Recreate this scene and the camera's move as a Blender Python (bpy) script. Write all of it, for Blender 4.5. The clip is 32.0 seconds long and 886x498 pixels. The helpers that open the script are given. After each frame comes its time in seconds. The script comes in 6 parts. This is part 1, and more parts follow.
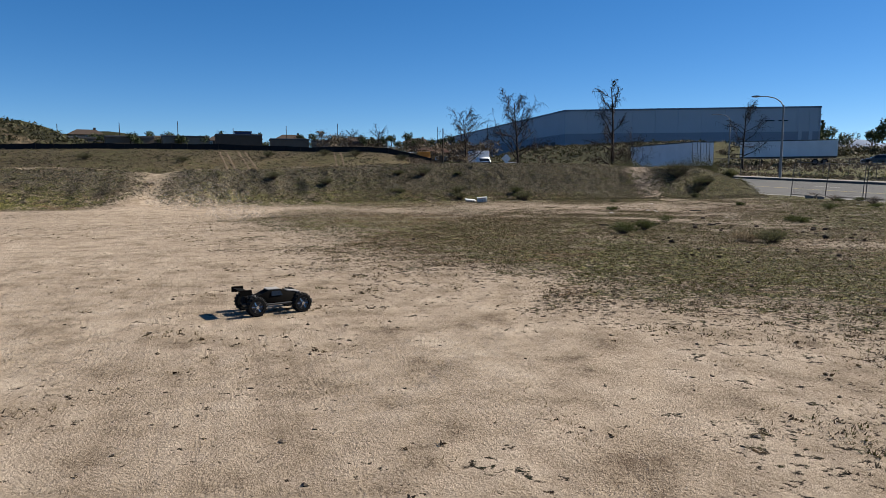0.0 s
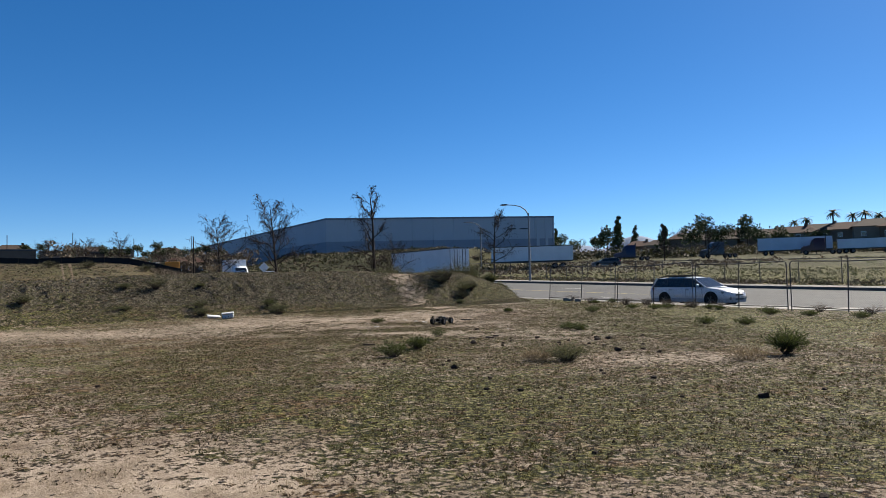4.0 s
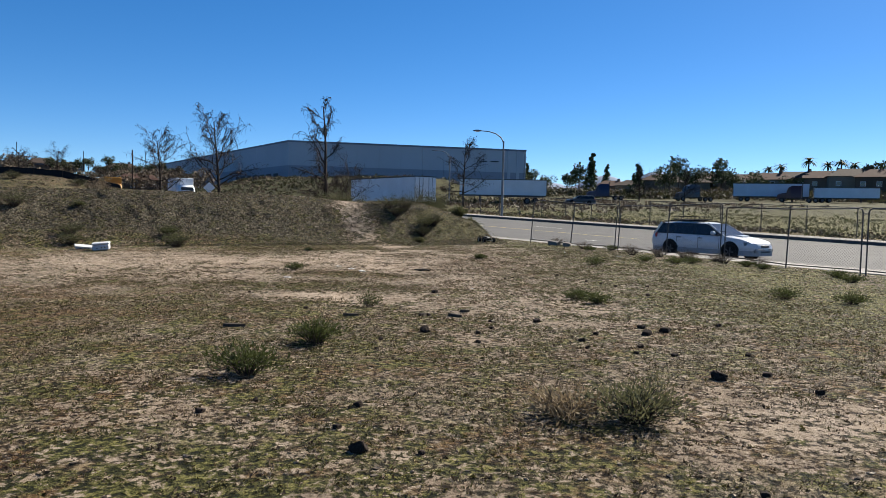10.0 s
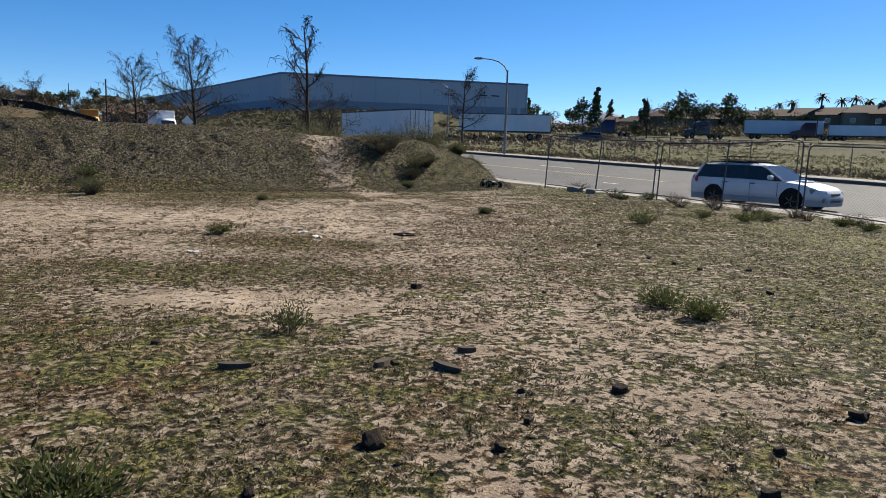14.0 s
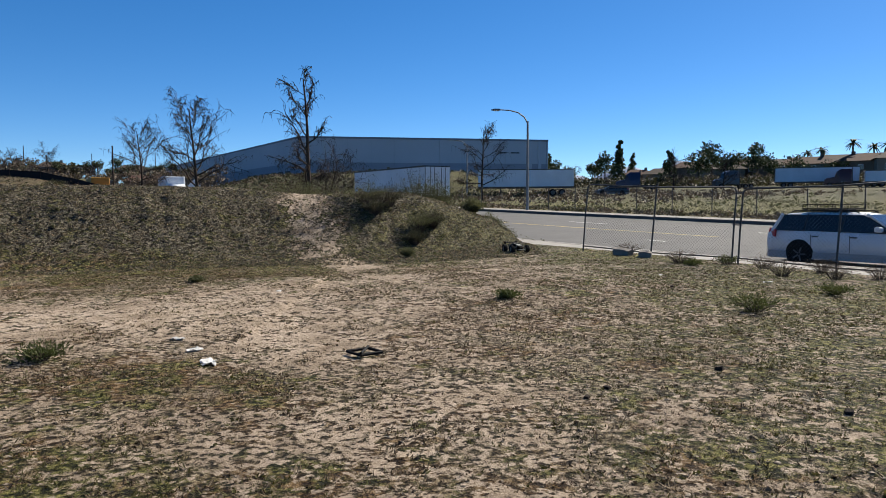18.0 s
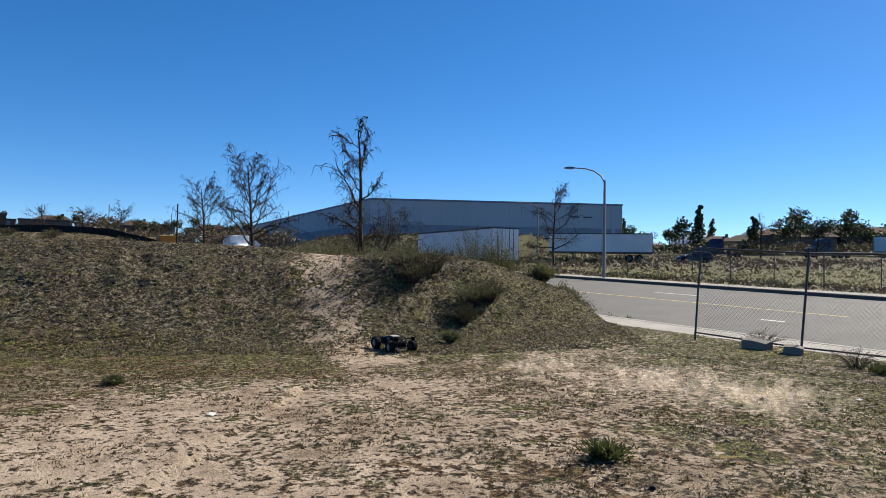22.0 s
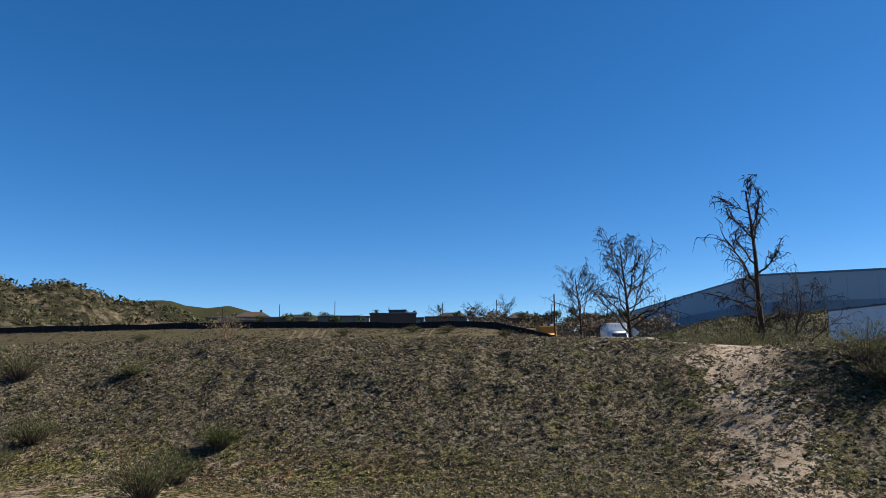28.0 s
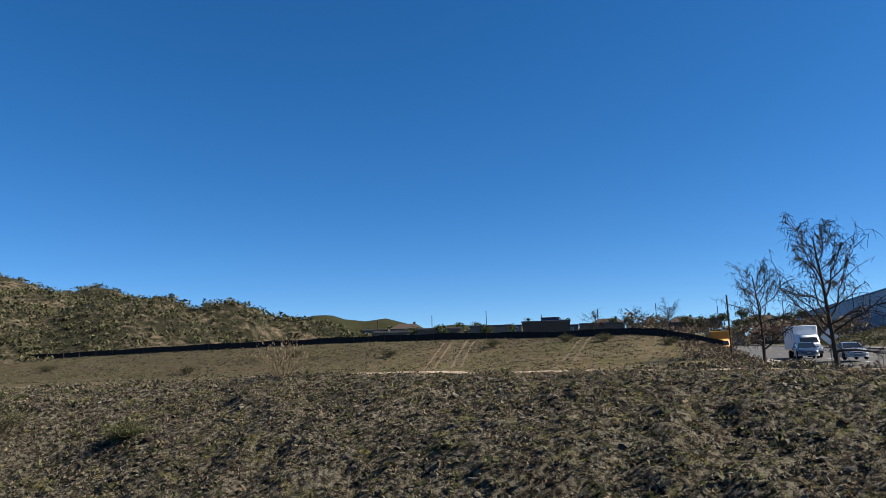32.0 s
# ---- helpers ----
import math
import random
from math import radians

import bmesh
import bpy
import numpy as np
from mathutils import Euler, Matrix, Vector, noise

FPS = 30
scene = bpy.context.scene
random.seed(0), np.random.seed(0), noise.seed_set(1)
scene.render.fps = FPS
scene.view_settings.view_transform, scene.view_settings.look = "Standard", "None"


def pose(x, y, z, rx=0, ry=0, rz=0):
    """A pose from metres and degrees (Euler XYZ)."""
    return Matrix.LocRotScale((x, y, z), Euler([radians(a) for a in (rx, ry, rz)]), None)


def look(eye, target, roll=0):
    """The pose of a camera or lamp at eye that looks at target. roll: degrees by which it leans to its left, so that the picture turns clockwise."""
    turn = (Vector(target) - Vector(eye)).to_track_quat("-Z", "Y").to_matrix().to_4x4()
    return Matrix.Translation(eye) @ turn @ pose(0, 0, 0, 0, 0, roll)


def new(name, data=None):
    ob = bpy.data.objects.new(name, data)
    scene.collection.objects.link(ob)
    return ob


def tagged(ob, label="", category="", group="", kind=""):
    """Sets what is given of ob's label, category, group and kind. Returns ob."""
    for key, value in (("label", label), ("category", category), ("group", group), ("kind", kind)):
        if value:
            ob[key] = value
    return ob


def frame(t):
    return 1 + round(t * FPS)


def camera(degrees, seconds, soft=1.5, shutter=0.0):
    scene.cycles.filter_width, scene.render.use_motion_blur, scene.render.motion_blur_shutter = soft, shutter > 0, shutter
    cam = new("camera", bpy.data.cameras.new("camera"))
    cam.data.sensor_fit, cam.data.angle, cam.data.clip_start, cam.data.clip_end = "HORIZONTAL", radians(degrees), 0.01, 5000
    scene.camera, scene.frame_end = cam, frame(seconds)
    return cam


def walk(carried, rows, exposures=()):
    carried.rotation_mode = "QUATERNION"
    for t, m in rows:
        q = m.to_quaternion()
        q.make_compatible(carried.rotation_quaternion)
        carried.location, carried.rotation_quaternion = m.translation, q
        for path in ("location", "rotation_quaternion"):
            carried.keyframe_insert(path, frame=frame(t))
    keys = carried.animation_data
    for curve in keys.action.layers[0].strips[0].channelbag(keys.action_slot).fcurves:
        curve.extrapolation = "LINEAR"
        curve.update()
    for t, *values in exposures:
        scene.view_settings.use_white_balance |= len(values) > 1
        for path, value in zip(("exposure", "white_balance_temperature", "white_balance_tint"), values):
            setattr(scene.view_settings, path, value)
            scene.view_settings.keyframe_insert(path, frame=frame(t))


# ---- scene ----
# camera and its way across the lot
cam = camera(64.2, 32.0, 0.6)
PATH = [
    (0, (1.642, -1.157, 1.333), (0.952, 0.708, 1.122), -0.1),
    (0.5, (1.627, -0.857, 1.354), (1.345, 1.109, 1.117), -2.6),
    (1, (1.511, -0.451, 1.379), (1.315, 1.528, 1.165), -2.5),
    (1.5, (1.393, 0.027, 1.412), (1.203, 2.01, 1.243), -2.3),
    (2, (1.388, 0.415, 1.418), (1.186, 2.404, 1.386), -2.2),
    (2.5, (1.269, 0.785, 1.433), (1.095, 2.777, 1.407), -1.7),
    (3, (1.276, 1.269, 1.432), (1.151, 3.265, 1.464), -1.7),
    (3.5, (1.18, 1.77, 1.385), (1.09, 3.766, 1.461), -1.6),
    (5.5, (1.177, 3.831, 1.42), (1.321, 5.824, 1.509), 0.1),
    (6, (1.13, 4.376, 1.432), (1.327, 6.366, 1.483), 1.4),
    (6.5, (1.134, 4.943, 1.421), (1.368, 6.929, 1.363), 1.8),
    (7, (1.135, 5.52, 1.42), (1.346, 7.504, 1.273), 1.5),
    (7.5, (1.128, 6.093, 1.415), (1.311, 8.083, 1.328), 1.1),
    (8, (1.228, 6.67, 1.417), (1.391, 8.662, 1.362), 0.7),
    (8.5, (1.23, 7.283, 1.414), (1.353, 9.278, 1.353), 1.8),
    (9, (1.292, 7.87, 1.426), (1.384, 9.868, 1.418), 1.6),
    (9.5, (1.333, 8.448, 1.403), (1.409, 10.445, 1.322), 1.4),
    (10, (1.439, 9.123, 1.421), (1.488, 11.119, 1.31), 1.2),
    (10.5, (1.509, 9.694, 1.448), (1.541, 11.688, 1.296), 1.8),
    (11, (1.492, 10.271, 1.452), (1.545, 12.265, 1.308), 2.5),
    (11.5, (1.511, 10.889, 1.449), (1.558, 12.873, 1.205), 2.0),
    (12, (1.503, 11.5, 1.476), (1.547, 13.491, 1.293), 1.8),
    (12.5, (1.565, 12.139, 1.46), (1.615, 14.135, 1.36), 0.6),
    (13, (1.564, 12.729, 1.418), (1.622, 14.724, 1.282), 0.7),
    (13.5, (1.612, 13.371, 1.454), (1.672, 15.353, 1.188), 1.7),
    (15.5, (1.859, 15.849, 1.444), (1.882, 17.826, 1.138), -0.1),
    (16, (1.952, 16.455, 1.452), (1.962, 18.434, 1.162), -0.2),
    (16.5, (2.008, 17.087, 1.442), (2.016, 19.066, 1.157), 0.0),
    (17, (2.085, 17.686, 1.424), (2.09, 19.674, 1.199), 0.3),
    (17.5, (2.123, 18.287, 1.372), (2.124, 20.277, 1.172), 0.0),
    (18, (2.118, 18.82, 1.379), (2.106, 20.816, 1.254), -0.2),
    (18.5, (2.065, 19.407, 1.379), (2.016, 21.406, 1.352), -0.4),
    (19, (2.09, 19.936, 1.4), (2.025, 21.935, 1.386), -1.8),
    (19.5, (2.189, 20.507, 1.387), (2.163, 22.506, 1.381), -2.1),
    (20, (2.218, 21.045, 1.357), (2.27, 23.044, 1.341), 0.3),
    (20.5, (2.289, 21.62, 1.361), (2.382, 23.618, 1.363), 0.7),
    (21, (2.304, 22.228, 1.376), (2.422, 24.225, 1.388), 0.9),
    (21.5, (2.33, 22.746, 1.395), (2.401, 24.745, 1.435), 1.1),
    (22, (2.299, 23.208, 1.441), (2.089, 25.196, 1.494), 0.9),
    (22.5, (2.202, 23.667, 1.469), (1.734, 25.609, 1.567), 1.2),
    (23, (2.141, 23.958, 1.506), (1.366, 25.795, 1.662), 1.0),
    (23.5, (1.992, 24.132, 1.559), (1.007, 25.864, 1.734), 1.2),
    (24, (1.942, 24.103, 1.676), (0.871, 25.767, 1.966), 0.6),
    (24.5, (1.985, 24.418, 1.642), (0.822, 26.009, 1.986), 0.5),
    (26.5, (1.441, 25.233, 1.588), (0.284, 26.826, 1.934), -0.7),
    (27, (1.39, 25.667, 1.598), (0.259, 27.281, 1.936), -0.8),
    (27.5, (1.254, 26.02, 1.583), (0.119, 27.636, 1.903), -0.8),
    (28, (1.011, 26.473, 1.607), (-0.147, 28.077, 1.9), -0.6),
    (28.5, (0.796, 27.031, 1.682), (-0.474, 28.551, 1.964), 0.0),
    (28.8, (0.586, 27.226, 1.882), (-0.926, 28.449, 2.349), -0.9),
    (29, (0.531, 27.359, 1.943), (-0.989, 28.543, 2.478), -1.3),
    (29.5, (0.445, 27.622, 2.192), (-1.091, 28.808, 2.676), 3.5),
    (30, (0.156, 28.181, 2.221), (-1.483, 29.263, 2.602), 5.1),
    (30.5, (-0.276, 28.773, 2.192), (-1.905, 29.855, 2.612), 4.5),
    (30.8, (-0.551, 29.157, 2.109), (-2.088, 30.399, 2.413), 4.2),
    (31, (-0.712, 29.397, 2.072), (-2.242, 30.65, 2.37), 4.3),
    (31.5, (-1.307, 29.9, 2.028), (-2.785, 31.215, 2.322), 0.9),
    (32, (-1.909, 30.409, 2.006), (-3.377, 31.728, 2.33), -1.6),
]
walk(cam, [(t, look(eye, target, roll)) for t, eye, target, roll in PATH], [(0, 0.95), (2, 1.08), (3.5, 1.12), (6, 1.05), (9, 1.22), (13, 1.25), (16, 1.15), (19, 1.25), (22, 1.32), (24, 1.2), (32, 1.25)])

# daylight: clear winter sky, sun ahead and to the right
SUN_EL, SUN_AZ = radians(37), radians(46)
world = bpy.data.worlds.new("world")
scene.world = world
world.use_nodes = True
sky = world.node_tree.nodes.new("ShaderNodeTexSky")
sky.sky_type, sky.sun_disc = "NISHITA", False
sky.sun_elevation, sky.sun_rotation = SUN_EL, SUN_AZ
sky.altitude, sky.air_density, sky.dust_density, sky.ozone_density = 2600, 0.75, 0.6, 2.6
back = world.node_tree.nodes["Background"]
deep = world.node_tree.nodes.new("ShaderNodeHueSaturation")
deep.inputs["Saturation"].default_value = 1.44
deep.inputs["Hue"].default_value = 0.503
even = world.node_tree.nodes.new("ShaderNodeGamma")
even.inputs[1].default_value = 0.8
world.node_tree.links.new(sky.outputs[0], even.inputs[0])
world.node_tree.links.new(even.outputs[0], deep.inputs["Color"])
tint = world.node_tree.nodes.new("ShaderNodeMix")
tint.data_type, tint.blend_type = "RGBA", "MULTIPLY"
tint.inputs[0].default_value, tint.inputs[7].default_value = 1.0, (0.86, 0.98, 1.04, 1)
world.node_tree.links.new(deep.outputs[0], tint.inputs[6])
world.node_tree.links.new(tint.outputs[2], back.inputs[0])
back.inputs[1].default_value = 0.083
sun = new("sun", bpy.data.lights.new("sun", "SUN"))
sun.data.energy, sun.data.angle, sun.data.color = 5.0, radians(0.53), (1.0, 0.93, 0.81)
aim = Vector((math.sin(SUN_AZ) * math.cos(SUN_EL), math.cos(SUN_AZ) * math.cos(SUN_EL), math.sin(SUN_EL)))
sun.matrix_world = look(aim * 200, (0, 0, 0))

# ---- materials ----
def shader(name, rough=0.8, metal=0.0, spec=0.3):
    m = bpy.data.materials.new(name)
    m.use_nodes = True
    b = m.node_tree.nodes["Principled BSDF"]
    b.inputs["Roughness"].default_value, b.inputs["Metallic"].default_value = rough, metal
    b.inputs["Specular IOR Level"].default_value = spec
    return m, m.node_tree, b


def tex_noise(tree, scale, detail=6.0, rough=0.6, coords=None):
    n = tree.nodes.new("ShaderNodeTexNoise")
    n.inputs["Scale"].default_value, n.inputs["Detail"].default_value, n.inputs["Roughness"].default_value = scale, detail, rough
    if coords is not None:
        tree.links.new(coords, n.inputs["Vector"])
    return n.outputs["Fac"]


def ramp(tree, fac, stops):
    r = tree.nodes.new("ShaderNodeValToRGB")
    while len(r.color_ramp.elements) < len(stops):
        r.color_ramp.elements.new(0.5)
    for e, (p, c) in zip(r.color_ramp.elements, stops):
        e.position, e.color = p, (*c, 1)
    tree.links.new(fac, r.inputs[0])
    return r.outputs[0]


def mixc(tree, fac, a, b, mode="MIX"):
    n = tree.nodes.new("ShaderNodeMix")
    n.data_type, n.blend_type = "RGBA", mode
    for socket, v in ((n.inputs[0], fac), (n.inputs[6], a), (n.inputs[7], b)):
        if isinstance(v, (int, float)):
            socket.default_value = v
        elif isinstance(v, tuple):
            socket.default_value = (*v, 1)
        else:
            tree.links.new(v, socket)
    return n.outputs[2]


def maths(tree, op, a, b=0.0, clamp=False):
    n = tree.nodes.new("ShaderNodeMath")
    n.operation, n.use_clamp = op, clamp
    for socket, v in zip(n.inputs, (a, b)):
        if isinstance(v, (int, float)):
            socket.default_value = v
        else:
            tree.links.new(v, socket)
    return n.outputs[0]


def bump(tree, bsdf, height, strength=0.4, distance=0.02):
    n = tree.nodes.new("ShaderNodeBump")
    n.inputs["Strength"].default_value, n.inputs["Distance"].default_value = strength, distance
    tree.links.new(height, n.inputs["Height"])
    tree.links.new(n.outputs[0], bsdf.inputs["Normal"])


def worn(name, color, rough=0.7, metal=0.0, spec=0.3, scale=6.0, amount=0.35, fine=60.0, bumps=0.15, random_tint=0.0):
    """A surface of one colour with stains and grain at two scales."""
    m, t, b = shader(name, rough, metal, spec)
    co = t.nodes.new("ShaderNodeTexCoord").outputs["Object"]
    big, small = tex_noise(t, scale, 5, 0.6, co), tex_noise(t, fine, 4, 0.6, co)
    dark = tuple(c * (1 - amount) for c in color)
    light = tuple(min(1, c * (1 + 0.35 * amount)) for c in color)
    c = ramp(t, maths(t, "ADD", maths(t, "MULTIPLY", big, 0.65), maths(t, "MULTIPLY", small, 0.35)), [(0.3, dark), (0.7, light)])
    if random_tint:
        info = t.nodes.new("ShaderNodeObjectInfo")
        c = mixc(t, random_tint, c, ramp(t, info.outputs["Random"], [(0.0, (0.3, 0.3, 0.3)), (1.0, (1.0, 1.0, 1.0))]), "MULTIPLY")
    t.links.new(c, b.inputs["Base Color"])
    bump(t, b, small, bumps, 0.01)
    return m


def foliage(name, a, b_col, trans=0.38):
    m, t, b = shader(name, 0.7, 0, 0.2)
    geo = t.nodes.new("ShaderNodeNewGeometry")
    c = ramp(t, geo.outputs["Random Per Island"], [(0.0, a), (1.0, b_col)])
    t.links.new(c, b.inputs["Base Color"])
    tr = t.nodes.new("ShaderNodeBsdfTranslucent")
    t.links.new(c, tr.inputs[0])
    mix = t.nodes.new("ShaderNodeMixShader")
    mix.inputs[0].default_value = trans
    t.links.new(b.outputs[0], mix.inputs[1])
    t.links.new(tr.outputs[0], mix.inputs[2])
    t.links.new(mix.outputs[0], t.nodes["Material Output"].inputs[0])
    return m


def ground_material():
    m, t, b = shader("lot_ground", 0.95, 0, 0.12)
    co = t.nodes.new("ShaderNodeTexCoord").outputs["Object"]

    def attr(n):
        a = t.nodes.new("ShaderNodeAttribute")
        a.attribute_name = n
        return a.outputs["Fac"]
    grit, clod, patch, wide = tex_noise(t, 60, 5, 0.7, co), tex_noise(t, 17, 6, 0.7, co), tex_noise(t, 1.7, 7, 0.65, co), tex_noise(t, 0.25, 4, 0.55, co)
    hue = tex_noise(t, 4.3, 5, 0.6, co)
    coarse = ramp(t, maths(t, "ADD", maths(t, "MULTIPLY", patch, 0.5), maths(t, "MULTIPLY", tex_noise(t, 0.5, 6, 0.7, co), 0.5)), [(0.38, (0, 0, 0)), (0.62, (1, 1, 1))])
    tuft = tex_noise(t, 6.5, 7, 0.72, co)
    soil = ramp(t, maths(t, "ADD", maths(t, "MULTIPLY", grit, 0.4), maths(t, "MULTIPLY", patch, 0.6)),
                [(0.38, (0.135, 0.0972, 0.0648)), (0.47, (0.286, 0.224, 0.162)), (0.60, (0.416, 0.337, 0.257))])
    # darkest stops paint the shade between clods and tufts into the weed colours
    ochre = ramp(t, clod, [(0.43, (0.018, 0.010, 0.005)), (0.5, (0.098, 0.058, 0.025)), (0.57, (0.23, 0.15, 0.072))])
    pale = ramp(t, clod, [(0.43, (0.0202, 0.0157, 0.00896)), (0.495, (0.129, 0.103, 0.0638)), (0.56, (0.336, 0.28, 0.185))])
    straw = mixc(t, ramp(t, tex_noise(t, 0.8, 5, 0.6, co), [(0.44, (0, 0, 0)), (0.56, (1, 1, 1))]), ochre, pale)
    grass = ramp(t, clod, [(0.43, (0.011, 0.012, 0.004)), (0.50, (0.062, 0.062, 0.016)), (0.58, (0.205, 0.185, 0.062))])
    # weeds stand in broken tufts: coverage against noise
    cover = maths(t, "ADD", attr("weed"), maths(t, "ADD", maths(t, "ADD", maths(t, "MULTIPLY", maths(t, "SUBTRACT", 0.5, clod), 2.9), maths(t, "MULTIPLY", maths(t, "SUBTRACT", 0.5, tuft), 2.6)), maths(t, "MULTIPLY", maths(t, "SUBTRACT", patch, 0.5), 1.9)))
    cover = maths(t, "MULTIPLY", maths(t, "SUBTRACT", cover, 0.50), 8.0, True)
    leafy = maths(t, "ADD", attr("green"), maths(t, "ADD", maths(t, "MULTIPLY", maths(t, "SUBTRACT", hue, 0.5), 2.6), maths(t, "MULTIPLY", maths(t, "SUBTRACT", patch, 0.5), 2.0)))
    leafy = maths(t, "MULTIPLY", maths(t, "SUBTRACT", leafy, 0.52), 3.6, True)
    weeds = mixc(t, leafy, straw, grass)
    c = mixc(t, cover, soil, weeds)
    # dry matted growth over the mound; near-black stop paints shade into its hollows
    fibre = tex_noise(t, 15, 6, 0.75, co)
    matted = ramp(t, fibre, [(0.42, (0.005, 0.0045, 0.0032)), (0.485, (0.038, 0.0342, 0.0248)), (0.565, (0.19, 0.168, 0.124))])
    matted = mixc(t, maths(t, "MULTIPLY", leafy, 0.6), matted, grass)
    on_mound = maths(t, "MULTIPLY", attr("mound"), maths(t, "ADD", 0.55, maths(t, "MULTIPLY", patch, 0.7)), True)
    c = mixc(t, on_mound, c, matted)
    c = mixc(t, 0.55, c, ramp(t, wide, [(0.3, (0.72, 0.70, 0.68)), (0.7, (1.0, 1.0, 1.0))]), "MULTIPLY")
    # tyre streaks along the bare track
    turned = t.nodes.new("ShaderNodeMapping")
    turned.vector_type = "TEXTURE"
    turned.inputs["Rotation"].default_value, turned.inputs["Scale"].default_value = (0, 0, radians(128)), (5.0, 0.16, 1.0)
    t.links.new(co, turned.inputs["Vector"])
    streak = tex_noise(t, 1.0, 5, 0.6, turned.outputs[0])
    bare = maths(t, "SUBTRACT", 1.0, cover)
    c = mixc(t, maths(t, "MULTIPLY", bare, 0.22), c, ramp(t, streak, [(0.36, (0.55, 0.50, 0.47)), (0.5, (1.0, 1.0, 1.0))]), "MULTIPLY")
    far = attr("far")
    c = mixc(t, far, c, mixc(t, leafy, mixc(t, coarse, (0.0235, 0.0186, 0.0110), (0.0720, 0.0560, 0.0320)), mixc(t, coarse, (0.0175, 0.0172, 0.0070), (0.0560, 0.0540, 0.0205))))
    t.links.new(c, b.inputs["Base Color"])
    tracks = t.nodes.new("ShaderNodeTexWave")
    tracks.inputs["Scale"].default_value, tracks.inputs["Distortion"].default_value = 0.9, 6.0
    tracks.inputs["Detail"].default_value, tracks.inputs["Detail Scale"].default_value = 3.0, 0.6
    t.links.new(co, tracks.inputs["Vector"])
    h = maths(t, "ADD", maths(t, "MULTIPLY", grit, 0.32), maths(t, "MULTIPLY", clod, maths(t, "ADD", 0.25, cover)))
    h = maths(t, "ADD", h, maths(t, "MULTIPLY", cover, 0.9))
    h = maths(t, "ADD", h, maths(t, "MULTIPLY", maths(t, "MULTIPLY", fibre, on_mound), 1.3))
    h = maths(t, "ADD", h, maths(t, "MULTIPLY", tracks.outputs["Fac"], 0.12))
    h = maths(t, "ADD", h, maths(t, "MULTIPLY", streak, 0.28))
    bump(t, b, h, 1.0, 0.06)
    return m


GROUND = ground_material()
ASPHALT = worn("asphalt", (0.0741, 0.0707, 0.067), 0.9, 0, 0.25, 0.6, 0.3, 90, 0.2)
CONCRETE = worn("concrete", (0.236, 0.22, 0.197), 0.9, 0, 0.2, 1.2, 0.3, 70, 0.2)
PAINT_LINE = worn("road_paint", (0.62, 0.61, 0.58), 0.8, 0, 0.2, 3, 0.3, 50, 0.1)
BARK = worn("bark", (0.052, 0.040, 0.032), 0.95, 0, 0.1, 3, 0.5, 30, 0.4)
TWIG = worn("twig", (0.05, 0.038, 0.032), 0.95, 0, 0.1, 3, 0.4, 30, 0.2)
DEAD_LEAF = foliage("dead_leaf", (0.10, 0.065, 0.035), (0.19, 0.12, 0.06))
GALV = worn("galvanised_steel", (0.075, 0.073, 0.070), 0.6, 0.35, 0.4, 8, 0.4, 70, 0.1)
POLE = worn("lamp_pole", (0.204, 0.207, 0.204), 0.6, 0.2, 0.4, 3, 0.25, 50, 0.05)
WHITE_PANEL = worn("white_panel", (0.66, 0.68, 0.70), 0.5, 0, 0.4, 0.6, 0.16, 20, 0.03)
BLACK = worn("black_rubber", (0.012, 0.012, 0.012), 0.85, 0, 0.1, 20, 0.4, 90, 0.2)
DARK = worn("dark_plastic", (0.028, 0.028, 0.03), 0.5, 0, 0.4, 12, 0.35, 80, 0.1)


def dust_material():
    m, t, b = shader("airborne_dust", 1.0, 0, 0.0)
    b.inputs["Base Color"].default_value = (0.72, 0.60, 0.48, 1)
    thin, soft = t.nodes.new("ShaderNodeBsdfTranslucent"), t.nodes.new("ShaderNodeMixShader")
    thin.inputs[0].default_value, soft.inputs[0].default_value = (0.80, 0.68, 0.55, 1), 0.75
    t.links.new(b.outputs[0], soft.inputs[1])
    t.links.new(thin.outputs[0], soft.inputs[2])
    clear, mix = t.nodes.new("ShaderNodeBsdfTransparent"), t.nodes.new("ShaderNodeMixShader")
    mix.inputs[0].default_value = 0.060
    t.links.new(clear.outputs[0], mix.inputs[1])
    t.links.new(soft.outputs[0], mix.inputs[2])
    t.links.new(mix.outputs[0], t.nodes["Material Output"].inputs[0])
    return m


DUST = dust_material()
DARK_CLOD = worn("dark_clod", (0.045, 0.033, 0.026), 0.95, 0, 0.1, 14, 0.5, 70, 0.5, 0.4)
LEAF_GREEN = foliage("weed_leaf", (0.0265, 0.0359, 0.00936), (0.078, 0.0874, 0.0281))
WEED_OLIVE = foliage("olive_weed", (0.0317, 0.0299, 0.0088), (0.101, 0.0898, 0.0299))
LEAF_SAGE = foliage("sage_leaf", (0.055, 0.056, 0.026), (0.13, 0.125, 0.062))
LEAF_OLIVE = foliage("olive_leaf", (0.045, 0.050, 0.020), (0.11, 0.11, 0.05))
LEAF_DRY = foliage("dry_stem", (0.10, 0.074, 0.045), (0.25, 0.19, 0.115))
MAT_WEED = foliage("matted_weed", (0.019, 0.0162, 0.0112), (0.140, 0.121, 0.087), 0.2)
MOUND_CRUMB = foliage("mound_crumb", (0.014, 0.0115, 0.0085), (0.125, 0.106, 0.078), 0.0)
SOIL_CRUMB = foliage("soil_crumb", (0.0144, 0.0104, 0.0072), (0.264, 0.204, 0.144), 0.0)
DRY_SCRUB = foliage("dry_scrub", (0.060, 0.045, 0.030), (0.15, 0.115, 0.078), 0.15)
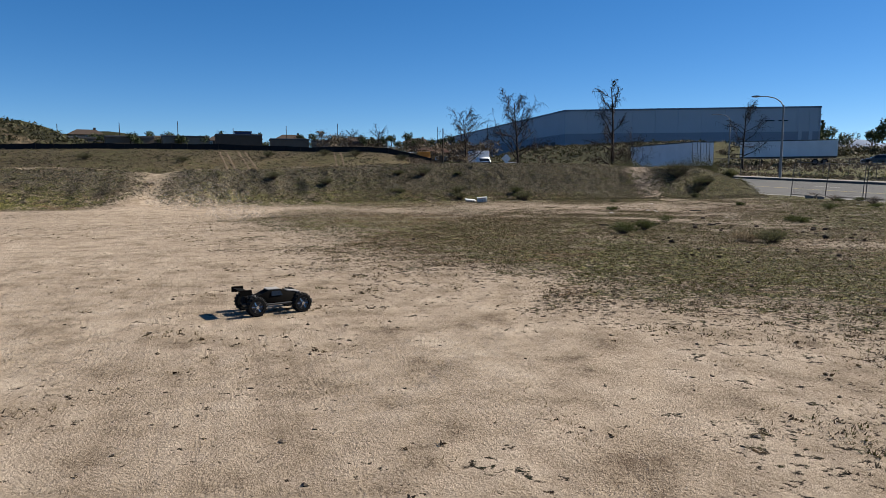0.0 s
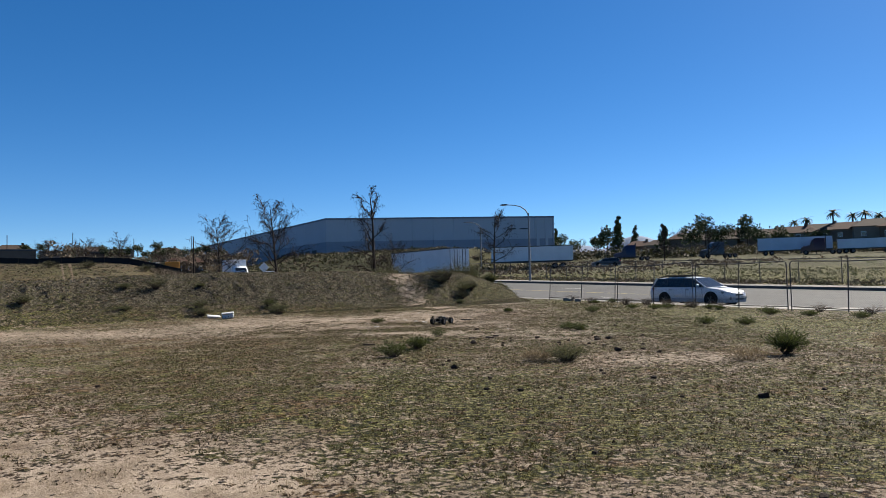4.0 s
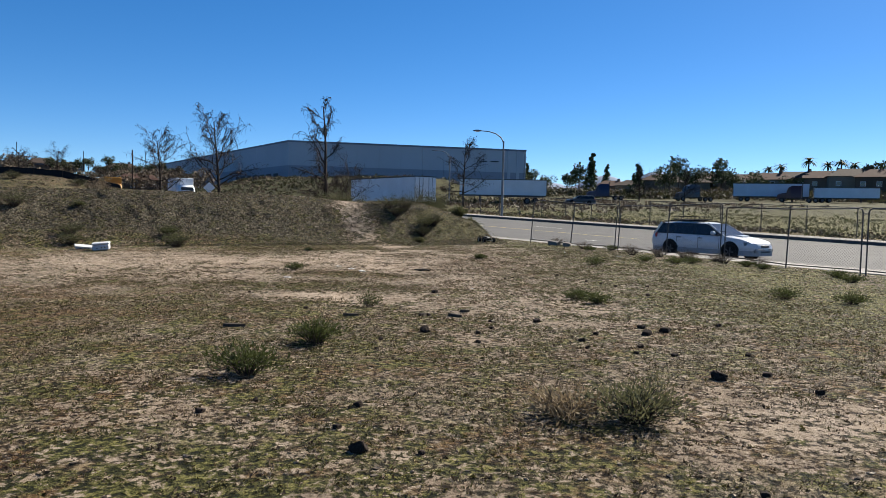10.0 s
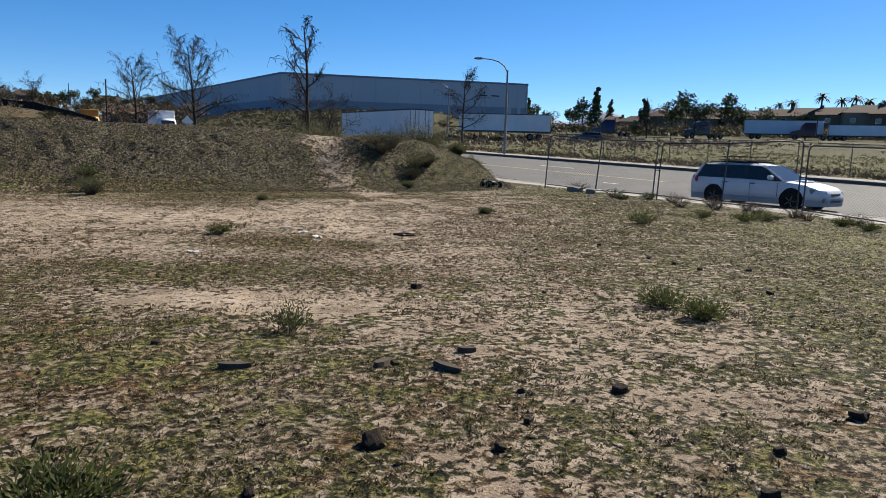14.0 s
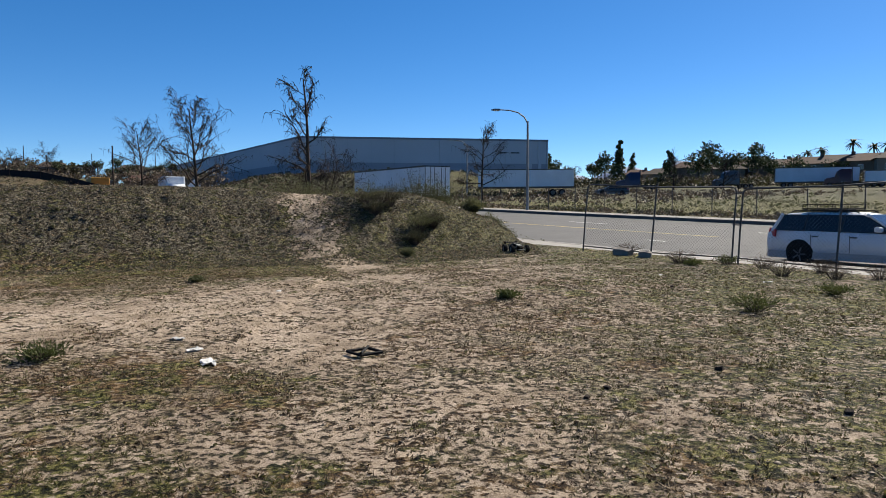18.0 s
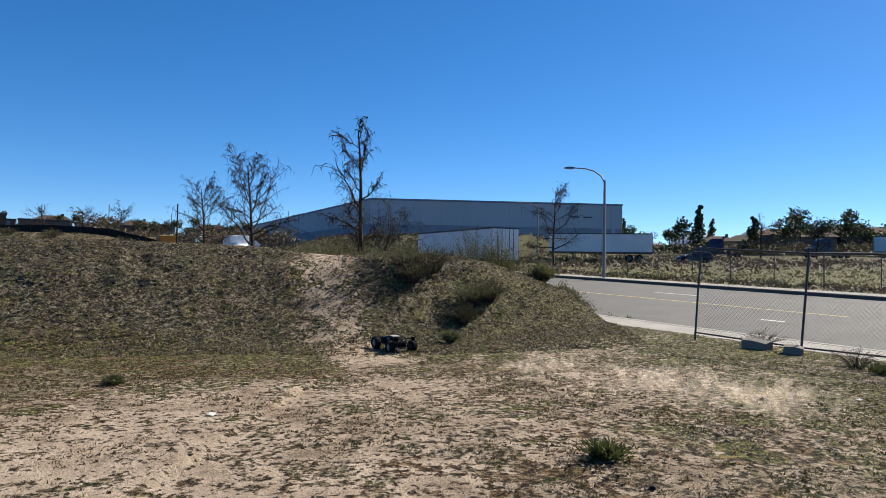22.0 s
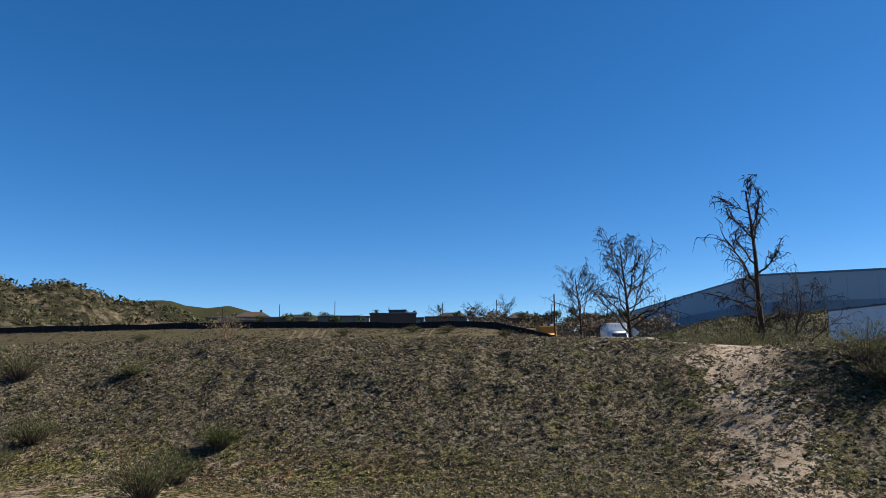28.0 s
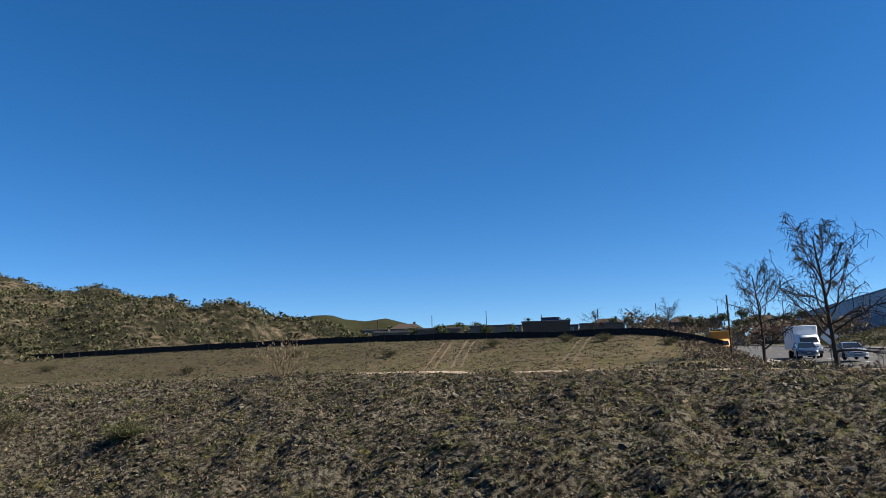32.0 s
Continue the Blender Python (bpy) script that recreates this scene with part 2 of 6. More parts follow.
LEAF_SCRUB = foliage("scrub_leaf", (0.026, 0.027, 0.012), (0.085, 0.080, 0.038), 0.15)
LEAF_TREE = foliage("tree_leaf", (0.022, 0.032, 0.012), (0.06, 0.075, 0.03), 0.12)

# ---- the lie of the land ----
NX, NY = 0.835, 0.55          # across the road, away from the lot
NEAR_KERB, FAR_KERB = 27.7, 46.5


def soft_step(a, b, x):
    t = np.clip((x - a) / (b - a), 0, 1)
    return t * t * (3 - 2 * t)


def soft_pos(x, r=3.0):
    return 0.5 * (x + np.sqrt(x * x + r * r))


def lattice(seed):
    return np.random.RandomState(seed).rand(257, 257)


LATTICES = [lattice(k) for k in range(8)]


def bumps(x, y, scale, seed=0, octaves=3):
    """Smooth noise about 0, in -1..1."""
    x, y = np.asarray(x, float), np.asarray(y, float)
    out, amp, total = np.zeros(np.broadcast(x, y).shape), 1.0, 0.0
    for k in range(octaves):
        g = LATTICES[(seed + k) % 8]
        u, v = x / scale * 2 ** k + 31.7 * k, y / scale * 2 ** k + 17.3 * k
        i, j = np.floor(u).astype(int), np.floor(v).astype(int)
        fu, fv = u - i, v - j
        fu, fv = fu * fu * (3 - 2 * fu), fv * fv * (3 - 2 * fv)
        i, j = i % 256, j % 256
        out += amp * ((g[i, j] * (1 - fu) + g[i + 1, j] * fu) * (1 - fv) + (g[i, j + 1] * (1 - fu) + g[i + 1, j + 1] * fu) * fv - 0.5) * 2
        total, amp = total + amp, amp * 0.5
    return out / total


def along(line, x, y):
    """Signed distance to a line (positive on the right of its way) and its interpolated height."""
    best = np.full(np.shape(x), 1e9)
    sign, height, at = np.zeros_like(best), np.zeros_like(best), np.zeros_like(best)
    done = 0.0
    for (ax, ay, az), (bx, by, bz) in zip(line[:-1], line[1:]):
        dx, dy = bx - ax, by - ay
        length = math.hypot(dx, dy)
        s = np.clip(((x - ax) * dx + (y - ay) * dy) / length ** 2, 0, 1)
        px, py = x - ax - s * dx, y - ay - s * dy
        d = np.hypot(px, py)
        near = d < best
        best = np.where(near, d, best)
        sign = np.where(near, np.where(px * dy - py * dx >= 0, 1.0, -1.0), sign)
        height = np.where(near, az + s * (bz - az), height)
        at = np.where(near, done + s * length, at)
        done += length
    return best * sign, height, at


# crest of the dirt mound, from the dirt ramp to its low nose beside the road
CREST = [(-60, -6, 1.6), (-45, 8, 1.65), (-33, 17, 1.65), (-27.5, 21.5, 1.67), (-26, 22.7, 1.71), (-24.3, 24.1, 1.64), (-23.4, 24.85, 1.47),
         (-22.4, 25.6, 1.38), (-21.4, 26.6, 1.59), (-19.6, 28.4, 1.61), (-16.3, 31.2, 1.76), (-14, 33, 1.84), (-11.4, 34.7, 1.90),
         (-10.4, 35.2, 1.93), (-8.3, 36.0, 1.92), (-6.2, 36.8, 1.90), (-4.4, 37.5, 1.86), (-3.2, 38.0, 1.83), (-2.75, 38.1, 1.74), (-1.8, 38.1, 1.70),
         (-0.7, 38.1, 1.72), (0.2, 38.6, 1.71), (1.0, 39.0, 1.70), (1.7, 39.6, 1.55), (2.6, 40.3, 1.20), (3.7, 41.5, 0.78), (5.0, 43.6, 0.36)]
# worn way up through the dip of the crest
CLIMB = [(0.3, 33.2, 0), (-0.6, 34.8, 0), (-1.5, 37.0, 0), (-1.9, 38.6, 0)]
# top of the long graded bank that carries the black fence
BANK = [(-170, 15, 3.6), (-150, 35, 4.0), (-132, 53, 4.4), (-118.7, 65.8, 4.9), (-103.7, 77.3, 5.25), (-88, 87.1, 5.5), (-73, 95.2, 5.35),
        (-58, 100.8, 4.95), (-49.5, 102.3, 4.9), (-45.9, 102.4, 4.6), (-42, 103.5, 3.6), (-37, 106, 2.3)]


def lot_z(y):
    return 0.022 * soft_pos(y - 27, 2)


def road_z(y):
    return -0.15 + 0.028 * soft_pos(y - 36, 8) - 0.17


def land(x, y):
    x, y = np.asarray(x, float), np.asarray(y, float)
    n = NX * x + NY * y
    z = lot_z(y) + 0.035 * bumps(x, y, 5.0, 1) + 0.012 * bumps(x, y, 0.7, 3) + 0.11 * np.exp(-((x - 4.0) / 3.6) ** 2 - ((y - 29.8) / 2.8) ** 2)
    z = np.minimum(z, 3.0 + 0 * z)
    # mound
    d, hc, at = along(CREST, x, y)
    wide = np.interp(x, [-30, -22, -16, -10, -5, -1, 1, 3, 5], [7.0, 6.0, 5.6, 5.0, 4.3, 3.5, 2.9, 2.3, 1.6])
    t = np.clip(d / wide, 0, 1)
    face = 1 - (0.45 * t + 0.55 * t * t * (3 - 2 * t))
    lip = np.interp(x, [-16, -11, -7, -4, -1], [9.0, 6.0, 1.6, 0.9, 0.5])
    fall = np.interp(x, [-12, -4, -1, 3], [7.0, 5.0, 3.2, 2.2])
    low = np.interp(x, [-8, -3, 0], [0.8, 0.75, 0.45])
    r = soft_step(0, 1, (-d - lip) / fall)
    behind = np.maximum(low, z * 0 + 0.4) + 0.010 * soft_pos(-d - 20, 6)
    rough = 0.035 * bumps(x, y, 0.4, 7, 1) + 0.045 * bumps(x, y, 0.9, 4, 2) + 0.085 * bumps(x, y, 2.6, 6)
    rough = rough + 0.045 * (0.45 - np.abs(bumps(x, y, 0.22, 5, 2))) + 0.028 * bumps(x, y, 0.14, 2, 1)
    # rain gullies down the older part of the face
    gully = np.clip((-14.0 - x) / 2.0, 0, 1) * np.clip((x + 31.0) / 1.5, 0, 1)
    for sx, sy, ex, ey in ((-9.6, 35.3, -7.6, 33.2), (-12.4, 33.6, -11.2, 31.8), (-5.2, 36.6, -4.2, 34.8)):
        dx, dy = ex - sx, ey - sy
        s = np.clip(((x - sx) * dx + (y - sy) * dy) / (dx * dx + dy * dy), 0, 1)
        off = ((x - sx) * dy - (y - sy) * dx) / math.hypot(dx, dy)
        inside = np.sin(np.pi * s) ** 0.5
        rough = rough - inside * (0.06 * np.exp(-((off + 0.12 * np.sin(5 * s) + 0.1 * bumps(x, y, 0.5, 3)) / 0.11) ** 2) - 0.04 * np.exp(-((off - 0.35) / 0.2) ** 2))
    rough = rough * (0.25 + 0.75 * soft_step(0.2, 1.1, np.abs(along(CLIMB, x, y)[0])))
    rough = rough - 0.34 * gully * np.abs(bumps(at, 0.25 * d, 1.0, 2, 2))
    front = z + (hc - z) * face + rough * np.clip(face * 3, 0, 1) * np.clip((d + 0.2) / 0.8, 0.15, 1)
    rear = hc - 0.02 * np.clip(-d, 0, 9) + (behind - hc) * r + 0.3 * rough
    side = soft_step(25.2, 26.6, n)
    z = np.where(d >= 0, np.maximum(front, z), rear)
    # worn ramp through the dip of the crest, with two ruts
    run = np.abs(x + 1.45 + 0.28 * (y - 36.5) * -1 * 0.35)
    z = z - 0.10 * np.exp(-(run / 0.75) ** 2) * np.exp(-((y - 36.3) / 1.9) ** 2)
    # graded bank with the black fence
    db, hb, ab = along(BANK, x, y)
    tb = np.clip(db / 26, 0, 1)
    up = behind + (hb - behind) * (1 - soft_step(0, 1, tb) * 0.5 - 0.5 * tb) + 0.12 * bumps(x, y, 7, 2) * np.clip(tb * 4, 0, 1)
    rise = hb + 0.028 * np.clip(-db - 6, 0, 400)
    back_z = np.where(db >= 0, up, rise)
    z = np.where((d < 0) & (x < 0), np.maximum(z, np.where(-d > 14, back_z, z)), z)
    # road strip and the field beyond
    rz = road_z(y)
    field = rz + 0.16 + 0.012 * np.clip(n - 51, 0, 260) + 0.10 * bumps(x, y, 9, 5) * soft_step(49, 54, n)
    s_ = -0.55 * x + 0.835 * y
    field = field + (3.9 + 0.25 * np.sin(0.9 * n)) * soft_step(54, 73, n) * (1 - soft_step(84, 100, n)) * soft_step(105, 122, s_) * (1 - soft_step(185, 230, s_))
    z = z * (1 - side) + (rz - 0.30) * side
    k = soft_step(FAR_KERB + 0.9, FAR_KERB + 1.9, n)
    z = z * (1 - k) + field * k
    return z


def axis(core, step, mid, mid_step, limit):
    """Grid lines: fine over core, coarser over mid, growing out to the limit."""
    a = list(np.arange(core[0], core[1] + 1e-6, step))
    b = [core[1] + k for k in np.arange(mid_step, mid[1] - core[1], mid_step)]
    c = [core[0] - k for k in np.arange(mid_step, core[0] - mid[0], mid_step)][::-1]
    lines = c + a + b
    w = mid_step
    while lines[-1] < limit:
        w *= 1.22
        lines.append(lines[-1] + w)
    w = mid_step
    while lines[0] > -limit:
        w *= 1.22
        lines.insert(0, lines[0] - w)
    return np.array(lines)


def mesh_grid(name, X, Y, Z, material):
    rows, cols = X.shape
    me = bpy.data.meshes.new(name)
    k = np.arange(rows * cols).reshape(rows, cols)
    quads = np.stack([k[:-1, :-1], k[:-1, 1:], k[1:, 1:], k[1:, :-1]], -1).reshape(-1, 4)
    me.vertices.add(rows * cols)
    me.vertices.foreach_set("co", np.stack([X, Y, Z], -1).ravel().astype(np.float32))
    me.loops.add(quads.size)
    me.loops.foreach_set("vertex_index", quads.ravel().astype(np.int32))
    me.polygons.add(len(quads))
    me.polygons.foreach_set("loop_start", np.arange(0, quads.size, 4, dtype=np.int32))
    me.polygons.foreach_set("loop_total", np.full(len(quads), 4, dtype=np.int32))
    me.update(calc_edges=True)
    me.polygons.foreach_set("use_smooth", np.ones(len(quads), dtype=bool))
    me.materials.append(material)
    return me


def put_attr(me, name, values):
    a = me.attributes.new(name, "FLOAT", "POINT")
    a.data.foreach_set("value", np.asarray(values, np.float32).ravel())


# where the lot is bare, and where weeds grow
DIRT_EDGE = [(7, -6, 0), (3.2, 1.6, 0), (1.7, 3.7, 0), (-2.6, 8.2, 0), (-9, 15, 0), (-15, 23, 0), (-19, 27, 0)]
TRAIL = [(-22, 20.5, 0), (-14, 22.5, 0), (-8, 25.0, 0), (-3, 27.6, 0), (0.5, 30.4, 0), (3.4, 33.6, 0), (5.0, 39.5, 0)]


MARKS = [(-69.6, 91.0, -56.9, 76.5), (-69.0, 91.8, -56.2, 77.2), (-67.9, 93.3, -55.0, 78.6), (-67.3, 94.1, -54.4, 79.4), (-54.0, 99.1, -45.0, 84.0), (-53.2, 99.7, -44.2, 84.6)]


def cover_at(x, y):
    """How far weeds cover the soil, how green they are."""
    e = along(DIRT_EDGE, x, y)[0]
    track = soft_step(-4.0, 3.0, -e - 0.7 + 1.5 * bumps(x, y, 2.0, 2))
    tr = np.abs(along(TRAIL, x, y)[0]) + 0.5 * bumps(x, y, 1.8, 3)
    cl = np.abs(along(CLIMB, x, y)[0]) + 0.45 * bumps(x, y, 0.6, 5)
    open_ground = np.exp(-(((x - 0.6) / 4.4) ** 2 + ((y - 26.6) / 3.8) ** 2))
    d = along(CREST, x, y)[0]
    track = track * soft_step(np.interp(x, [-24, -18], [5.5, 3.5]), np.interp(x, [-24, -18], [8.0, 6.5]), d)
    weed = 0.60 + 0.16 * soft_step(22, 27, y + 0.8 * x - 2) + 0.34 * bumps(x, y, 3.2, 6) - 0.78 * track * np.clip(1.1 - 0.55 * bumps(x, y, 0.9, 8, 2), 0.5, 1)
    weed += 0.2 * soft_step(7, 10, y) * (1 - soft_step(18, 21, y)) * soft_step(4, 0, x)
    weed -= 0.22 * np.exp(-(tr / 1.5) ** 2) + 0.40 * open_ground + 0.75 * np.exp(-(cl / 0.80) ** 2)
    weed += 0.22 * ((d > 0) & (d < 7)) - 0.9 * np.exp(-((d - np.interp(x, [-12, -8], [-0.9, -0.3])) / np.interp(x, [-12, -8], [0.8, 0.4])) ** 2) * (x < -3) * (x > -40) - 0.95 * ((d < -0.2) & (d > np.where(x < -12, -6.0, -2.2)) & (x < -4) & (x > -40)) + 0.3 * ((d < np.where(x < -12, -6.0, -2.2)) & (x < -4))
    # worn ramp of bare dirt at the low end of the long mound
    weed -= 0.7 * np.exp(-((x + 22.6 + 0.8 * (y - 25.4)) / 1.3) ** 2) * (d > -1) * (d < 7) * (x < -17)
    green = 0.55 + 0.38 * bumps(x, y, 5.0, 4) + 0.22 * soft_step(8, 1, np.abs(y - 12)) * soft_step(4, -2, x)
    n = NX * x + NY * y
    green += 0.7 * soft_step(51, 55, n) + 0.2 * soft_step(2, 5, x) * (y > 18) * (n < 27)
    lot_n = NX * x + NY * y
    weed += 0.35 * soft_step(8, 16, lot_n) * (lot_n < 27) * soft_step(24, 20, y) * soft_step(3.5, 6.5, x)
    green += 0.3 * soft_step(10, 17, lot_n) * (lot_n < 27) * soft_step(3, 6, x)
    weed += 0.9 * soft_step(FAR_KERB + 1.5, FAR_KERB + 3.0, NX * x + NY * y)
    green += 0.5 * soft_step(-0.8, 0.6, x) * soft_step(0.4, 1.2, d) * (d < 5.5) - 0.35 * track
    # a dark green patch by the litter and one across the way, with bare sand before it
    for px, py, rx, ry, up in ((0.0, 24.2, 1.3, 0.8, 0.6), (-0.9, 21.9, 2.2, 0.8, 0.35), (0.0, 20.3, 1.2, 0.45, -0.45), (4.5, 13.8, 1.6, 0.6, -0.3), (5.5, 8.5, 3.0, 3.5, 0.35), (1.0, 10.0, 4.5, 3.0, 0.18), (2.0, 4.0, 4.0, 2.2, -0.32), (7.0, 24.5, 3.5, 3.5, 0.2)):
        spot = up * np.exp(-((x - px) / rx) ** 2 - ((y - py) / ry) ** 2)
        weed, green = weed + spot, green + 0.6 * spot
    green += 0.30 * soft_step(20.5, 24.5, n) * (n < 27.5) + 0.30 * np.exp(-((d - 4.6) / 1.2) ** 2) - 0.25 * open_ground - 0.08 * ((d > 0) & (d < 3.4))
    return np.clip(weed, -0.6, 1.3), np.clip(green, 0, 1)


gx = axis((-24.0, 15.0), 0.165, (-60.0, 70.0), 1.1, 3600)
gy = axis((0.0, 43.0), 0.155, (-8.0, 130.0), 1.1, 3600)


def finer(lines, a, b):
    """Two more lines in each step between a and b."""
    keep = (lines[:-1] >= a) & (lines[1:] <= b)
    lo, hi = lines[:-1][keep], lines[1:][keep]
    return np.sort(np.concatenate([lines, lo + (hi - lo) / 3, lo + (hi - lo) * 2 / 3]))


gx, gy = finer(gx, -16.5, 3.6), finer(gy, 27.5, 39.6)
GX, GY = np.meshgrid(gx, gy)
GZ = land(GX, GY)
me = mesh_grid("ground", GX, GY, GZ, GROUND)
w_, g_ = cover_at(GX, GY)
put_attr(me, "weed", w_)
put_attr(me, "green", g_)
dm_ = along(CREST, GX, GY)[0]
cm_ = np.abs(along(CLIMB, GX, GY)[0]) + 0.45 * bumps(GX, GY, 0.6, 5)
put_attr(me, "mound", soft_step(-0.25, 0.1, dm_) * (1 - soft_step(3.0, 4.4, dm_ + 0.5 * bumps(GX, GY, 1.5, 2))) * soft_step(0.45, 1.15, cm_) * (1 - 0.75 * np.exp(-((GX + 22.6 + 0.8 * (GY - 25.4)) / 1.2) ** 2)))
put_attr(me, "far", soft_step(45, 110, np.hypot(GX, GY - 18)) * 0.8)
tagged(new("ground", me), "sandy dirt lot with patchy weeds and an eroded dirt mound", "ground", kind="structure")

# ---- building kit ----
class Geo:
    """Gathers vertices and faces of one mesh."""

    def __init__(self):
        self.v, self.f = [], []

    def add(self, verts, faces):
        k = len(self.v)
        self.v.extend(verts)
        self.f.extend(tuple(i + k for i in f) for f in faces)
        return self

    def box(self, x0, y0, z0, x1, y1, z1, bevel=0.0):
        b = min(bevel, abs(x1 - x0) / 3, abs(y1 - y0) / 3, abs(z1 - z0) / 3)
        if b <= 0:
            v = [(x, y, z) for z in (z0, z1) for y in (y0, y1) for x in (x0, x1)]
            return self.add(v, [(0, 2, 3, 1), (4, 5, 7, 6), (0, 1, 5, 4), (2, 6, 7, 3), (0, 4, 6, 2), (1, 3, 7, 5)])
        rings = []
        for z, i in ((z0, b), (z0 + b, 0), (z1 - b, 0), (z1, b)):
            a, c, d, e = x0 + i, x1 - i, y0 + i, y1 - i
            rings.append([(a + b, d, z), (c - b, d, z), (c, d + b, z), (c, e - b, z), (c - b, e, z), (a + b, e, z), (a, e - b, z), (a, d + b, z)])
        return self.loft(rings)

    def loft(self, rings, cap=True, closed=True):
        m = len(rings[0])
        v = [p for r in rings for p in r]
        f = []
        for i in range(len(rings) - 1):
            for j in range(m if closed else m - 1):
                a, b = i * m + j, i * m + (j + 1) % m
                f.append((a, b, b + m, a + m))
        if cap:
            f.append(tuple(range(m))[::-1])
            f.append(tuple((len(rings) - 1) * m + j for j in range(m)))
        return self.add(v, f)

    def tube(self, points, radii, sides=6, cap=True):
        rings = []
        pts = [Vector(p) for p in points]
        for i, p in enumerate(pts):
            d = (pts[min(i + 1, len(pts) - 1)] - pts[max(i - 1, 0)])
            d = d.normalized() if d.length > 1e-9 else Vector((0, 0, 1))
            u = d.cross(Vector((0.31, 0.95, 0.11))) if abs(d.y) < 0.9 else d.cross(Vector((1, 0.1, 0)))
            u.normalize()
            w = d.cross(u)
            r = radii[i] if isinstance(radii, (list, tuple)) else radii
            rings.append([tuple(p + r * (math.cos(a) * u + math.sin(a) * w)) for a in (2 * math.pi * k / sides for k in range(sides))])
        return self.loft(rings, cap)

    def disc(self, c, axis_, r, depth, sides=20, inner=0.0):
        """A wheel-like solid round an axis ('x', 'y' or 'z')."""
        prof = [(max(r * 0.9, inner), -depth / 2), (r, -depth * 0.32), (r, depth * 0.32), (max(r * 0.9, inner), depth / 2)]
        if inner:
            prof = [(inner, -depth / 2)] + prof + [(inner, depth / 2)]
        rings = []
        for q, h in prof:
            ring = []
            for k in range(sides):
                a = 2 * math.pi * k / sides
                p = {"x": (h, q * math.cos(a), q * math.sin(a)), "y": (q * math.cos(a), h, q * math.sin(a)), "z": (q * math.cos(a), q * math.sin(a), h)}[axis_]
                ring.append((c[0] + p[0], c[1] + p[1], c[2] + p[2]))
            rings.append(ring)
        if inner:
            rings.append(rings[0])
        return self.loft(rings, cap=not inner)

    def mesh(self, name, material=None, smooth=False):
        me = bpy.data.meshes.new(name)
        me.from_pydata(self.v, [], self.f)
        me.update()
        if smooth:
            me.polygons.foreach_set("use_smooth", [True] * len(me.polygons))
            me.set_sharp_from_angle(angle=radians(42))
        for m in (material if isinstance(material, list) else [material]):
            if m is not None:
                me.materials.append(m)
        return me


def part(name, geo, material, parent, label="", smooth=False):
    ob = new(name, geo if isinstance(geo, bpy.types.Mesh) else geo.mesh(name, material, smooth))
    ob.parent = parent
    if label:
        tagged(ob, label)
    return ob


def thing(name, label, category, m=None, group="", kind=""):
    ob = new(name)
    ob.empty_display_size = 0.2
    if m is not None:
        ob.matrix_basis = m
    return tagged(ob, label, category, group, kind)


def height(x, y):
    return float(land(np.array([x]), np.array([y]))[0])


def plain(name, color, rough=0.5, metal=0.0, spec=0.4):
    return worn(name, color, rough, metal, spec, 5, 0.18, 70, 0.04)


GLASS_DARK = shader("tinted_glass", 0.06, 0, 0.6)[0]
GLASS_DARK.node_tree.nodes["Principled BSDF"].inputs["Base Color"].default_value = (0.012, 0.015, 0.018, 1)

# ---- road, kerbs and pavement ----
UX, UY = -0.55, 0.835


def rp(s, n):
    return NX * n + UX * s, NY * n + UY * s


def strip(name, n0, n1, lift, material, label, s0=-90, s1=330, step=3.0, depth=0.0, gap=0.0, length=0.0):
    g = Geo()
    s = s0
    while s < s1:
        e = min(s + (length or step), s1)
        a = [(*rp(s, n0), 0), (*rp(s, n1), 0), (*rp(e, n1), 0), (*rp(e, n0), 0)]
        top = [(x, y, float(road_z(y)) + lift) for x, y, _ in a]
        if depth:
            g.add(top + [(x, y, z - depth) for x, y, z in top], [(0, 1, 2, 3), (0, 4, 5, 1), (2, 6, 7, 3), (1, 5, 6, 2), (3, 7, 4, 0)])
        else:
            g.add(top, [(0, 1, 2, 3)])
        s = e + gap
    ob = new(name, g.mesh(name, material))
    return tagged(ob, label, name.split("_")[0], kind="structure")


strip("road", NEAR_KERB - 0.1, FAR_KERB + 0.1, 0.0, ASPHALT, "wide sun-bleached asphalt street")
strip("kerb_near", NEAR_KERB - 0.18, NEAR_KERB, 0.265, CONCRETE, "low concrete kerb along the lot", depth=0.4)
# darker copy of the concrete: the far kerb's shadow painted on kerb and gutter
KERB_SHADE = worn("kerb_shade_concrete", (0.10, 0.098, 0.095), 0.9, 0, 0.2, 1.2, 0.4, 70, 0.2)
strip("kerb_far", FAR_KERB - 0.05, FAR_KERB + 0.18, 0.18, KERB_SHADE, "concrete kerb across the street", depth=0.4)
strip("pavement_near", NEAR_KERB - 1.7, NEAR_KERB - 0.18, 0.26, CONCRETE, "narrow concrete strip at the lot edge", depth=0.4)
strip("pavement_far", FAR_KERB + 0.18, FAR_KERB + 1.9, 0.186, CONCRETE, "pale concrete pavement across the street", depth=0.5)
strip("gutter", NEAR_KERB, NEAR_KERB + 0.45, 0.006, CONCRETE, "concrete gutter beside the kerb")
strip("gutter", FAR_KERB - 0.6, FAR_KERB, 0.006, KERB_SHADE, "concrete gutter beside the kerb")
strip("road_marking", 33.4, 33.52, 0.006, PAINT_LINE, "worn white lane dashes", length=3.0, gap=9.0)
strip("road_marking", 40.6, 40.72, 0.006, PAINT_LINE, "worn white lane dashes", length=3.0, gap=9.0)
strip("road_marking", 37.0, 37.12, 0.006, worn("yellow_paint", (0.45, 0.33, 0.09), 0.8), "worn yellow centre line", length=3.0, gap=0.0)

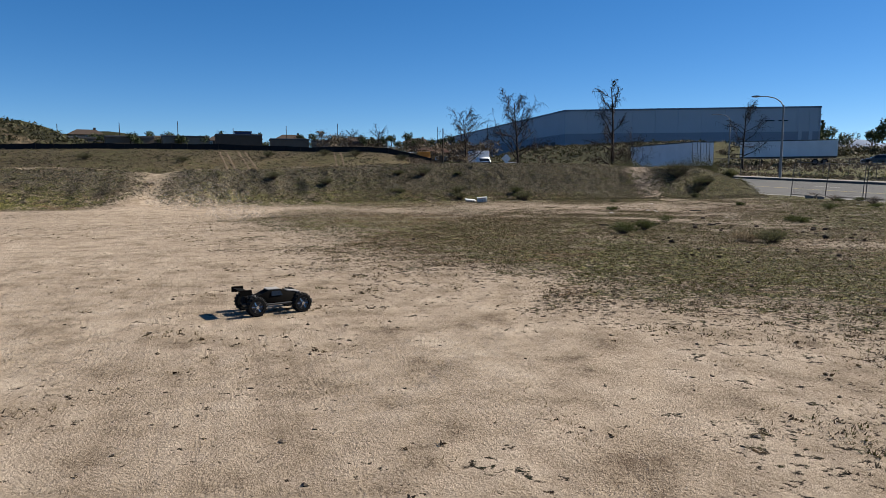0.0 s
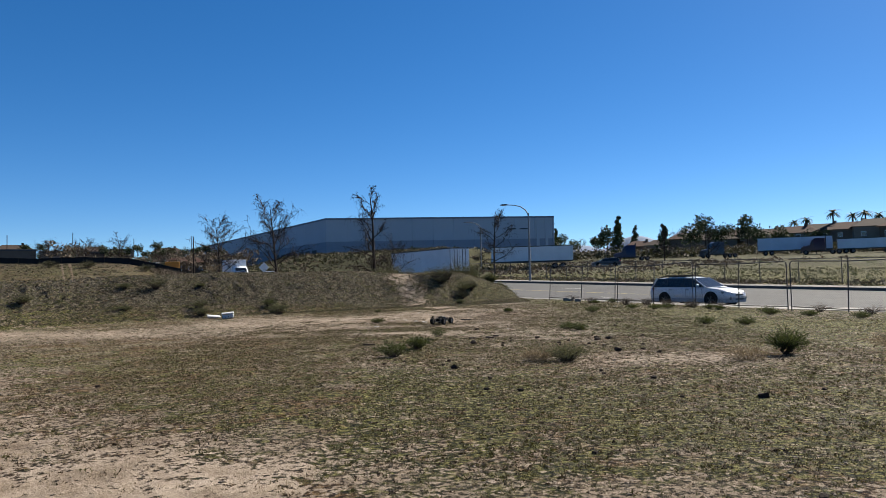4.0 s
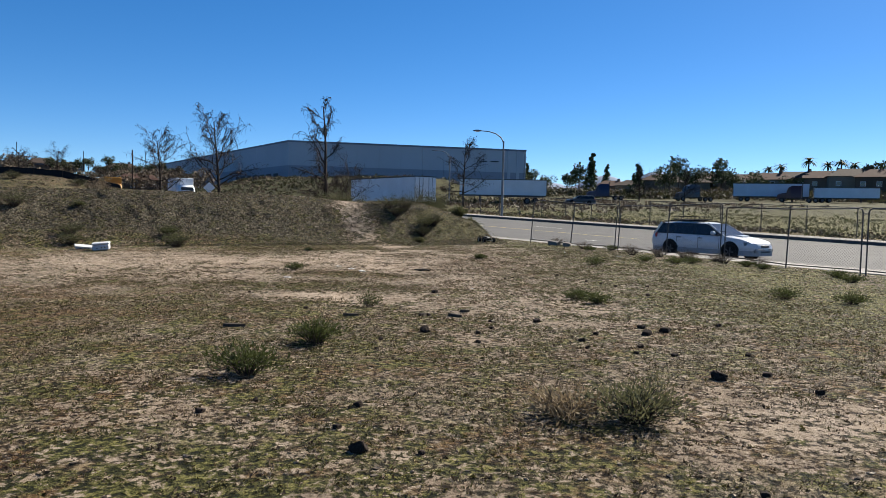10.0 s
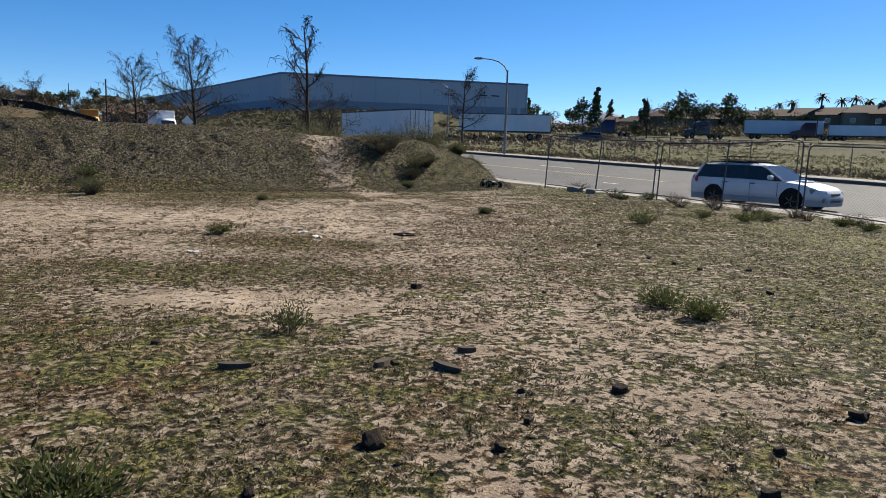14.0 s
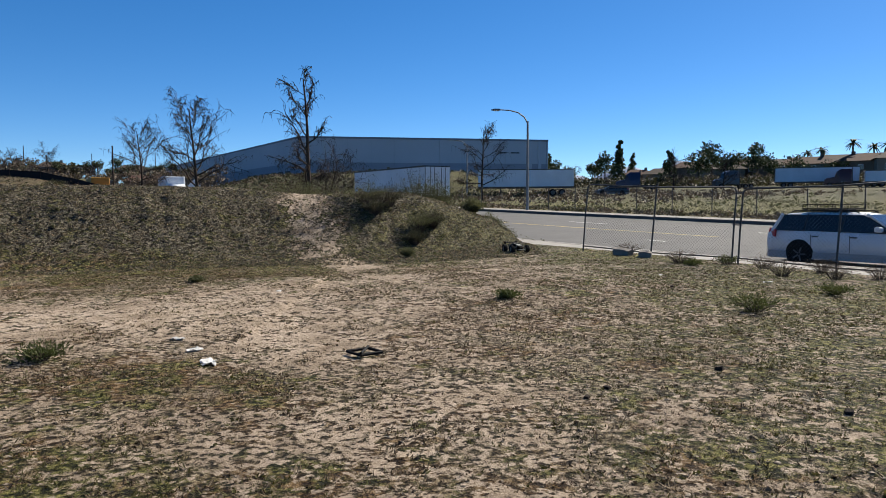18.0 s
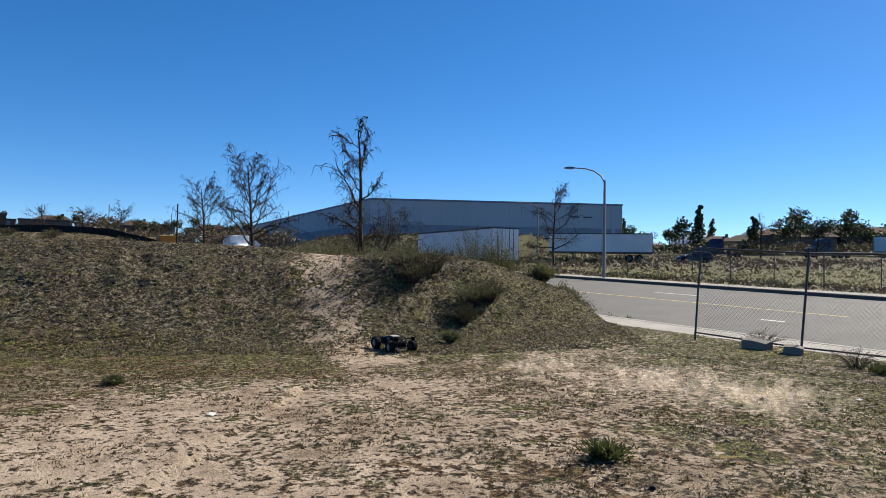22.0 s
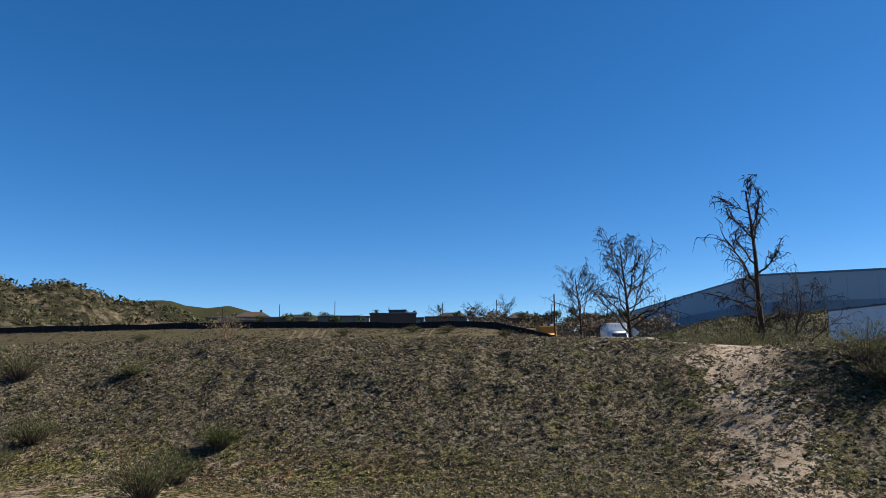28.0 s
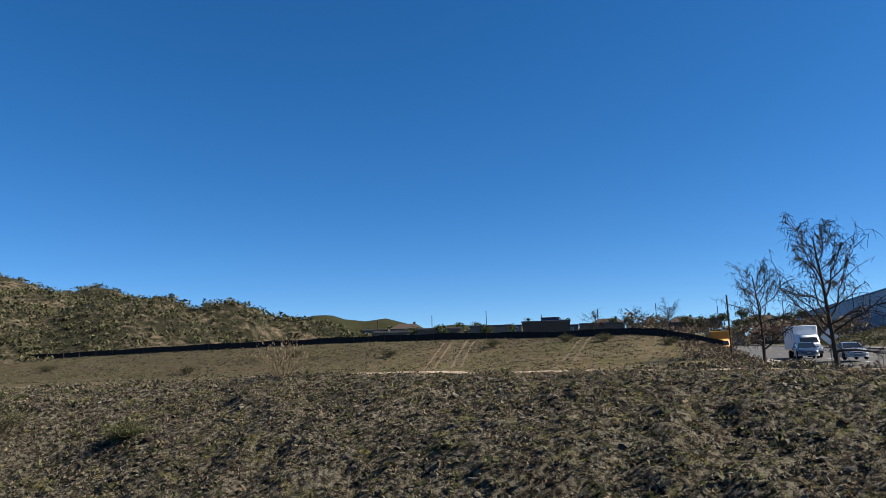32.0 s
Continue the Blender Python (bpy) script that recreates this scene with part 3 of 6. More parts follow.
# ---- fences ----
def chain_mesh(a, b, h, pitch, r=0.0016):
    """Crossed wires between two posts' feet a and b, to the height h."""
    g = Geo()
    a, b = Vector(a), Vector(b)
    length = (b - a).length
    along_, up = (b - a) / length, Vector((0, 0, 1))
    k = -h
    while k < length:
        for sgn in (1, -1):
            x0, x1, z0, z1 = k, k + h, 0.0, h
            if x0 < 0:
                z0, x0 = -x0, 0.0
            if x1 > length:
                z1, x1 = h - (x1 - length), length
            if x1 - x0 > 0.02:
                p = a + along_ * (x0 if sgn > 0 else length - x0) + up * z0
                q = a + along_ * (x1 if sgn > 0 else length - x1) + up * z1
                side = along_.cross(up) * r
                g.add([tuple(p + up * r), tuple(p - up * r + side), tuple(p - up * r - side), tuple(q + up * r), tuple(q - up * r + side), tuple(q - up * r - side)],
                      [(0, 1, 4, 3), (1, 2, 5, 4), (2, 0, 3, 5)])
        k += pitch
    return g


def lot_fence():
    """Loose framed panels, two posts side by side where two panels meet."""
    ends = [(5.45, 36.45), (7.97, 33.2), (10.29, 29.97), (12.19, 26.17), (14.1, 22.6), (16.05, 18.9), (17.9, 15.3)]
    lean = [0.12, 0.09, 0.03, 0.0, 0.03, -0.02, 0.0]
    tall = [1.62, 1.54, 1.64, 1.62, 1.56, 1.6, 1.6]
    f = thing("chain_link_fence", "sagging grey chain-link fence of framed panels along the street", "fence")
    for i in range(len(ends) - 1):
        (ax, ay), (bx, by) = ends[i], ends[i + 1]
        fa, fb = Vector((ax, ay, height(ax, ay) + 0.03)), Vector((bx, by, height(bx, by) + 0.03))
        way = (fb - fa).normalized()
        fa, fb = fa + way * 0.07, fb - way * 0.07
        ha, hb = tall[i] - 0.04 * (i % 3), tall[i + 1] + 0.03 * (i % 2)
        ta, tb = fa + Vector((lean[i], 0.3 * lean[i], ha)), fb + Vector((lean[i + 1], 0.3 * lean[i + 1], hb))
        down = Vector((0, 0, -0.10))
        part("panel_frame", Geo().tube([fa - Vector((0, 0, 0.2)), fa.lerp(ta, 0.5), ta + down, ta + down * 0.3 + way * 0.03, ta + way * 0.10, ta.lerp(tb, 0.5) + Vector((0, 0, -0.035)), tb - way * 0.10, tb + down * 0.3 - way * 0.03, tb + down, fb.lerp(tb, 0.5), fb - Vector((0, 0, 0.2))], 0.018, 8), GALV, f, smooth=True)
        fm, tm = fa.lerp(fb, 0.5), ta.lerp(tb, 0.5)
        fm.z = height(fm.x, fm.y)
        part("post", Geo().tube([fm - Vector((0, 0, 0.25)), tm + Vector((0.05, 0, 0.03))], 0.019, 8).disc(tuple(tm + Vector((0.05, 0, 0.03))), "z", 0.030, 0.03, 8), GALV, f, smooth=True)
        part("bottom_rail", Geo().tube([fa + Vector((0, 0, 0.10)), fm + Vector((0, 0, 0.09)), fb + Vector((0, 0, 0.10))], 0.014, 6), GALV, f, smooth=True)
        for g in (0.5, 0.92):
            part("clamp", Geo().tube([fb.lerp(tb, g) - way * 0.03, fb.lerp(tb, g) + way * 0.17], 0.012, 6), GALV, f)
        part("wire_mesh", chain_mesh(fa + Vector((0.03, 0, 0.10)), fb + Vector((0.03, 0, 0.10)), min(ha, hb) - 0.14, 0.075), GALV, f)


lot_fence()


def far_fence():
    f = thing("chain_link_fence", "long rusty chain-link fence behind the far pavement", "fence")
    last = None
    for k in range(44):
        x, y = rp(-42 + 3.0 * k, FAR_KERB + 3.2)
        p = Vector((x, y, height(x, y)))
        part("post", Geo().tube([p - Vector((0, 0, 0.2)), p + Vector((0, 0, 1.85))], 0.03, 6), GALV, f)
        if last is not None:
            part("top_rail", Geo().tube([last + Vector((0, 0, 1.8)), p + Vector((0, 0, 1.8))], 0.022, 6), GALV, f)
            part("wire_mesh", chain_mesh(last + Vector((0, 0, 0.05)), p + Vector((0, 0, 0.05)), 1.72, 0.16, 0.002), GALV, f)
        last = p


far_fence()

SILT = worn("black_fabric", (0.014, 0.014, 0.016), 0.8, 0, 0.2, 0.8, 0.4, 12, 0.2)


def silt_fence():
    """Black fabric fence along the top of the graded bank."""
    f = thing("silt_fence", "black fabric fence along the top of the graded bank", "fence")
    line = [Vector((x, y, 0)) for x, y, _ in BANK]
    pts = []
    for a, b in zip(line[:-1], line[1:]):
        steps = max(1, int((b - a).length / 2.4))
        pts += [a.lerp(b, k / steps) for k in range(steps)]
    for p in pts:
        p.z = height(p.x, p.y) - 0.05
    for i, (a, b) in enumerate(zip(pts[:-1], pts[1:])):
        h0 = 0.92 + 0.07 * math.sin(i * 1.7) + 0.05 * math.sin(i * 0.43)
        h1 = 0.92 + 0.07 * math.sin(i * 1.7 + 1.7) + 0.05 * math.sin(i * 0.43 + 0.43)
        m = a.lerp(b, 0.5)
        o = Vector((0, 0.02, 0))
        sag = (h0 + h1) / 2 - 0.05
        front = [a, m, b, b + Vector((0, 0, h1)), m + Vector((0, 0, sag)), a + Vector((0, 0, h0))]
        v = [tuple(p - o) for p in front] + [tuple(p + o) for p in front]
        part("fabric_panel", Geo().add(v, [(0, 1, 4, 5), (1, 2, 3, 4), (7, 6, 11, 10), (8, 7, 10, 9), (5, 4, 10, 11), (4, 3, 9, 10)]), SILT, f)
        part("stake", Geo().box(a.x - 0.03, a.y - 0.05, a.z - 0.2, a.x + 0.03, a.y + 0.03, a.z + h0 + 0.08), BARK, f)


silt_fence()


# ---- street lamp ----
def street_lamp(x, y, tall, reach, turn, label):
    z = height(x, y) - 0.1
    ob = thing("street_lamp", label, "street lamp", pose(x, y, z, 0, 0, turn))
    part("base", Geo().disc((0, 0, 0.25), "z", 0.24, 0.6, 12), CONCRETE, ob, smooth=True)
    part("pole", Geo().tube([(0, 0, 0), (0, 0, tall * 0.5), (0, 0, tall)], [0.13, 0.105, 0.075], 12), POLE, ob, smooth=True)
    arm = [(0, 0, tall - 0.15), (-reach * 0.12, 0, tall + 0.32), (-reach * 0.35, 0, tall + 0.68), (-reach * 0.65, 0, tall + 0.86), (-reach, 0, tall + 0.92)]
    part("arm", Geo().tube(arm, [0.06, 0.055, 0.05, 0.045, 0.04], 8), POLE, ob, smooth=True)
    head = part("lamp_head", Geo().loft([[(-reach + 0.1 - a, w * c, tall + 0.92 + h * s) for c, s in ((1, 0), (0.6, 1), (-0.6, 1), (-1, 0), (-0.6, -0.7), (0.6, -0.7))]
                                         for a, w, h in ((0, 0.05, 0.04), (0.12, 0.14, 0.08), (0.55, 0.17, 0.09), (0.78, 0.06, 0.04))]), POLE, ob, smooth=True)
    part("lens", Geo().box(-reach - 0.45, -0.1, tall + 0.83, -reach - 0.05, 0.1, tall + 0.86, 0.01), shader("lamp_glass", 0.2)[0], head)


street_lamp(8.35, 73.8, 7.4, 2.15, -8, "tall grey street lamp with a curved arm behind the far pavement")
street_lamp(5.2, 127.5, 7.7, 2.3, 0, "far grey street lamp on the warehouse road")


pole_ = thing("sign_pole", "slim dark roadside pole beside the street", "pole", pose(-34.2, 95.8, height(-34.2, 95.8) - 0.1))
part("shaft", Geo().tube([(0, 0, 0), (0, 0, 5.7)], [0.09, 0.07], 8), BARK, pole_, smooth=True)
part("cap", Geo().disc((0, 0, 5.72), "z", 0.1, 0.08, 8), BARK, pole_)

sign = thing("road_sign", "white diamond road sign on a steel post", "sign", pose(-22.6, 88, height(-22.6, 88) - 0.1, 0, 0, 12))
part("post", Geo().tube([(0, 0, 0), (0, 0, 3.0)], 0.035, 8), GALV, sign)
part("panel", Geo().add([(0, -0.06, 1.95), (0.62, -0.06, 2.57), (0, -0.06, 3.19), (-0.62, -0.06, 2.57), (0, -0.04, 1.95), (0.62, -0.04, 2.57), (0, -0.04, 3.19), (-0.62, -0.04, 2.57)],
                        [(3, 2, 1, 0), (4, 5, 6, 7), (0, 1, 5, 4), (1, 2, 6, 5), (2, 3, 7, 6), (3, 0, 4, 7)]), WHITE_PANEL, sign)

# ---- warehouse ----
WALL_PALE = worn("warehouse_paint_pale", (0.43, 0.46, 0.50), 0.85, 0, 0.2, 0.05, 0.14, 3, 0.02)
WALL_DARK = worn("warehouse_paint_band", (0.27, 0.295, 0.34), 0.85, 0, 0.2, 0.05, 0.16, 3, 0.02)
ROOF_TRIM = worn("parapet_trim", (0.19, 0.22, 0.27), 0.7, 0, 0.2, 0.1, 0.2, 5, 0.02)


def warehouse():
    a, b, c = Vector((-41.5, 229.6, 0)), Vector((34.3, 245.4, 0)), Vector((-168, 429, 0))
    ob = thing("warehouse", "long pale blue-grey concrete warehouse with a darker lower band", "warehouse")
    low, band, top = 4.5, 14.2, 21.35

    def wall(p, q, count, name):
        for k in range(count):
            s, e = p.lerp(q, k / count), p.lerp(q, (k + 1) / count)
            d = (e - s).normalized()
            o = Vector((-d.y, d.x, 0)) * 0.6
            s2, e2 = s + d * 0.025, e - d * 0.025
            for z0, z1, mat in ((low, band, WALL_DARK), (band + 0.02, top, WALL_PALE)):
                v = [(*s2.xy, z0), (*e2.xy, z0), (*e2.xy, z1), (*s2.xy, z1)]
                w = [(x + o.x, y + o.y, z) for x, y, z in v]
                part("wall_panel", Geo().add(v + w, [(0, 1, 2, 3), (5, 4, 7, 6), (3, 2, 6, 7), (0, 3, 7, 4), (1, 5, 6, 2)]), mat, ob)
        d = (q - p).normalized()
        o = Vector((-d.y, d.x, 0))
        v = [p - o * 0.15, q - o * 0.15, q + o * 0.75, p + o * 0.75]
        part("parapet", Geo().add([(*x.xy, top) for x in v] + [(*x.xy, top + 0.55) for x in v], [(0, 1, 5, 4), (1, 2, 6, 5), (2, 3, 7, 6), (3, 0, 4, 7), (4, 5, 6, 7)]), ROOF_TRIM, ob)
        inner = [p + o * 0.35, q + o * 0.35, q + o * 0.55, p + o * 0.55]
        part("backing_wall", Geo().add([(*x.xy, low) for x in inner] + [(*x.xy, top) for x in inner], [(0, 1, 5, 4), (1, 2, 6, 5), (2, 3, 7, 6), (3, 0, 4, 7)]), WALL_DARK, ob)
    d = b + (c - a)
    wall(a, b, 11, "front")
    wall(c, a, 24, "side")
    wall(b, d, 24, "side")
    roof = [a, b, d, c]
    part("roof", Geo().add([(*p.xy, top - 0.4) for p in roof], [(0, 1, 2, 3)]), ROOF_TRIM, ob)
    along_ = (b - a).normalized()
    front = Vector((along_.y, -along_.x, 0))
    dark = worn("dock_opening", (0.03, 0.033, 0.038), 0.6)
    side = (c - a).normalized()
    out = Vector((-side.y, side.x, 0)) * -1
    out = out if out.x < 0 else -out
    for k in range(7):
        m = a + side * (10 + 6.5 * k) + out * 0.25
        g = Geo().add([(*(m + side * s).xy, z) for s in (-2, 2) for z in (low + 3.2, low + 7.4)] + [(*(m + side * s + out * 0.15).xy, z) for s in (-2, 2) for z in (low + 3.2, low + 7.4)],
                      [(4, 5, 7, 6), (0, 1, 5, 4), (2, 6, 7, 3), (1, 3, 7, 5)])
        part("dock_door", g, dark, ob)
    for k in (62.5, 66.5):
        m = a + along_ * k + front * 0.12
        part("window", Geo().add([(*(m + along_ * s).xy, z) for s in (-1.4, 1.4) for z in (17.45, 17.8)] + [(*(m + along_ * s - front * 0.3).xy, z) for s in (-1.4, 1.4) for z in (17.45, 17.8)],
                                 [(0, 2, 3, 1), (0, 1, 5, 4), (2, 6, 7, 3), (1, 3, 7, 5), (0, 4, 6, 2)]), dark, ob)
    for k in (71.5, 74.6):
        m = a + along_ * k + front * 0.2
        part("pilaster", Geo().add([(*(m + along_ * s + front * f).xy, z) for z in (low, top) for s, f in ((-0.5, 0), (0.5, 0), (0.5, -0.4), (-0.5, -0.4))],
                                   [(0, 1, 5, 4), (1, 2, 6, 5), (3, 0, 4, 7), (4, 5, 6, 7)]), WALL_PALE, ob)


warehouse()


# ---- trailers and far vehicles ----
def wheel_parts(ob, x, y, z, r, w, side=1):
    wh = part("wheel", Geo().disc((0, 0, 0), "y", r * 0.62, w * 0.7, 14), plain("rim_grey", (0.10, 0.10, 0.105), 0.5, 0.4) if "rim_grey" not in bpy.data.materials else bpy.data.materials["rim_grey"], ob)
    wh.matrix_basis = pose(x, y, z)
    part("tyre", Geo().disc((0, 0, 0), "y", r, w, 18, r * 0.6), BLACK, wh, smooth=True)
    return wh


def trailer(x, y, turn, length, label, box=WHITE_PANEL, z=None, tall=2.85, deck=1.12):
    """Box trailer: rear doors at local x = 0, length along +x."""
    ob = thing("box_trailer", label, "trailer", pose(x, y, height(x, y) if z is None else z, 0, 0, turn), "box trailers")
    w = 1.28
    part("box", Geo().box(0, -w, deck, length, w, deck + tall, 0.04), box, ob)
    part("roof_rail", Geo().box(0.02, -w - 0.02, deck + tall - 0.12, length, -w - 0.002, deck + tall + 0.01), GALV, ob)
    part("roof_rail", Geo().box(0.02, w + 0.002, deck + tall - 0.12, length, w + 0.02, deck + tall + 0.01), GALV, ob)
    part("side_rail", Geo().box(0.02, -w - 0.02, deck - 0.16, length, -w + 0.1, deck + 0.05), DARK, ob)
    part("side_rail", Geo().box(0.02, w - 0.1, deck - 0.16, length, w + 0.02, deck + 0.05), DARK, ob)
    for s in (-1, 1):
        d = part("rear_door", Geo().box(-0.05, min(0.015 * s, s * (w - 0.04)), deck + 0.1, -0.004, max(0.015 * s, s * (w - 0.04)), deck + tall - 0.1, 0.01), box, ob)
        for k in (0.35, 0.75):
            part("lock_bar", Geo().tube([(-0.08, s * k, deck + 0.15), (-0.08, s * k, deck + tall - 0.15)], 0.022, 6), DARK, d)
    part("door_frame", Geo().box(-0.03, -w, deck, 0.0, w, deck + 0.1).box(-0.03, -w, deck + tall - 0.1, 0.0, w, deck + tall).box(-0.03, -w, deck, 0, -w + 0.05, deck + tall).box(-0.03, w - 0.05, deck, 0, w, deck + tall), DARK, ob)
    part("bumper", Geo().box(-0.02, -1.1, 0.5, 0.08, 1.1, 0.62), DARK, ob)
    for k in (1.6, 2.9):
        for s in (-1, 1):
            wheel_parts(ob, k, s * 1.05, 0.5, 0.5, 0.5)
    for s in (-1, 1):
        part("landing_leg", Geo().box(length - 3.2, s * 0.8 - 0.06, 0.02, length - 3.05, s * 0.8 + 0.06, deck), DARK, ob)
    return ob


turn_u = math.degrees(math.atan2(UY, UX))
trailer(1.3, 80.2, turn_u, 13.7, "white box trailer with dark-framed rear doors parked at the kerb", z=float(road_z(80)), tall=2.7)
trailer(20.0, 119.4, 174, 13.4, "long white box trailer parked below the warehouse", tall=2.5, z=2.55, deck=1.3)
def seen_at(deg, dist):
    return 1.26 + dist * math.sin(radians(deg)), 7.64 + dist * math.cos(radians(deg))


x_, y_ = seen_at(23.45, 172)
trailer(x_, y_, -22, 15.0, "white box trailer parked across the field", worn("pale_blue_panel", (0.50, 0.56, 0.63), 0.5, 0, 0.4, 0.6, 0.16, 20, 0.03), tall=2.9, deck=1.1)
x_, y_ = seen_at(28.75, 172)
trailer(x_, y_, -24, 12.0, "short white box trailer parked across the field", tall=2.2, deck=1.0)


def rig(x, y, turn, color, label, name="semi_truck"):
    """Bonneted tractor unit."""
    paint = plain(label.split()[0] + "_truck_paint", color, 0.35, 0.1, 0.5)
    ob = thing(name, label, "truck", pose(x, y, height(x, y), 0, 0, turn), "parked trucks")
    part("cab", Geo().loft([[(a, -1.1, 0.9), (a, 1.1, 0.9), (a, 1.1, h - 0.3), (a, 0.85, h), (a, -0.85, h), (a, -1.1, h - 0.3)] for a, h in ((0, 3.5), (1.9, 3.5), (2.5, 3.1), (2.9, 2.1))]), paint, ob, smooth=True)
    part("bonnet", Geo().loft([[(a, -w, 0.7), (a, w, 0.7), (a, w, h - 0.25), (a, w - 0.25, h), (a, -w + 0.25, h), (a, -w, h - 0.25)] for a, w, h in ((2.85, 1.0, 2.05), (4.2, 0.85, 1.85), (4.6, 0.75, 1.6))]), paint, ob, smooth=True)
    part("windscreen", Geo().add([(2.56, -0.9, 3.02), (2.56, 0.9, 3.02), (2.93, 0.95, 2.15), (2.93, -0.95, 2.15)], [(0, 3, 2, 1)]), GLASS_DARK, ob)
    part("grille", Geo().box(4.58, -0.5, 0.85, 4.66, 0.5, 1.6, 0.02), GALV, ob)
    part("bumper", Geo().box(4.4, -1.1, 0.4, 4.75, 1.1, 0.75, 0.05), GALV, ob)
    part("chassis", Geo().box(-3.2, -0.45, 0.7, 4.2, 0.45, 0.95), DARK, ob)
    for a in (3.7, -1.4, -2.6):
        for s in (-1, 1):
            wheel_parts(ob, a, s * 0.98, 0.5, 0.5, 0.35)
    for s in (-1, 1):
        part("exhaust", Geo().tube([(-0.1, s * 1.05, 0.9), (-0.1, s * 1.05, 3.9)], 0.07, 8), GALV, ob)
        part("mirror", Geo().box(2.3, s * 1.25 - 0.04, 2.2, 2.45, s * 1.25 + 0.04, 2.8, 0.02), DARK, ob)
    return ob


rig(*seen_at(14.4, 158), 170, (0.018, 0.020, 0.055), "dark blue semi truck parked by the field")
rig(*seen_at(20.9, 160), 190, (0.06, 0.064, 0.07), "grey semi truck parked across the field")
rig(*seen_at(28.0, 168), 150, (0.06, 0.015, 0.016), "maroon semi truck with a trailer behind it")


def box_truck(x, y, turn, cab, body, label, length=5.2):
    ob = thing("box_truck", label, "truck", pose(x, y, float(road_z(y)), 0, 0, turn), "parked trucks")
    part("cargo_box", Geo().box(-length + 1.2, -1.15, 0.95, 1.2, 1.15, 3.3, 0.05), body, ob)
    part("cab", Geo().loft([[(a, -1.0, 0.5), (a, 1.0, 0.5), (a, 1.0, h - 0.2), (a, 0.85, h), (a, -0.85, h), (a, -1.0, h - 0.2)] for a, h in ((1.25, 2.3), (2.1, 2.3), (2.7, 1.5), (3.3, 1.35), (3.45, 0.9))]), cab, ob, smooth=True)
    part("windscreen", Geo().add([(2.16, -0.8, 2.2), (2.16, 0.8, 2.2), (2.72, 0.85, 1.55), (2.72, -0.85, 1.55)], [(0, 3, 2, 1)]), GLASS_DARK, ob)
    part("bumper", Geo().box(3.4, -1.0, 0.4, 3.55, 1.0, 0.7, 0.03), GALV, ob)
    for a in (2.5, -2.0):
        for s in (-1, 1):
            wheel_parts(ob, a, s * 0.9, 0.42, 0.42, 0.3)


YELLOW = worn("yellow_paint_metal", (0.341, 0.165, 0.0165), 0.5, 0, 0.4, 1.5, 0.2, 30, 0.03)
box_truck(-45.0, 114.6, turn_u + 180, YELLOW, YELLOW, "yellow box truck parked on the street")
box_truck(-52.5, 129, turn_u + 180, WHITE_PANEL, WHITE_PANEL, "white box truck parked on the street", 6.2)
box_truck(-32.2, 107.5, turn_u + 180, WHITE_PANEL, WHITE_PANEL, "white box truck parked across the street", 4.6)

# ---- parked cars ----
CAR_WHITE = plain("white_car_paint", (0.56, 0.575, 0.60), 0.28, 0.0, 0.6)
CLADDING = plain("grey_cladding", (0.30, 0.31, 0.32), 0.6)
CHROME = shader("chrome", 0.2, 0.9)[0]
CHROME.node_tree.nodes["Principled BSDF"].inputs["Base Color"].default_value = (0.5, 0.5, 0.5, 1)
LENS_CLEAR = shader("headlight_lens", 0.12, 0, 0.6)[0]
LENS_CLEAR.node_tree.nodes["Principled BSDF"].inputs["Base Color"].default_value = (0.14, 0.15, 0.16, 1)
LENS_RED = shader("tail_lens", 0.2, 0, 0.6)[0]
LENS_RED.node_tree.nodes["Principled BSDF"].inputs["Base Color"].default_value = (0.36, 0.012, 0.014, 1)


def ring(x, w, z0, z1):
    return [(x, -w * 0.86, z0), (x, w * 0.86, z0), (x, w * 0.97, z0 + 0.10), (x, w, (z0 + z1) / 2), (x, w * 0.985, z1 - 0.16), (x, w * 0.90, z1 - 0.02), (x, w * 0.5, z1 + 0.015),
            (x, -w * 0.5, z1 + 0.015), (x, -w * 0.90, z1 - 0.02), (x, -w * 0.985, z1 - 0.16), (x, -w, (z0 + z1) / 2), (x, -w * 0.97, z0 + 0.10)]


MATT_BLACK = plain("matt_black_rack", (0.006, 0.006, 0.006), 0.85, 0, 0.1)


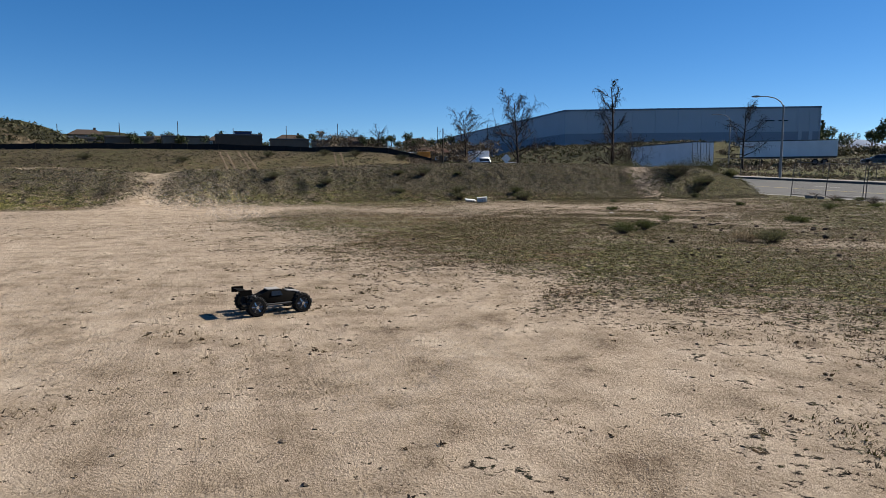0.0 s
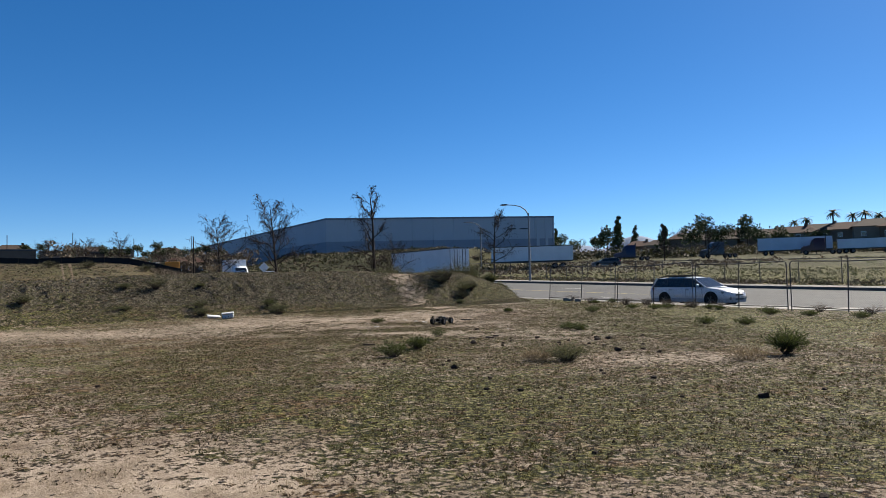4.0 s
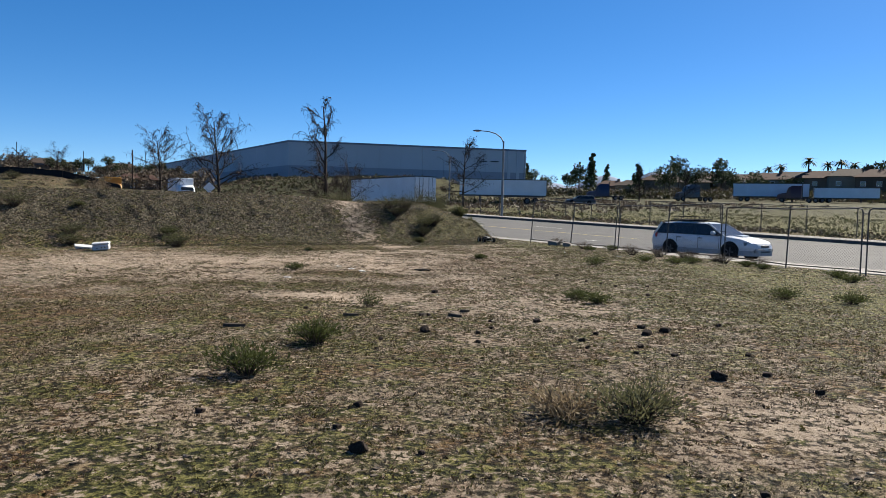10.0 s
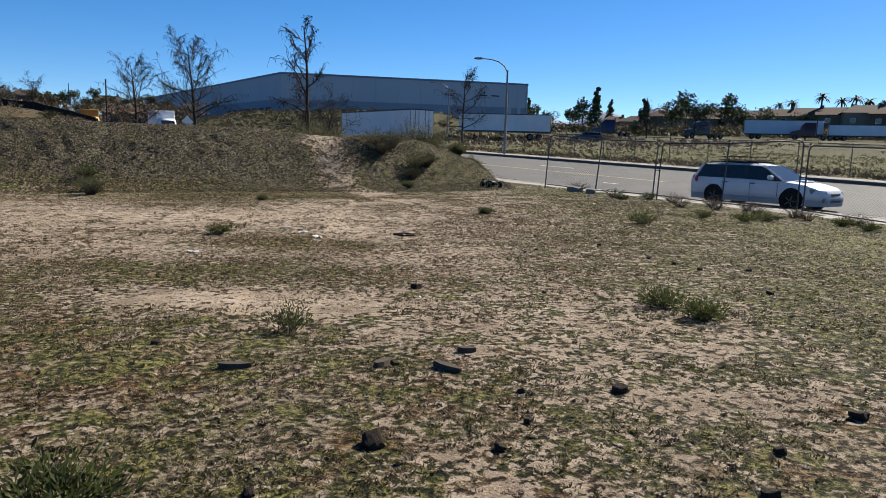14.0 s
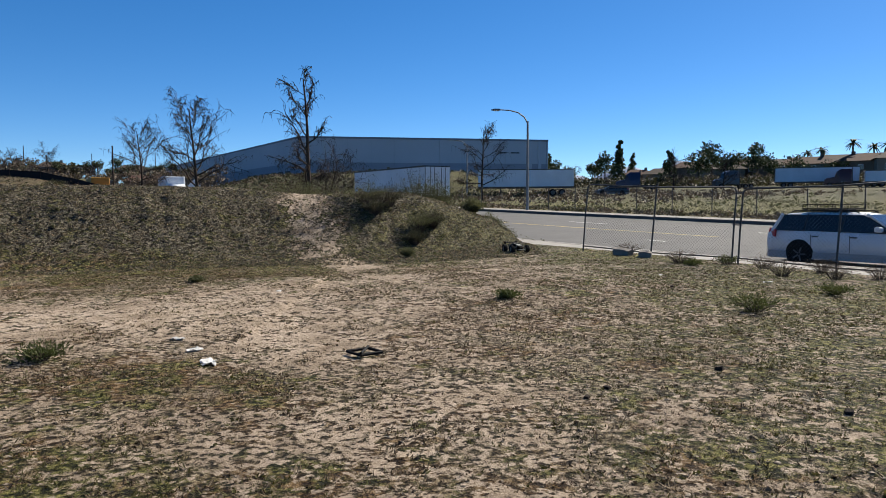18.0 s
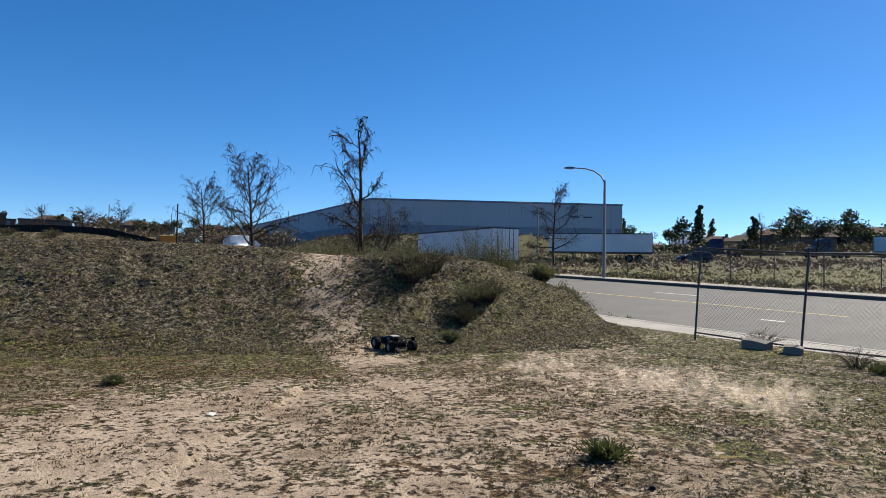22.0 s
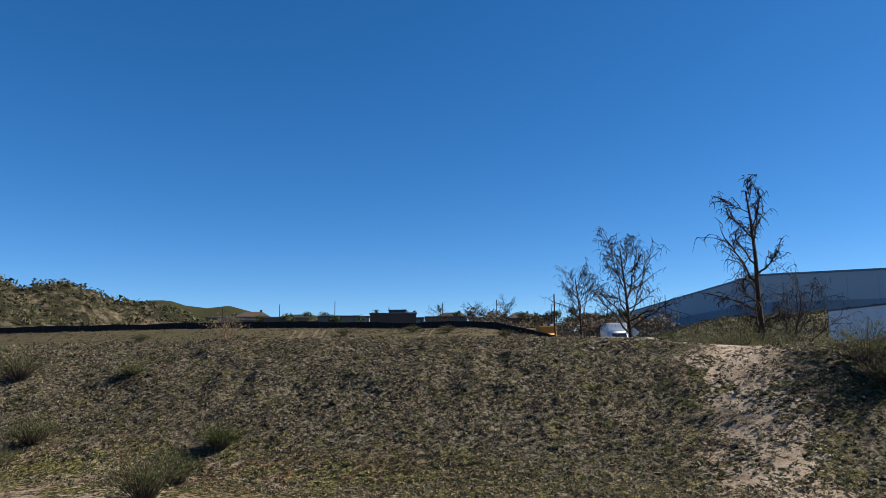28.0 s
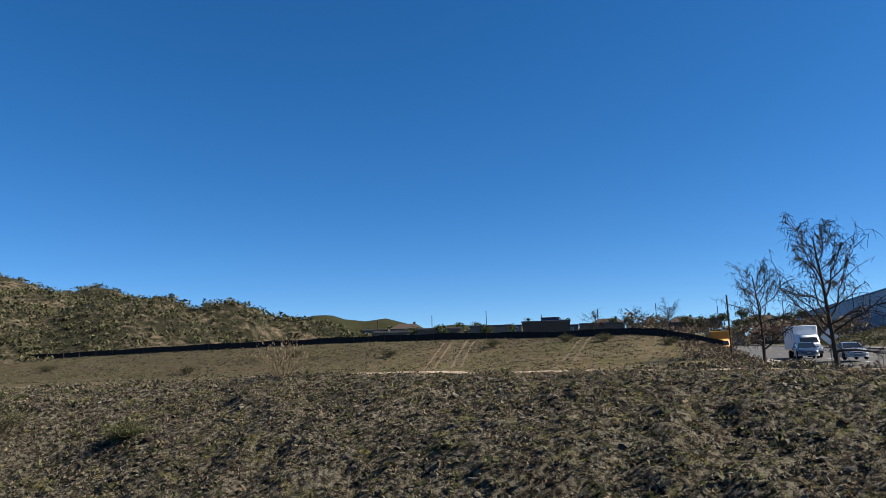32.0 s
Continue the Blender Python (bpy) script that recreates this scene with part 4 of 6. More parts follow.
def wagon(x, y, z, turn, paint, label, rack=True, k=1.0):
    ob = thing("station_wagon" if rack else "parked_car", label, "car", pose(x, y, z, 0, 0, turn))
    st = [(-2.37, 0.66, 0.45, 0.80), (-2.30, 0.78, 0.36, 0.92), (-2.05, 0.85, 0.27, 0.98), (-1.33, 0.885, 0.24, 0.98), (-0.2, 0.89, 0.22, 0.96), (0.75, 0.885, 0.22, 0.95), (1.1, 0.88, 0.23, 0.935),
          (1.7, 0.86, 0.26, 0.87), (2.1, 0.80, 0.28, 0.77), (2.28, 0.70, 0.32, 0.68), (2.36, 0.56, 0.38, 0.58)]
    part("body", Geo().loft([ring(*s) for s in st]), paint, ob, smooth=True)
    part("lower_cladding", Geo().loft([[(a, -w, 0.2), (a, w, 0.2), (a, w, 0.40), (a, -w, 0.40)] for a, w in ((-2.385, 0.60), (-2.2, 0.83), (-1.9, 0.885), (1.9, 0.865), (2.2, 0.76), (2.385, 0.5))]), CLADDING, ob)
    roof = [(-2.02, 0.60, 1.36), (-1.85, 0.63, 1.42), (-1.0, 0.645, 1.465), (-0.1, 0.64, 1.455), (0.30, 0.615, 1.40)]
    part("roof", Geo().loft([[(a, -w, h - 0.055), (a, -w * 0.9, h - 0.01), (a, -w * 0.4, h + 0.012), (a, w * 0.4, h + 0.012), (a, w * 0.9, h - 0.01), (a, w, h - 0.055)] for a, w, h in roof]), paint, ob, smooth=True)
    part("cabin_core", Geo().loft([[(-2.10, -0.70, 0.93), (1.02, -0.74, 0.93), (1.02, 0.74, 0.93), (-2.10, 0.70, 0.93)], [(-1.90, -0.57, 1.39), (0.26, -0.58, 1.39), (0.26, 0.58, 1.39), (-1.90, 0.57, 1.39)]]), DARK, ob)
    part("windscreen", Geo().add([(1.12, -0.76, 0.945), (1.12, 0.76, 0.945), (0.31, 0.60, 1.40), (0.31, -0.60, 1.40)], [(0, 1, 2, 3)]), GLASS_DARK, ob)
    part("rear_window", Geo().add([(-2.24, -0.70, 0.97), (-2.24, 0.70, 0.97), (-2.03, 0.58, 1.355), (-2.03, -0.58, 1.355)], [(3, 2, 1, 0)]), GLASS_DARK, ob)
    cuts = [(-2.14, -1.93), (-1.25, -1.22), (-0.28, -0.26), (0.98, 0.22)]
    for s in (-1, 1):
        for (a0, a1), (b0, b1) in zip(cuts[:-1], cuts[1:]):
            p = [(a0 + 0.03, s * 0.80, 0.955), (b0 - 0.03, s * 0.80, 0.955), (b1 - 0.02, s * 0.625, 1.40), (a1 + 0.02, s * 0.625, 1.40)]
            part("side_window", Geo().add(p, [(0, 1, 2, 3) if s < 0 else (3, 2, 1, 0)]), GLASS_DARK, ob)
        for (a0, a1), mat, r in ((cuts[0], paint, 0.05), (cuts[1], DARK, 0.02), (cuts[2], DARK, 0.02), ((1.08, 0.28), paint, 0.032)):
            part("pillar", Geo().tube([(a0, s * 0.795, 0.93), (a1, s * 0.615, 1.42)], r, 6), mat, ob)
        for a in (-1.32, 1.38):
            part("wheel_arch", Geo().disc((a, s * 0.80, 0.36), "y", 0.39, 0.19, 20), BLACK, ob, smooth=True)
            w = part("wheel", Geo().disc((0, 0, 0), "y", 0.20, 0.16, 18), bpy.data.materials["rim_grey"], ob, smooth=True)
            w.matrix_basis = pose(a, s * 0.81, 0.325)
            part("tyre", Geo().disc((0, 0, 0), "y", 0.325, 0.215, 24, 0.20), BLACK, w, smooth=True)
            for q in range(5):
                c, d = math.cos(q * 1.2566), math.sin(q * 1.2566)
                part("spoke", Geo().tube([(0.03 * c, s * 0.085, 0.03 * d), (0.185 * c, s * 0.095, 0.185 * d)], 0.022, 5), bpy.data.materials["rim_grey"], w)
        part("headlight", Geo().loft([[(1.92, s * 0.80, 0.60), (1.92, s * 0.80, 0.74), (2.26, s * 0.52, 0.66), (2.26, s * 0.52, 0.55)], [(1.99, s * 0.84, 0.60), (1.99, s * 0.82, 0.73), (2.335, s * 0.53, 0.655), (2.345, s * 0.53, 0.56)]]), LENS_CLEAR, ob)
        part("tail_light", Geo().loft([[(-2.0, s * 0.84, 0.78), (-2.0, s * 0.82, 0.98), (-2.28, s * 0.60, 1.02), (-2.32, s * 0.60, 0.80)], [(-2.02, s * 0.90, 0.78), (-2.02, s * 0.87, 0.98), (-2.31, s * 0.63, 1.02), (-2.36, s * 0.63, 0.80)]]), LENS_RED, ob)
        part("fog_light", Geo().disc((2.30, s * 0.60, 0.40), "x", 0.08, 0.06, 12), LENS_CLEAR, ob)
        part("door_mirror", Geo().box(0.62, min(s * 0.86, s * 1.04), 0.97, 0.78, max(s * 0.86, s * 1.04), 1.11, 0.03), paint, ob)
        for a in (-0.98, 0.0):
            part("door_handle", Geo().box(a, min(s * 0.875, s * 0.905), 0.80, a + 0.17, max(s * 0.875, s * 0.905), 0.84, 0.008), DARK, ob)
        for a in (-1.02, -0.02, 0.92):
            part("door_seam", Geo().box(a, min(s * 0.878, s * 0.8925), 0.42, a + 0.012, max(s * 0.878, s * 0.8925), 0.86), DARK, ob)
    part("grille", Geo().box(2.28, -0.30, 0.52, 2.375, 0.30, 0.62, 0.02), DARK, ob)
    part("air_intake", Geo().box(2.30, -0.36, 0.30, 2.39, 0.36, 0.40, 0.02), DARK, ob)
    part("bonnet_scoop", Geo().box(1.15, -0.28, 0.90, 1.55, 0.28, 0.97, 0.03), paint, ob)
    part("plate", Geo().box(2.372, -0.15, 0.44, 2.392, 0.15, 0.52), WHITE_PANEL, ob)
    if rack:
        for s in (-1, 1):
            part("roof_rail", Geo().tube([(-1.75, s * 0.56, 1.44), (-1.65, s * 0.56, 1.50), (-0.05, s * 0.56, 1.50), (0.06, s * 0.56, 1.45)], 0.018, 6), MATT_BLACK, ob)
        basket = part("roof_basket", Geo().box(-1.45, -0.50, 1.535, -0.25, 0.50, 1.55), MATT_BLACK, ob)
        for h in (1.57, 1.68):
            for a, b in (((-1.45, -0.5), (-0.25, -0.5)), ((-0.25, -0.5), (-0.25, 0.5)), ((-0.25, 0.5), (-1.45, 0.5)), ((-1.45, 0.5), (-1.45, -0.5))):
                part("basket_bar", Geo().tube([(*a, h), (*b, h)], 0.011, 6), MATT_BLACK, basket)
        for q in range(7):
            for s in (-1, 1):
                part("basket_upright", Geo().tube([(-1.45 + 0.2 * q, s * 0.5, 1.54), (-1.45 + 0.2 * q, s * 0.5, 1.68)], 0.009, 5), MATT_BLACK, basket)
        for a in (-1.2, -0.5):
            part("crossbar", Geo().tube([(a, -0.58, 1.515), (a, 0.58, 1.515)], 0.016, 6), MATT_BLACK, ob)
    return ob


wagon(12.55, 36.45, float(road_z(36.5)) - 0.02, -54, CAR_WHITE, "white station wagon with a black roof basket parked at the kerb").scale = (0.94, 0.94, 0.94)
wagon(-28.7, 98.9, float(road_z(98.9)) + 0.25, turn_u + 175, plain("blue_car_paint", (0.035, 0.06, 0.11), 0.3, 0.2, 0.6), "dark blue car parked on the street", False)
wagon(-24.0, 96.0, float(road_z(96.0)) + 0.15, turn_u + 180, plain("silver_car_paint", (0.34, 0.36, 0.38), 0.3, 0.4, 0.6), "silver car parked on the street", False)
wagon(25.5, 119.5, height(25.5, 119.5), 175, plain("dark_car_paint", (0.04, 0.045, 0.05), 0.3, 0.2, 0.6), "dark car parked by the field", False)
wagon(-51.5, 121.5, float(road_z(121)) + 0.4, turn_u + 180, CAR_WHITE, "white car parked behind the yellow truck", False)

TRACK_SOIL = worn("track_soil", (0.132, 0.0979, 0.066), 0.95, 0, 0.1, 1.5, 0.45, 20, 0.5)
# ---- trees without leaves ----
def grow(geo, twig, rng, p, d, length, r, level, droop, bend=0.25):
    """A tapered limb with side limbs; the last two levels go into the twig mesh."""
    n = 6 if level < 2 else 4
    pts, rad = [p.copy()], [r]
    q, way = p.copy(), d.copy()
    for k in range(n):
        way = (way + Vector((rng.uniform(-1, 1), rng.uniform(-1, 1), rng.uniform(-0.6, 0.8))) * bend * (0.5 if level == 0 else 1.0))
        if level >= 2:
            way.z -= droop * (k + 1) / n
        way.normalize()
        q = q + way * (length / n)
        pts.append(q.copy())
        rad.append(max(r * (1 - 0.8 * (k + 1) / n), 0.006))
    (geo if level < 2 else twig).tube(pts, rad, 7 if level == 0 else 5 if level == 1 else 3, cap=False)
    return pts, rad


def bare_tree(x, y, tall, spread, seed, label, lean=0.0, leader=True, low=0.24, base=None, leaves=220, limbs=16):
    """Trunk, rising scaffold limbs, forked branches and hanging twigs."""
    rng = random.Random(seed)
    z = height(x, y) - 0.1 if base is None else base
    ob = thing("bare_tree", label, "tree", pose(x, y, z))
    wood, twig, leaf = Geo(), Geo(), Geo()
    trunk, rad = grow(wood, twig, rng, Vector((0, 0, 0)), Vector((lean, 0, 1)).normalized(), tall * (0.97 if leader else 0.72), tall * 0.017 + 0.02, 0, 0, 0.13)
    scale = tall / 8
    for k in range(limbs):
        f = low + (0.96 - low) * (k + rng.random() * 0.8) / limbs
        i = min(int(f * 6), 5)
        p = trunk[i].lerp(trunk[i + 1], f * 6 - i)
        a = k * 2.4 + rng.uniform(-0.5, 0.5)
        up = rng.uniform(0.15, 0.8) if f < 0.55 else rng.uniform(0.5, 1.4)
        d = Vector((math.cos(a), math.sin(a), up)).normalized()
        ln = spread * (1.2 - 0.62 * f) * rng.uniform(0.7, 1.3)
        limb, lr = grow(wood, twig, rng, p, d, ln, 0.076 * (1.2 - f) * scale, 1, 0, 0.36)
        for j in range(9):
            g = 0.25 + 0.75 * (j + rng.random()) / 9
            i2 = min(int(g * 6), 5)
            s = limb[i2].lerp(limb[i2 + 1], g * 6 - i2)
            e = (limb[i2 + 1] - limb[i2]).normalized() + Vector((rng.uniform(-1, 1), rng.uniform(-1, 1), rng.uniform(-0.4, 0.9))) * 0.85
            sub, sr = grow(wood, twig, rng, s, e.normalized(), ln * rng.uniform(0.25, 0.58), 0.026 * scale, 2, 0.16, 0.42)
            for m in range(7):
                h = rng.randrange(1, 5)
                w = Vector((rng.uniform(-1, 1), rng.uniform(-1, 1), rng.uniform(-1.1, 0.7))).normalized()
                tip, tr = grow(wood, twig, rng, sub[h], w, min(ln, 2.6 * scale) * rng.uniform(0.10, 0.32), 0.0140 * scale, 3, 0.7, 0.4)
                if rng.random() < leaves / 1600:
                    c = tip[-1]
                    o = [Vector((rng.uniform(-1, 1), rng.uniform(-1, 1), rng.uniform(-1, 1))) * 0.055 for _ in range(3)]
                    leaf.add([tuple(c + o[0]), tuple(c + o[1]), tuple(c + o[2])], [(0, 1, 2)])
    part("trunk", wood, BARK, ob, smooth=True)
    part("crown", twig, TWIG, ob)
    if leaf.v:
        part("dead_foliage", leaf, DEAD_LEAF, ob)
    return ob


bare_tree(-5.5, 57.7, 8.6, 2.3, 11, "tall slim bare tree with drooping twigs beside the street", 0.02, True, 0.16)
bare_tree(-4.9, 57.6, 5.0, 2.3, 21, "low bushy bare tree beside a tall slim one", 0.35, False, 0.12, None, 160, 15)
bare_tree(-17.7, 75.1, 8.9, 3.5, 12, "broad bare tree with drooping twigs beside the street", 0.0, True, 0.2, limbs=22)
bare_tree(-29.6, 92.4, 8.3, 3.6, 13, "rounded bare tree beside the street", 0.02, True, 0.18, limbs=22)
bare_tree(6.3, 102.5, 8.6, 3.2, 14, "leafless street tree in front of the warehouse", 0.0, True, 0.2)
bare_tree(43.4, 59.8, 8.6, 5.2, 15, "large bare tree beyond the far fence", 0.0, False, 0.3)
bare_tree(-51.3, 126.5, 6.4, 3.0, 16, "small bare tree at the end of the bank", 0.0, False, 0.2)
for k, (x, y, h) in enumerate([(-66, 128, 5.5), (-61, 131, 6.0), (-72, 127, 4.8), (44, 150, 8.5), (52, 147, 7.5)]):
    bare_tree(x, y, h, 2.6, 30 + k, "thin bare tree among the far trees", 0.0, False, 0.15, leaves=60)


# ---- evergreen trees, palms and cypresses far off ----
def leafy(x, y, tall, wide, seed, label, shape="round", mat=None):
    rng = random.Random(seed)
    ob = thing("palm_tree" if shape == "palm" else "evergreen_tree", label, "tree", pose(x, y, height(x, y) - 0.2, 0, 0, rng.uniform(0, 360)))
    g = Geo()
    if shape == "palm":
        part("trunk", Geo().tube([(0, 0, 0), (0.1, 0, tall * 0.5), (0, 0.1, tall)], [0.28, 0.2, 0.2], 8), BARK, ob, smooth=True)
        for k in range(34):
            a, up = k * 2.399, rng.uniform(-0.5, 1.0)
            pts = [Vector((0, 0, tall)) + Vector((math.cos(a) * s, math.sin(a) * s, up * s - 0.55 * s * s / wide)) for s in (0, wide * 0.35, wide * 0.7, wide)]
            side = Vector((-math.sin(a), math.cos(a), 0)) * 0.22
            for i in range(3):
                w0, w1 = side * (1.3 - 0.3 * i), side * (1.0 - 0.32 * i)
                g.add([tuple(pts[i] - w0), tuple(pts[i] + w0), tuple(pts[i + 1] + w1), tuple(pts[i + 1] - w1)], [(0, 1, 2, 3)])
    else:
        part("trunk", Geo().tube([(0, 0, 0), (0.1, 0, tall * 0.4), (0, 0, tall * 0.8)], [0.22, 0.16, 0.06], 7), BARK, ob, smooth=True)
        lobes = []
        for k in range(9 if shape == "round" else 12):
            if shape == "round":
                lobes.append((Vector((rng.uniform(-0.6, 0.6) * wide, rng.uniform(-0.6, 0.6) * wide, tall * rng.uniform(0.45, 0.85))), wide * rng.uniform(0.35, 0.6)))
            else:
                f = k / 11
                lobes.append((Vector((rng.uniform(-0.2, 0.2) * wide, rng.uniform(-0.2, 0.2) * wide, tall * (0.12 + 0.84 * f))), wide * (1.0 - 0.85 * f) * rng.uniform(0.7, 1.0)))
        for c, r in lobes:
            for _ in range(110):
                v = Vector((rng.gauss(0, 1), rng.gauss(0, 1), rng.gauss(0, 0.85)))
                v = v.normalized() * r * rng.uniform(0.55, 1.12)
                p, s = c + v, 0.10 + 0.032 * tall * rng.uniform(0.4, 1.0)
                a, b = Vector((rng.uniform(-1, 1), rng.uniform(-1, 1), rng.uniform(-1, 1))) * s, Vector((rng.uniform(-1, 1), rng.uniform(-1, 1), rng.uniform(-1, 1))) * s
                g.add([tuple(p + a), tuple(p + b), tuple(p - a * 0.8), tuple(p - b * 0.7)], [(0, 1, 2, 3)])
    part("crown", g, mat or LEAF_TREE, ob)
    return ob


def at_bearing(deg, dist):
    """A place at a bearing to the right of the lot's long axis."""
    a = radians(deg)
    return 1.3 + dist * math.sin(a), 7.6 + dist * math.cos(a)


rng_far = random.Random(5)
RIGHT_TREES = [(8.2, 215, 7.5, "round"), (9.6, 205, 5.5, "round"), (11.2, 190, 6.5, "round"), (12.1, 180, 8.0, "round"), (13.0, 150, 9.2, "cone"), (14.2, 240, 9.5, "cone"), (16.6, 150, 8.2, "cone"), (18.6, 155, 7.6, "round"),
               (19.6, 175, 9.5, "round"), (20.8, 165, 7.0, "round"), (22.6, 175, 9.0, "round"), (23.6, 170, 7.5, "round"), (25.8, 190, 8.0, "palm"), (26.6, 185, 9.0, "palm"), (28.4, 175, 9.5, "palm"), (29.6, 178, 8.5, "palm"),
               (30.4, 172, 10.0, "palm"), (31.2, 176, 9.0, "palm"), (32.4, 170, 9.2, "round"), (33.5, 168, 8.5, "round"), (35.0, 160, 9.0, "palm"), (36.6, 165, 8.0, "round"), (38.5, 160, 9.0, "round"), (40.0, 150, 8.5, "cone"),
               (24.9, 165, 6.0, "round"), (27.4, 168, 6.0, "round")]
for k, (deg, dist, h, shape) in enumerate(RIGHT_TREES):
    x, y = at_bearing(deg, dist * 1.25)
    h *= 1.2
    leafy(x, y, h * rng_far.uniform(0.9, 1.1) * (0.95 if shape == "palm" else 1), {"round": 3.4, "cone": 2.6, "palm": 2.1}[shape], 100 + k,
          {"round": "dark rounded evergreen among the houses", "cone": "dark pointed conifer beyond the field", "palm": "feathery palm tree above the houses"}[shape], shape)
for k, (deg, dist, h) in enumerate([(7.7, 245, 13), (8.0, 248, 11)]):
    x, y = at_bearing(deg, dist)
    leafy(x, y, h, 2.2, 150 + k, "dark cypress beside the warehouse", "cone")

# ---- houses ----
STUCCO = [worn("stucco_tan", (0.155, 0.124, 0.0961), 0.9, 0, 0.1, 0.5, 0.2, 8, 0.1), worn("stucco_cream", (0.198, 0.177, 0.143), 0.9, 0, 0.1, 0.5, 0.2, 8, 0.1), worn("stucco_brown", (0.105, 0.0806, 0.062), 0.9, 0, 0.1, 0.5, 0.2, 8, 0.1)]
TILES = [worn("roof_tile_red", (0.0825, 0.0465, 0.0345), 0.9, 0, 0.1, 1, 0.3, 10, 0.3), worn("roof_tile_brown", (0.0638, 0.048, 0.039), 0.9, 0, 0.1, 1, 0.3, 10, 0.3), worn("roof_grey", (0.0975, 0.0975, 0.101), 0.9, 0, 0.1, 1, 0.3, 10, 0.3)]


def house(x, y, turn, w, d, tall, k, label, flat=False, z=None):
    ob = thing("house" if not flat else "flat_roofed_building", label, "house" if not flat else "building", pose(x, y, (height(x, y) if z is None else z) - 0.3, 0, 0, turn))
    part("wall", Geo().box(-w / 2, -d / 2, 0, w / 2, d / 2, tall), STUCCO[k % 3], ob)
    if flat:
        part("roof", Geo().box(-w / 2 - 0.2, -d / 2 - 0.2, tall, w / 2 + 0.2, d / 2 + 0.2, tall + 0.6, 0.05), TILES[2], ob)
    else:
        e, r = 0.6, tall + d * 0.22
        part("roof", Geo().add([(-w / 2 - e, -d / 2 - e, tall - 0.1), (w / 2 + e, -d / 2 - e, tall - 0.1), (w / 2 + e, d / 2 + e, tall - 0.1), (-w / 2 - e, d / 2 + e, tall - 0.1), (-w / 2 + d * 0.3, 0, r), (w / 2 - d * 0.3, 0, r)],
                               [(0, 1, 5, 4), (2, 3, 4, 5), (1, 2, 5), (3, 0, 4), (3, 2, 1, 0)]), TILES[k % 2], ob)
        part("chimney", Geo().box(w * 0.2, -0.4, tall, w * 0.2 + 0.9, 0.4, r + 0.7), STUCCO[(k + 1) % 3], ob)
    n = max(2, int(w / 3.2))
    for level in range(max(1, int(tall / 2.8))):
        for i in range(n):
            cx, cz = -w / 2 + w * (i + 0.5) / n, 1.1 + 2.8 * level
            win = part("window", Geo().box(cx - 0.6, -d / 2 - 0.06, cz, cx + 0.6, -d / 2 + 0.02, cz + 1.2, 0.02), WHITE_PANEL, ob)
            part("pane", Geo().box(cx - 0.5, -d / 2 - 0.09, cz + 0.1, cx + 0.5, -d / 2 - 0.064, cz + 1.1), GLASS_DARK, win)
    return ob


for k, (deg, dist, w, tall) in enumerate([(18.5, 195, 12, 5.2), (20.4, 188, 11, 4.6), (22.0, 190, 13, 5.6), (23.9, 186, 12, 5.2), (25.8, 178, 13, 5.4), (27.7, 180, 12, 5.8), (29.4, 172, 13, 5.8), (31.3, 168, 12, 6.2), (33.3, 164, 13, 6.0),
                                          (35.2, 160, 12, 6.2), (37.2, 158, 12, 6.0), (39.2, 156, 12, 6.0), (41.3, 154, 12, 6.0), (16.4, 205, 11, 3.6), (14.6, 215, 10, 3.4)]):
    x, y = at_bearing(deg, dist * 1.25)
    house(x, y, -deg + (k * 37 % 24 - 12), w * 1.05, 9, tall * 1.05, k, "tan stucco house with a tiled roof beyond the field")

for k, (x, y, w, tall) in enumerate([(-186, 193, 15, 3.4), (-174, 206, 14, 3.6), (-160, 219, 16, 4.2), (-146, 231, 14, 3.2), (-134, 240, 13, 3.0), (-122, 246, 12, 2.8), (-200, 183, 12, 3.2)]):
    a = math.degrees(math.atan2(y - 28, x)) + 90
    house(x, y, a - 180 + 180, w, 10, tall, k, "low tan flat-roofed building beyond the graded bank", True, z=11.3 - 0.02 * abs(x + 160))
blue_house = thing("blue_roofed_building", "low building with a dark blue upper storey beyond the bank", "building", pose(-159, 220.5, 14.6, 0, 0, -54))
part("upper_wall", Geo().box(-4.4, -3, 0, 4.4, 3, 2.1, 0.05), worn("navy_wall", (0.03, 0.05, 0.12), 0.7), blue_house)
part("roof", Geo().box(-4.6, -3.2, 2.1, 4.6, 3.2, 2.35, 0.03), TILES[2], blue_house)
for k in range(46):
    deg, dist = -52 + k * 0.72 + rng_far.uniform(-0.4, 0.4), rng_far.uniform(255, 330)
    x, y = at_bearing(deg, dist)
    shape = "cone" if k % 5 == 0 else "palm" if k % 15 == 3 else "round"
    ob = leafy(x, y, rng_far.uniform(2.6, 4.6) if shape != "palm" else 5.5, 2.2, 200 + k, "dark tree on the far slope behind the town", shape)
    ob.location.z = 8.6 + 0.012 * dist + rng_far.uniform(-1, 1)
for k in range(12):
    deg, dist = -50 + k * 2.4 + rng_far.uniform(-0.7, 0.7), rng_far.uniform(290, 330)
    x, y = at_bearing(deg, dist)
    ob = house(x, y, -deg, rng_far.uniform(9, 15), 9, 2.8, k, "small pale house on the far slope", k % 2 == 0, z=13.6)
for k in range(9):
    x, y = at_bearing(-50 + 4.1 * k, 270)
    ob = thing("light_pole", "thin pole above the far town", "pole", pose(x, y, 11.5))
    part("shaft", Geo().tube([(0, 0, 0), (0, 0, 7 + k % 3)], 0.12, 6), BARK, ob)

# ---- hills ----

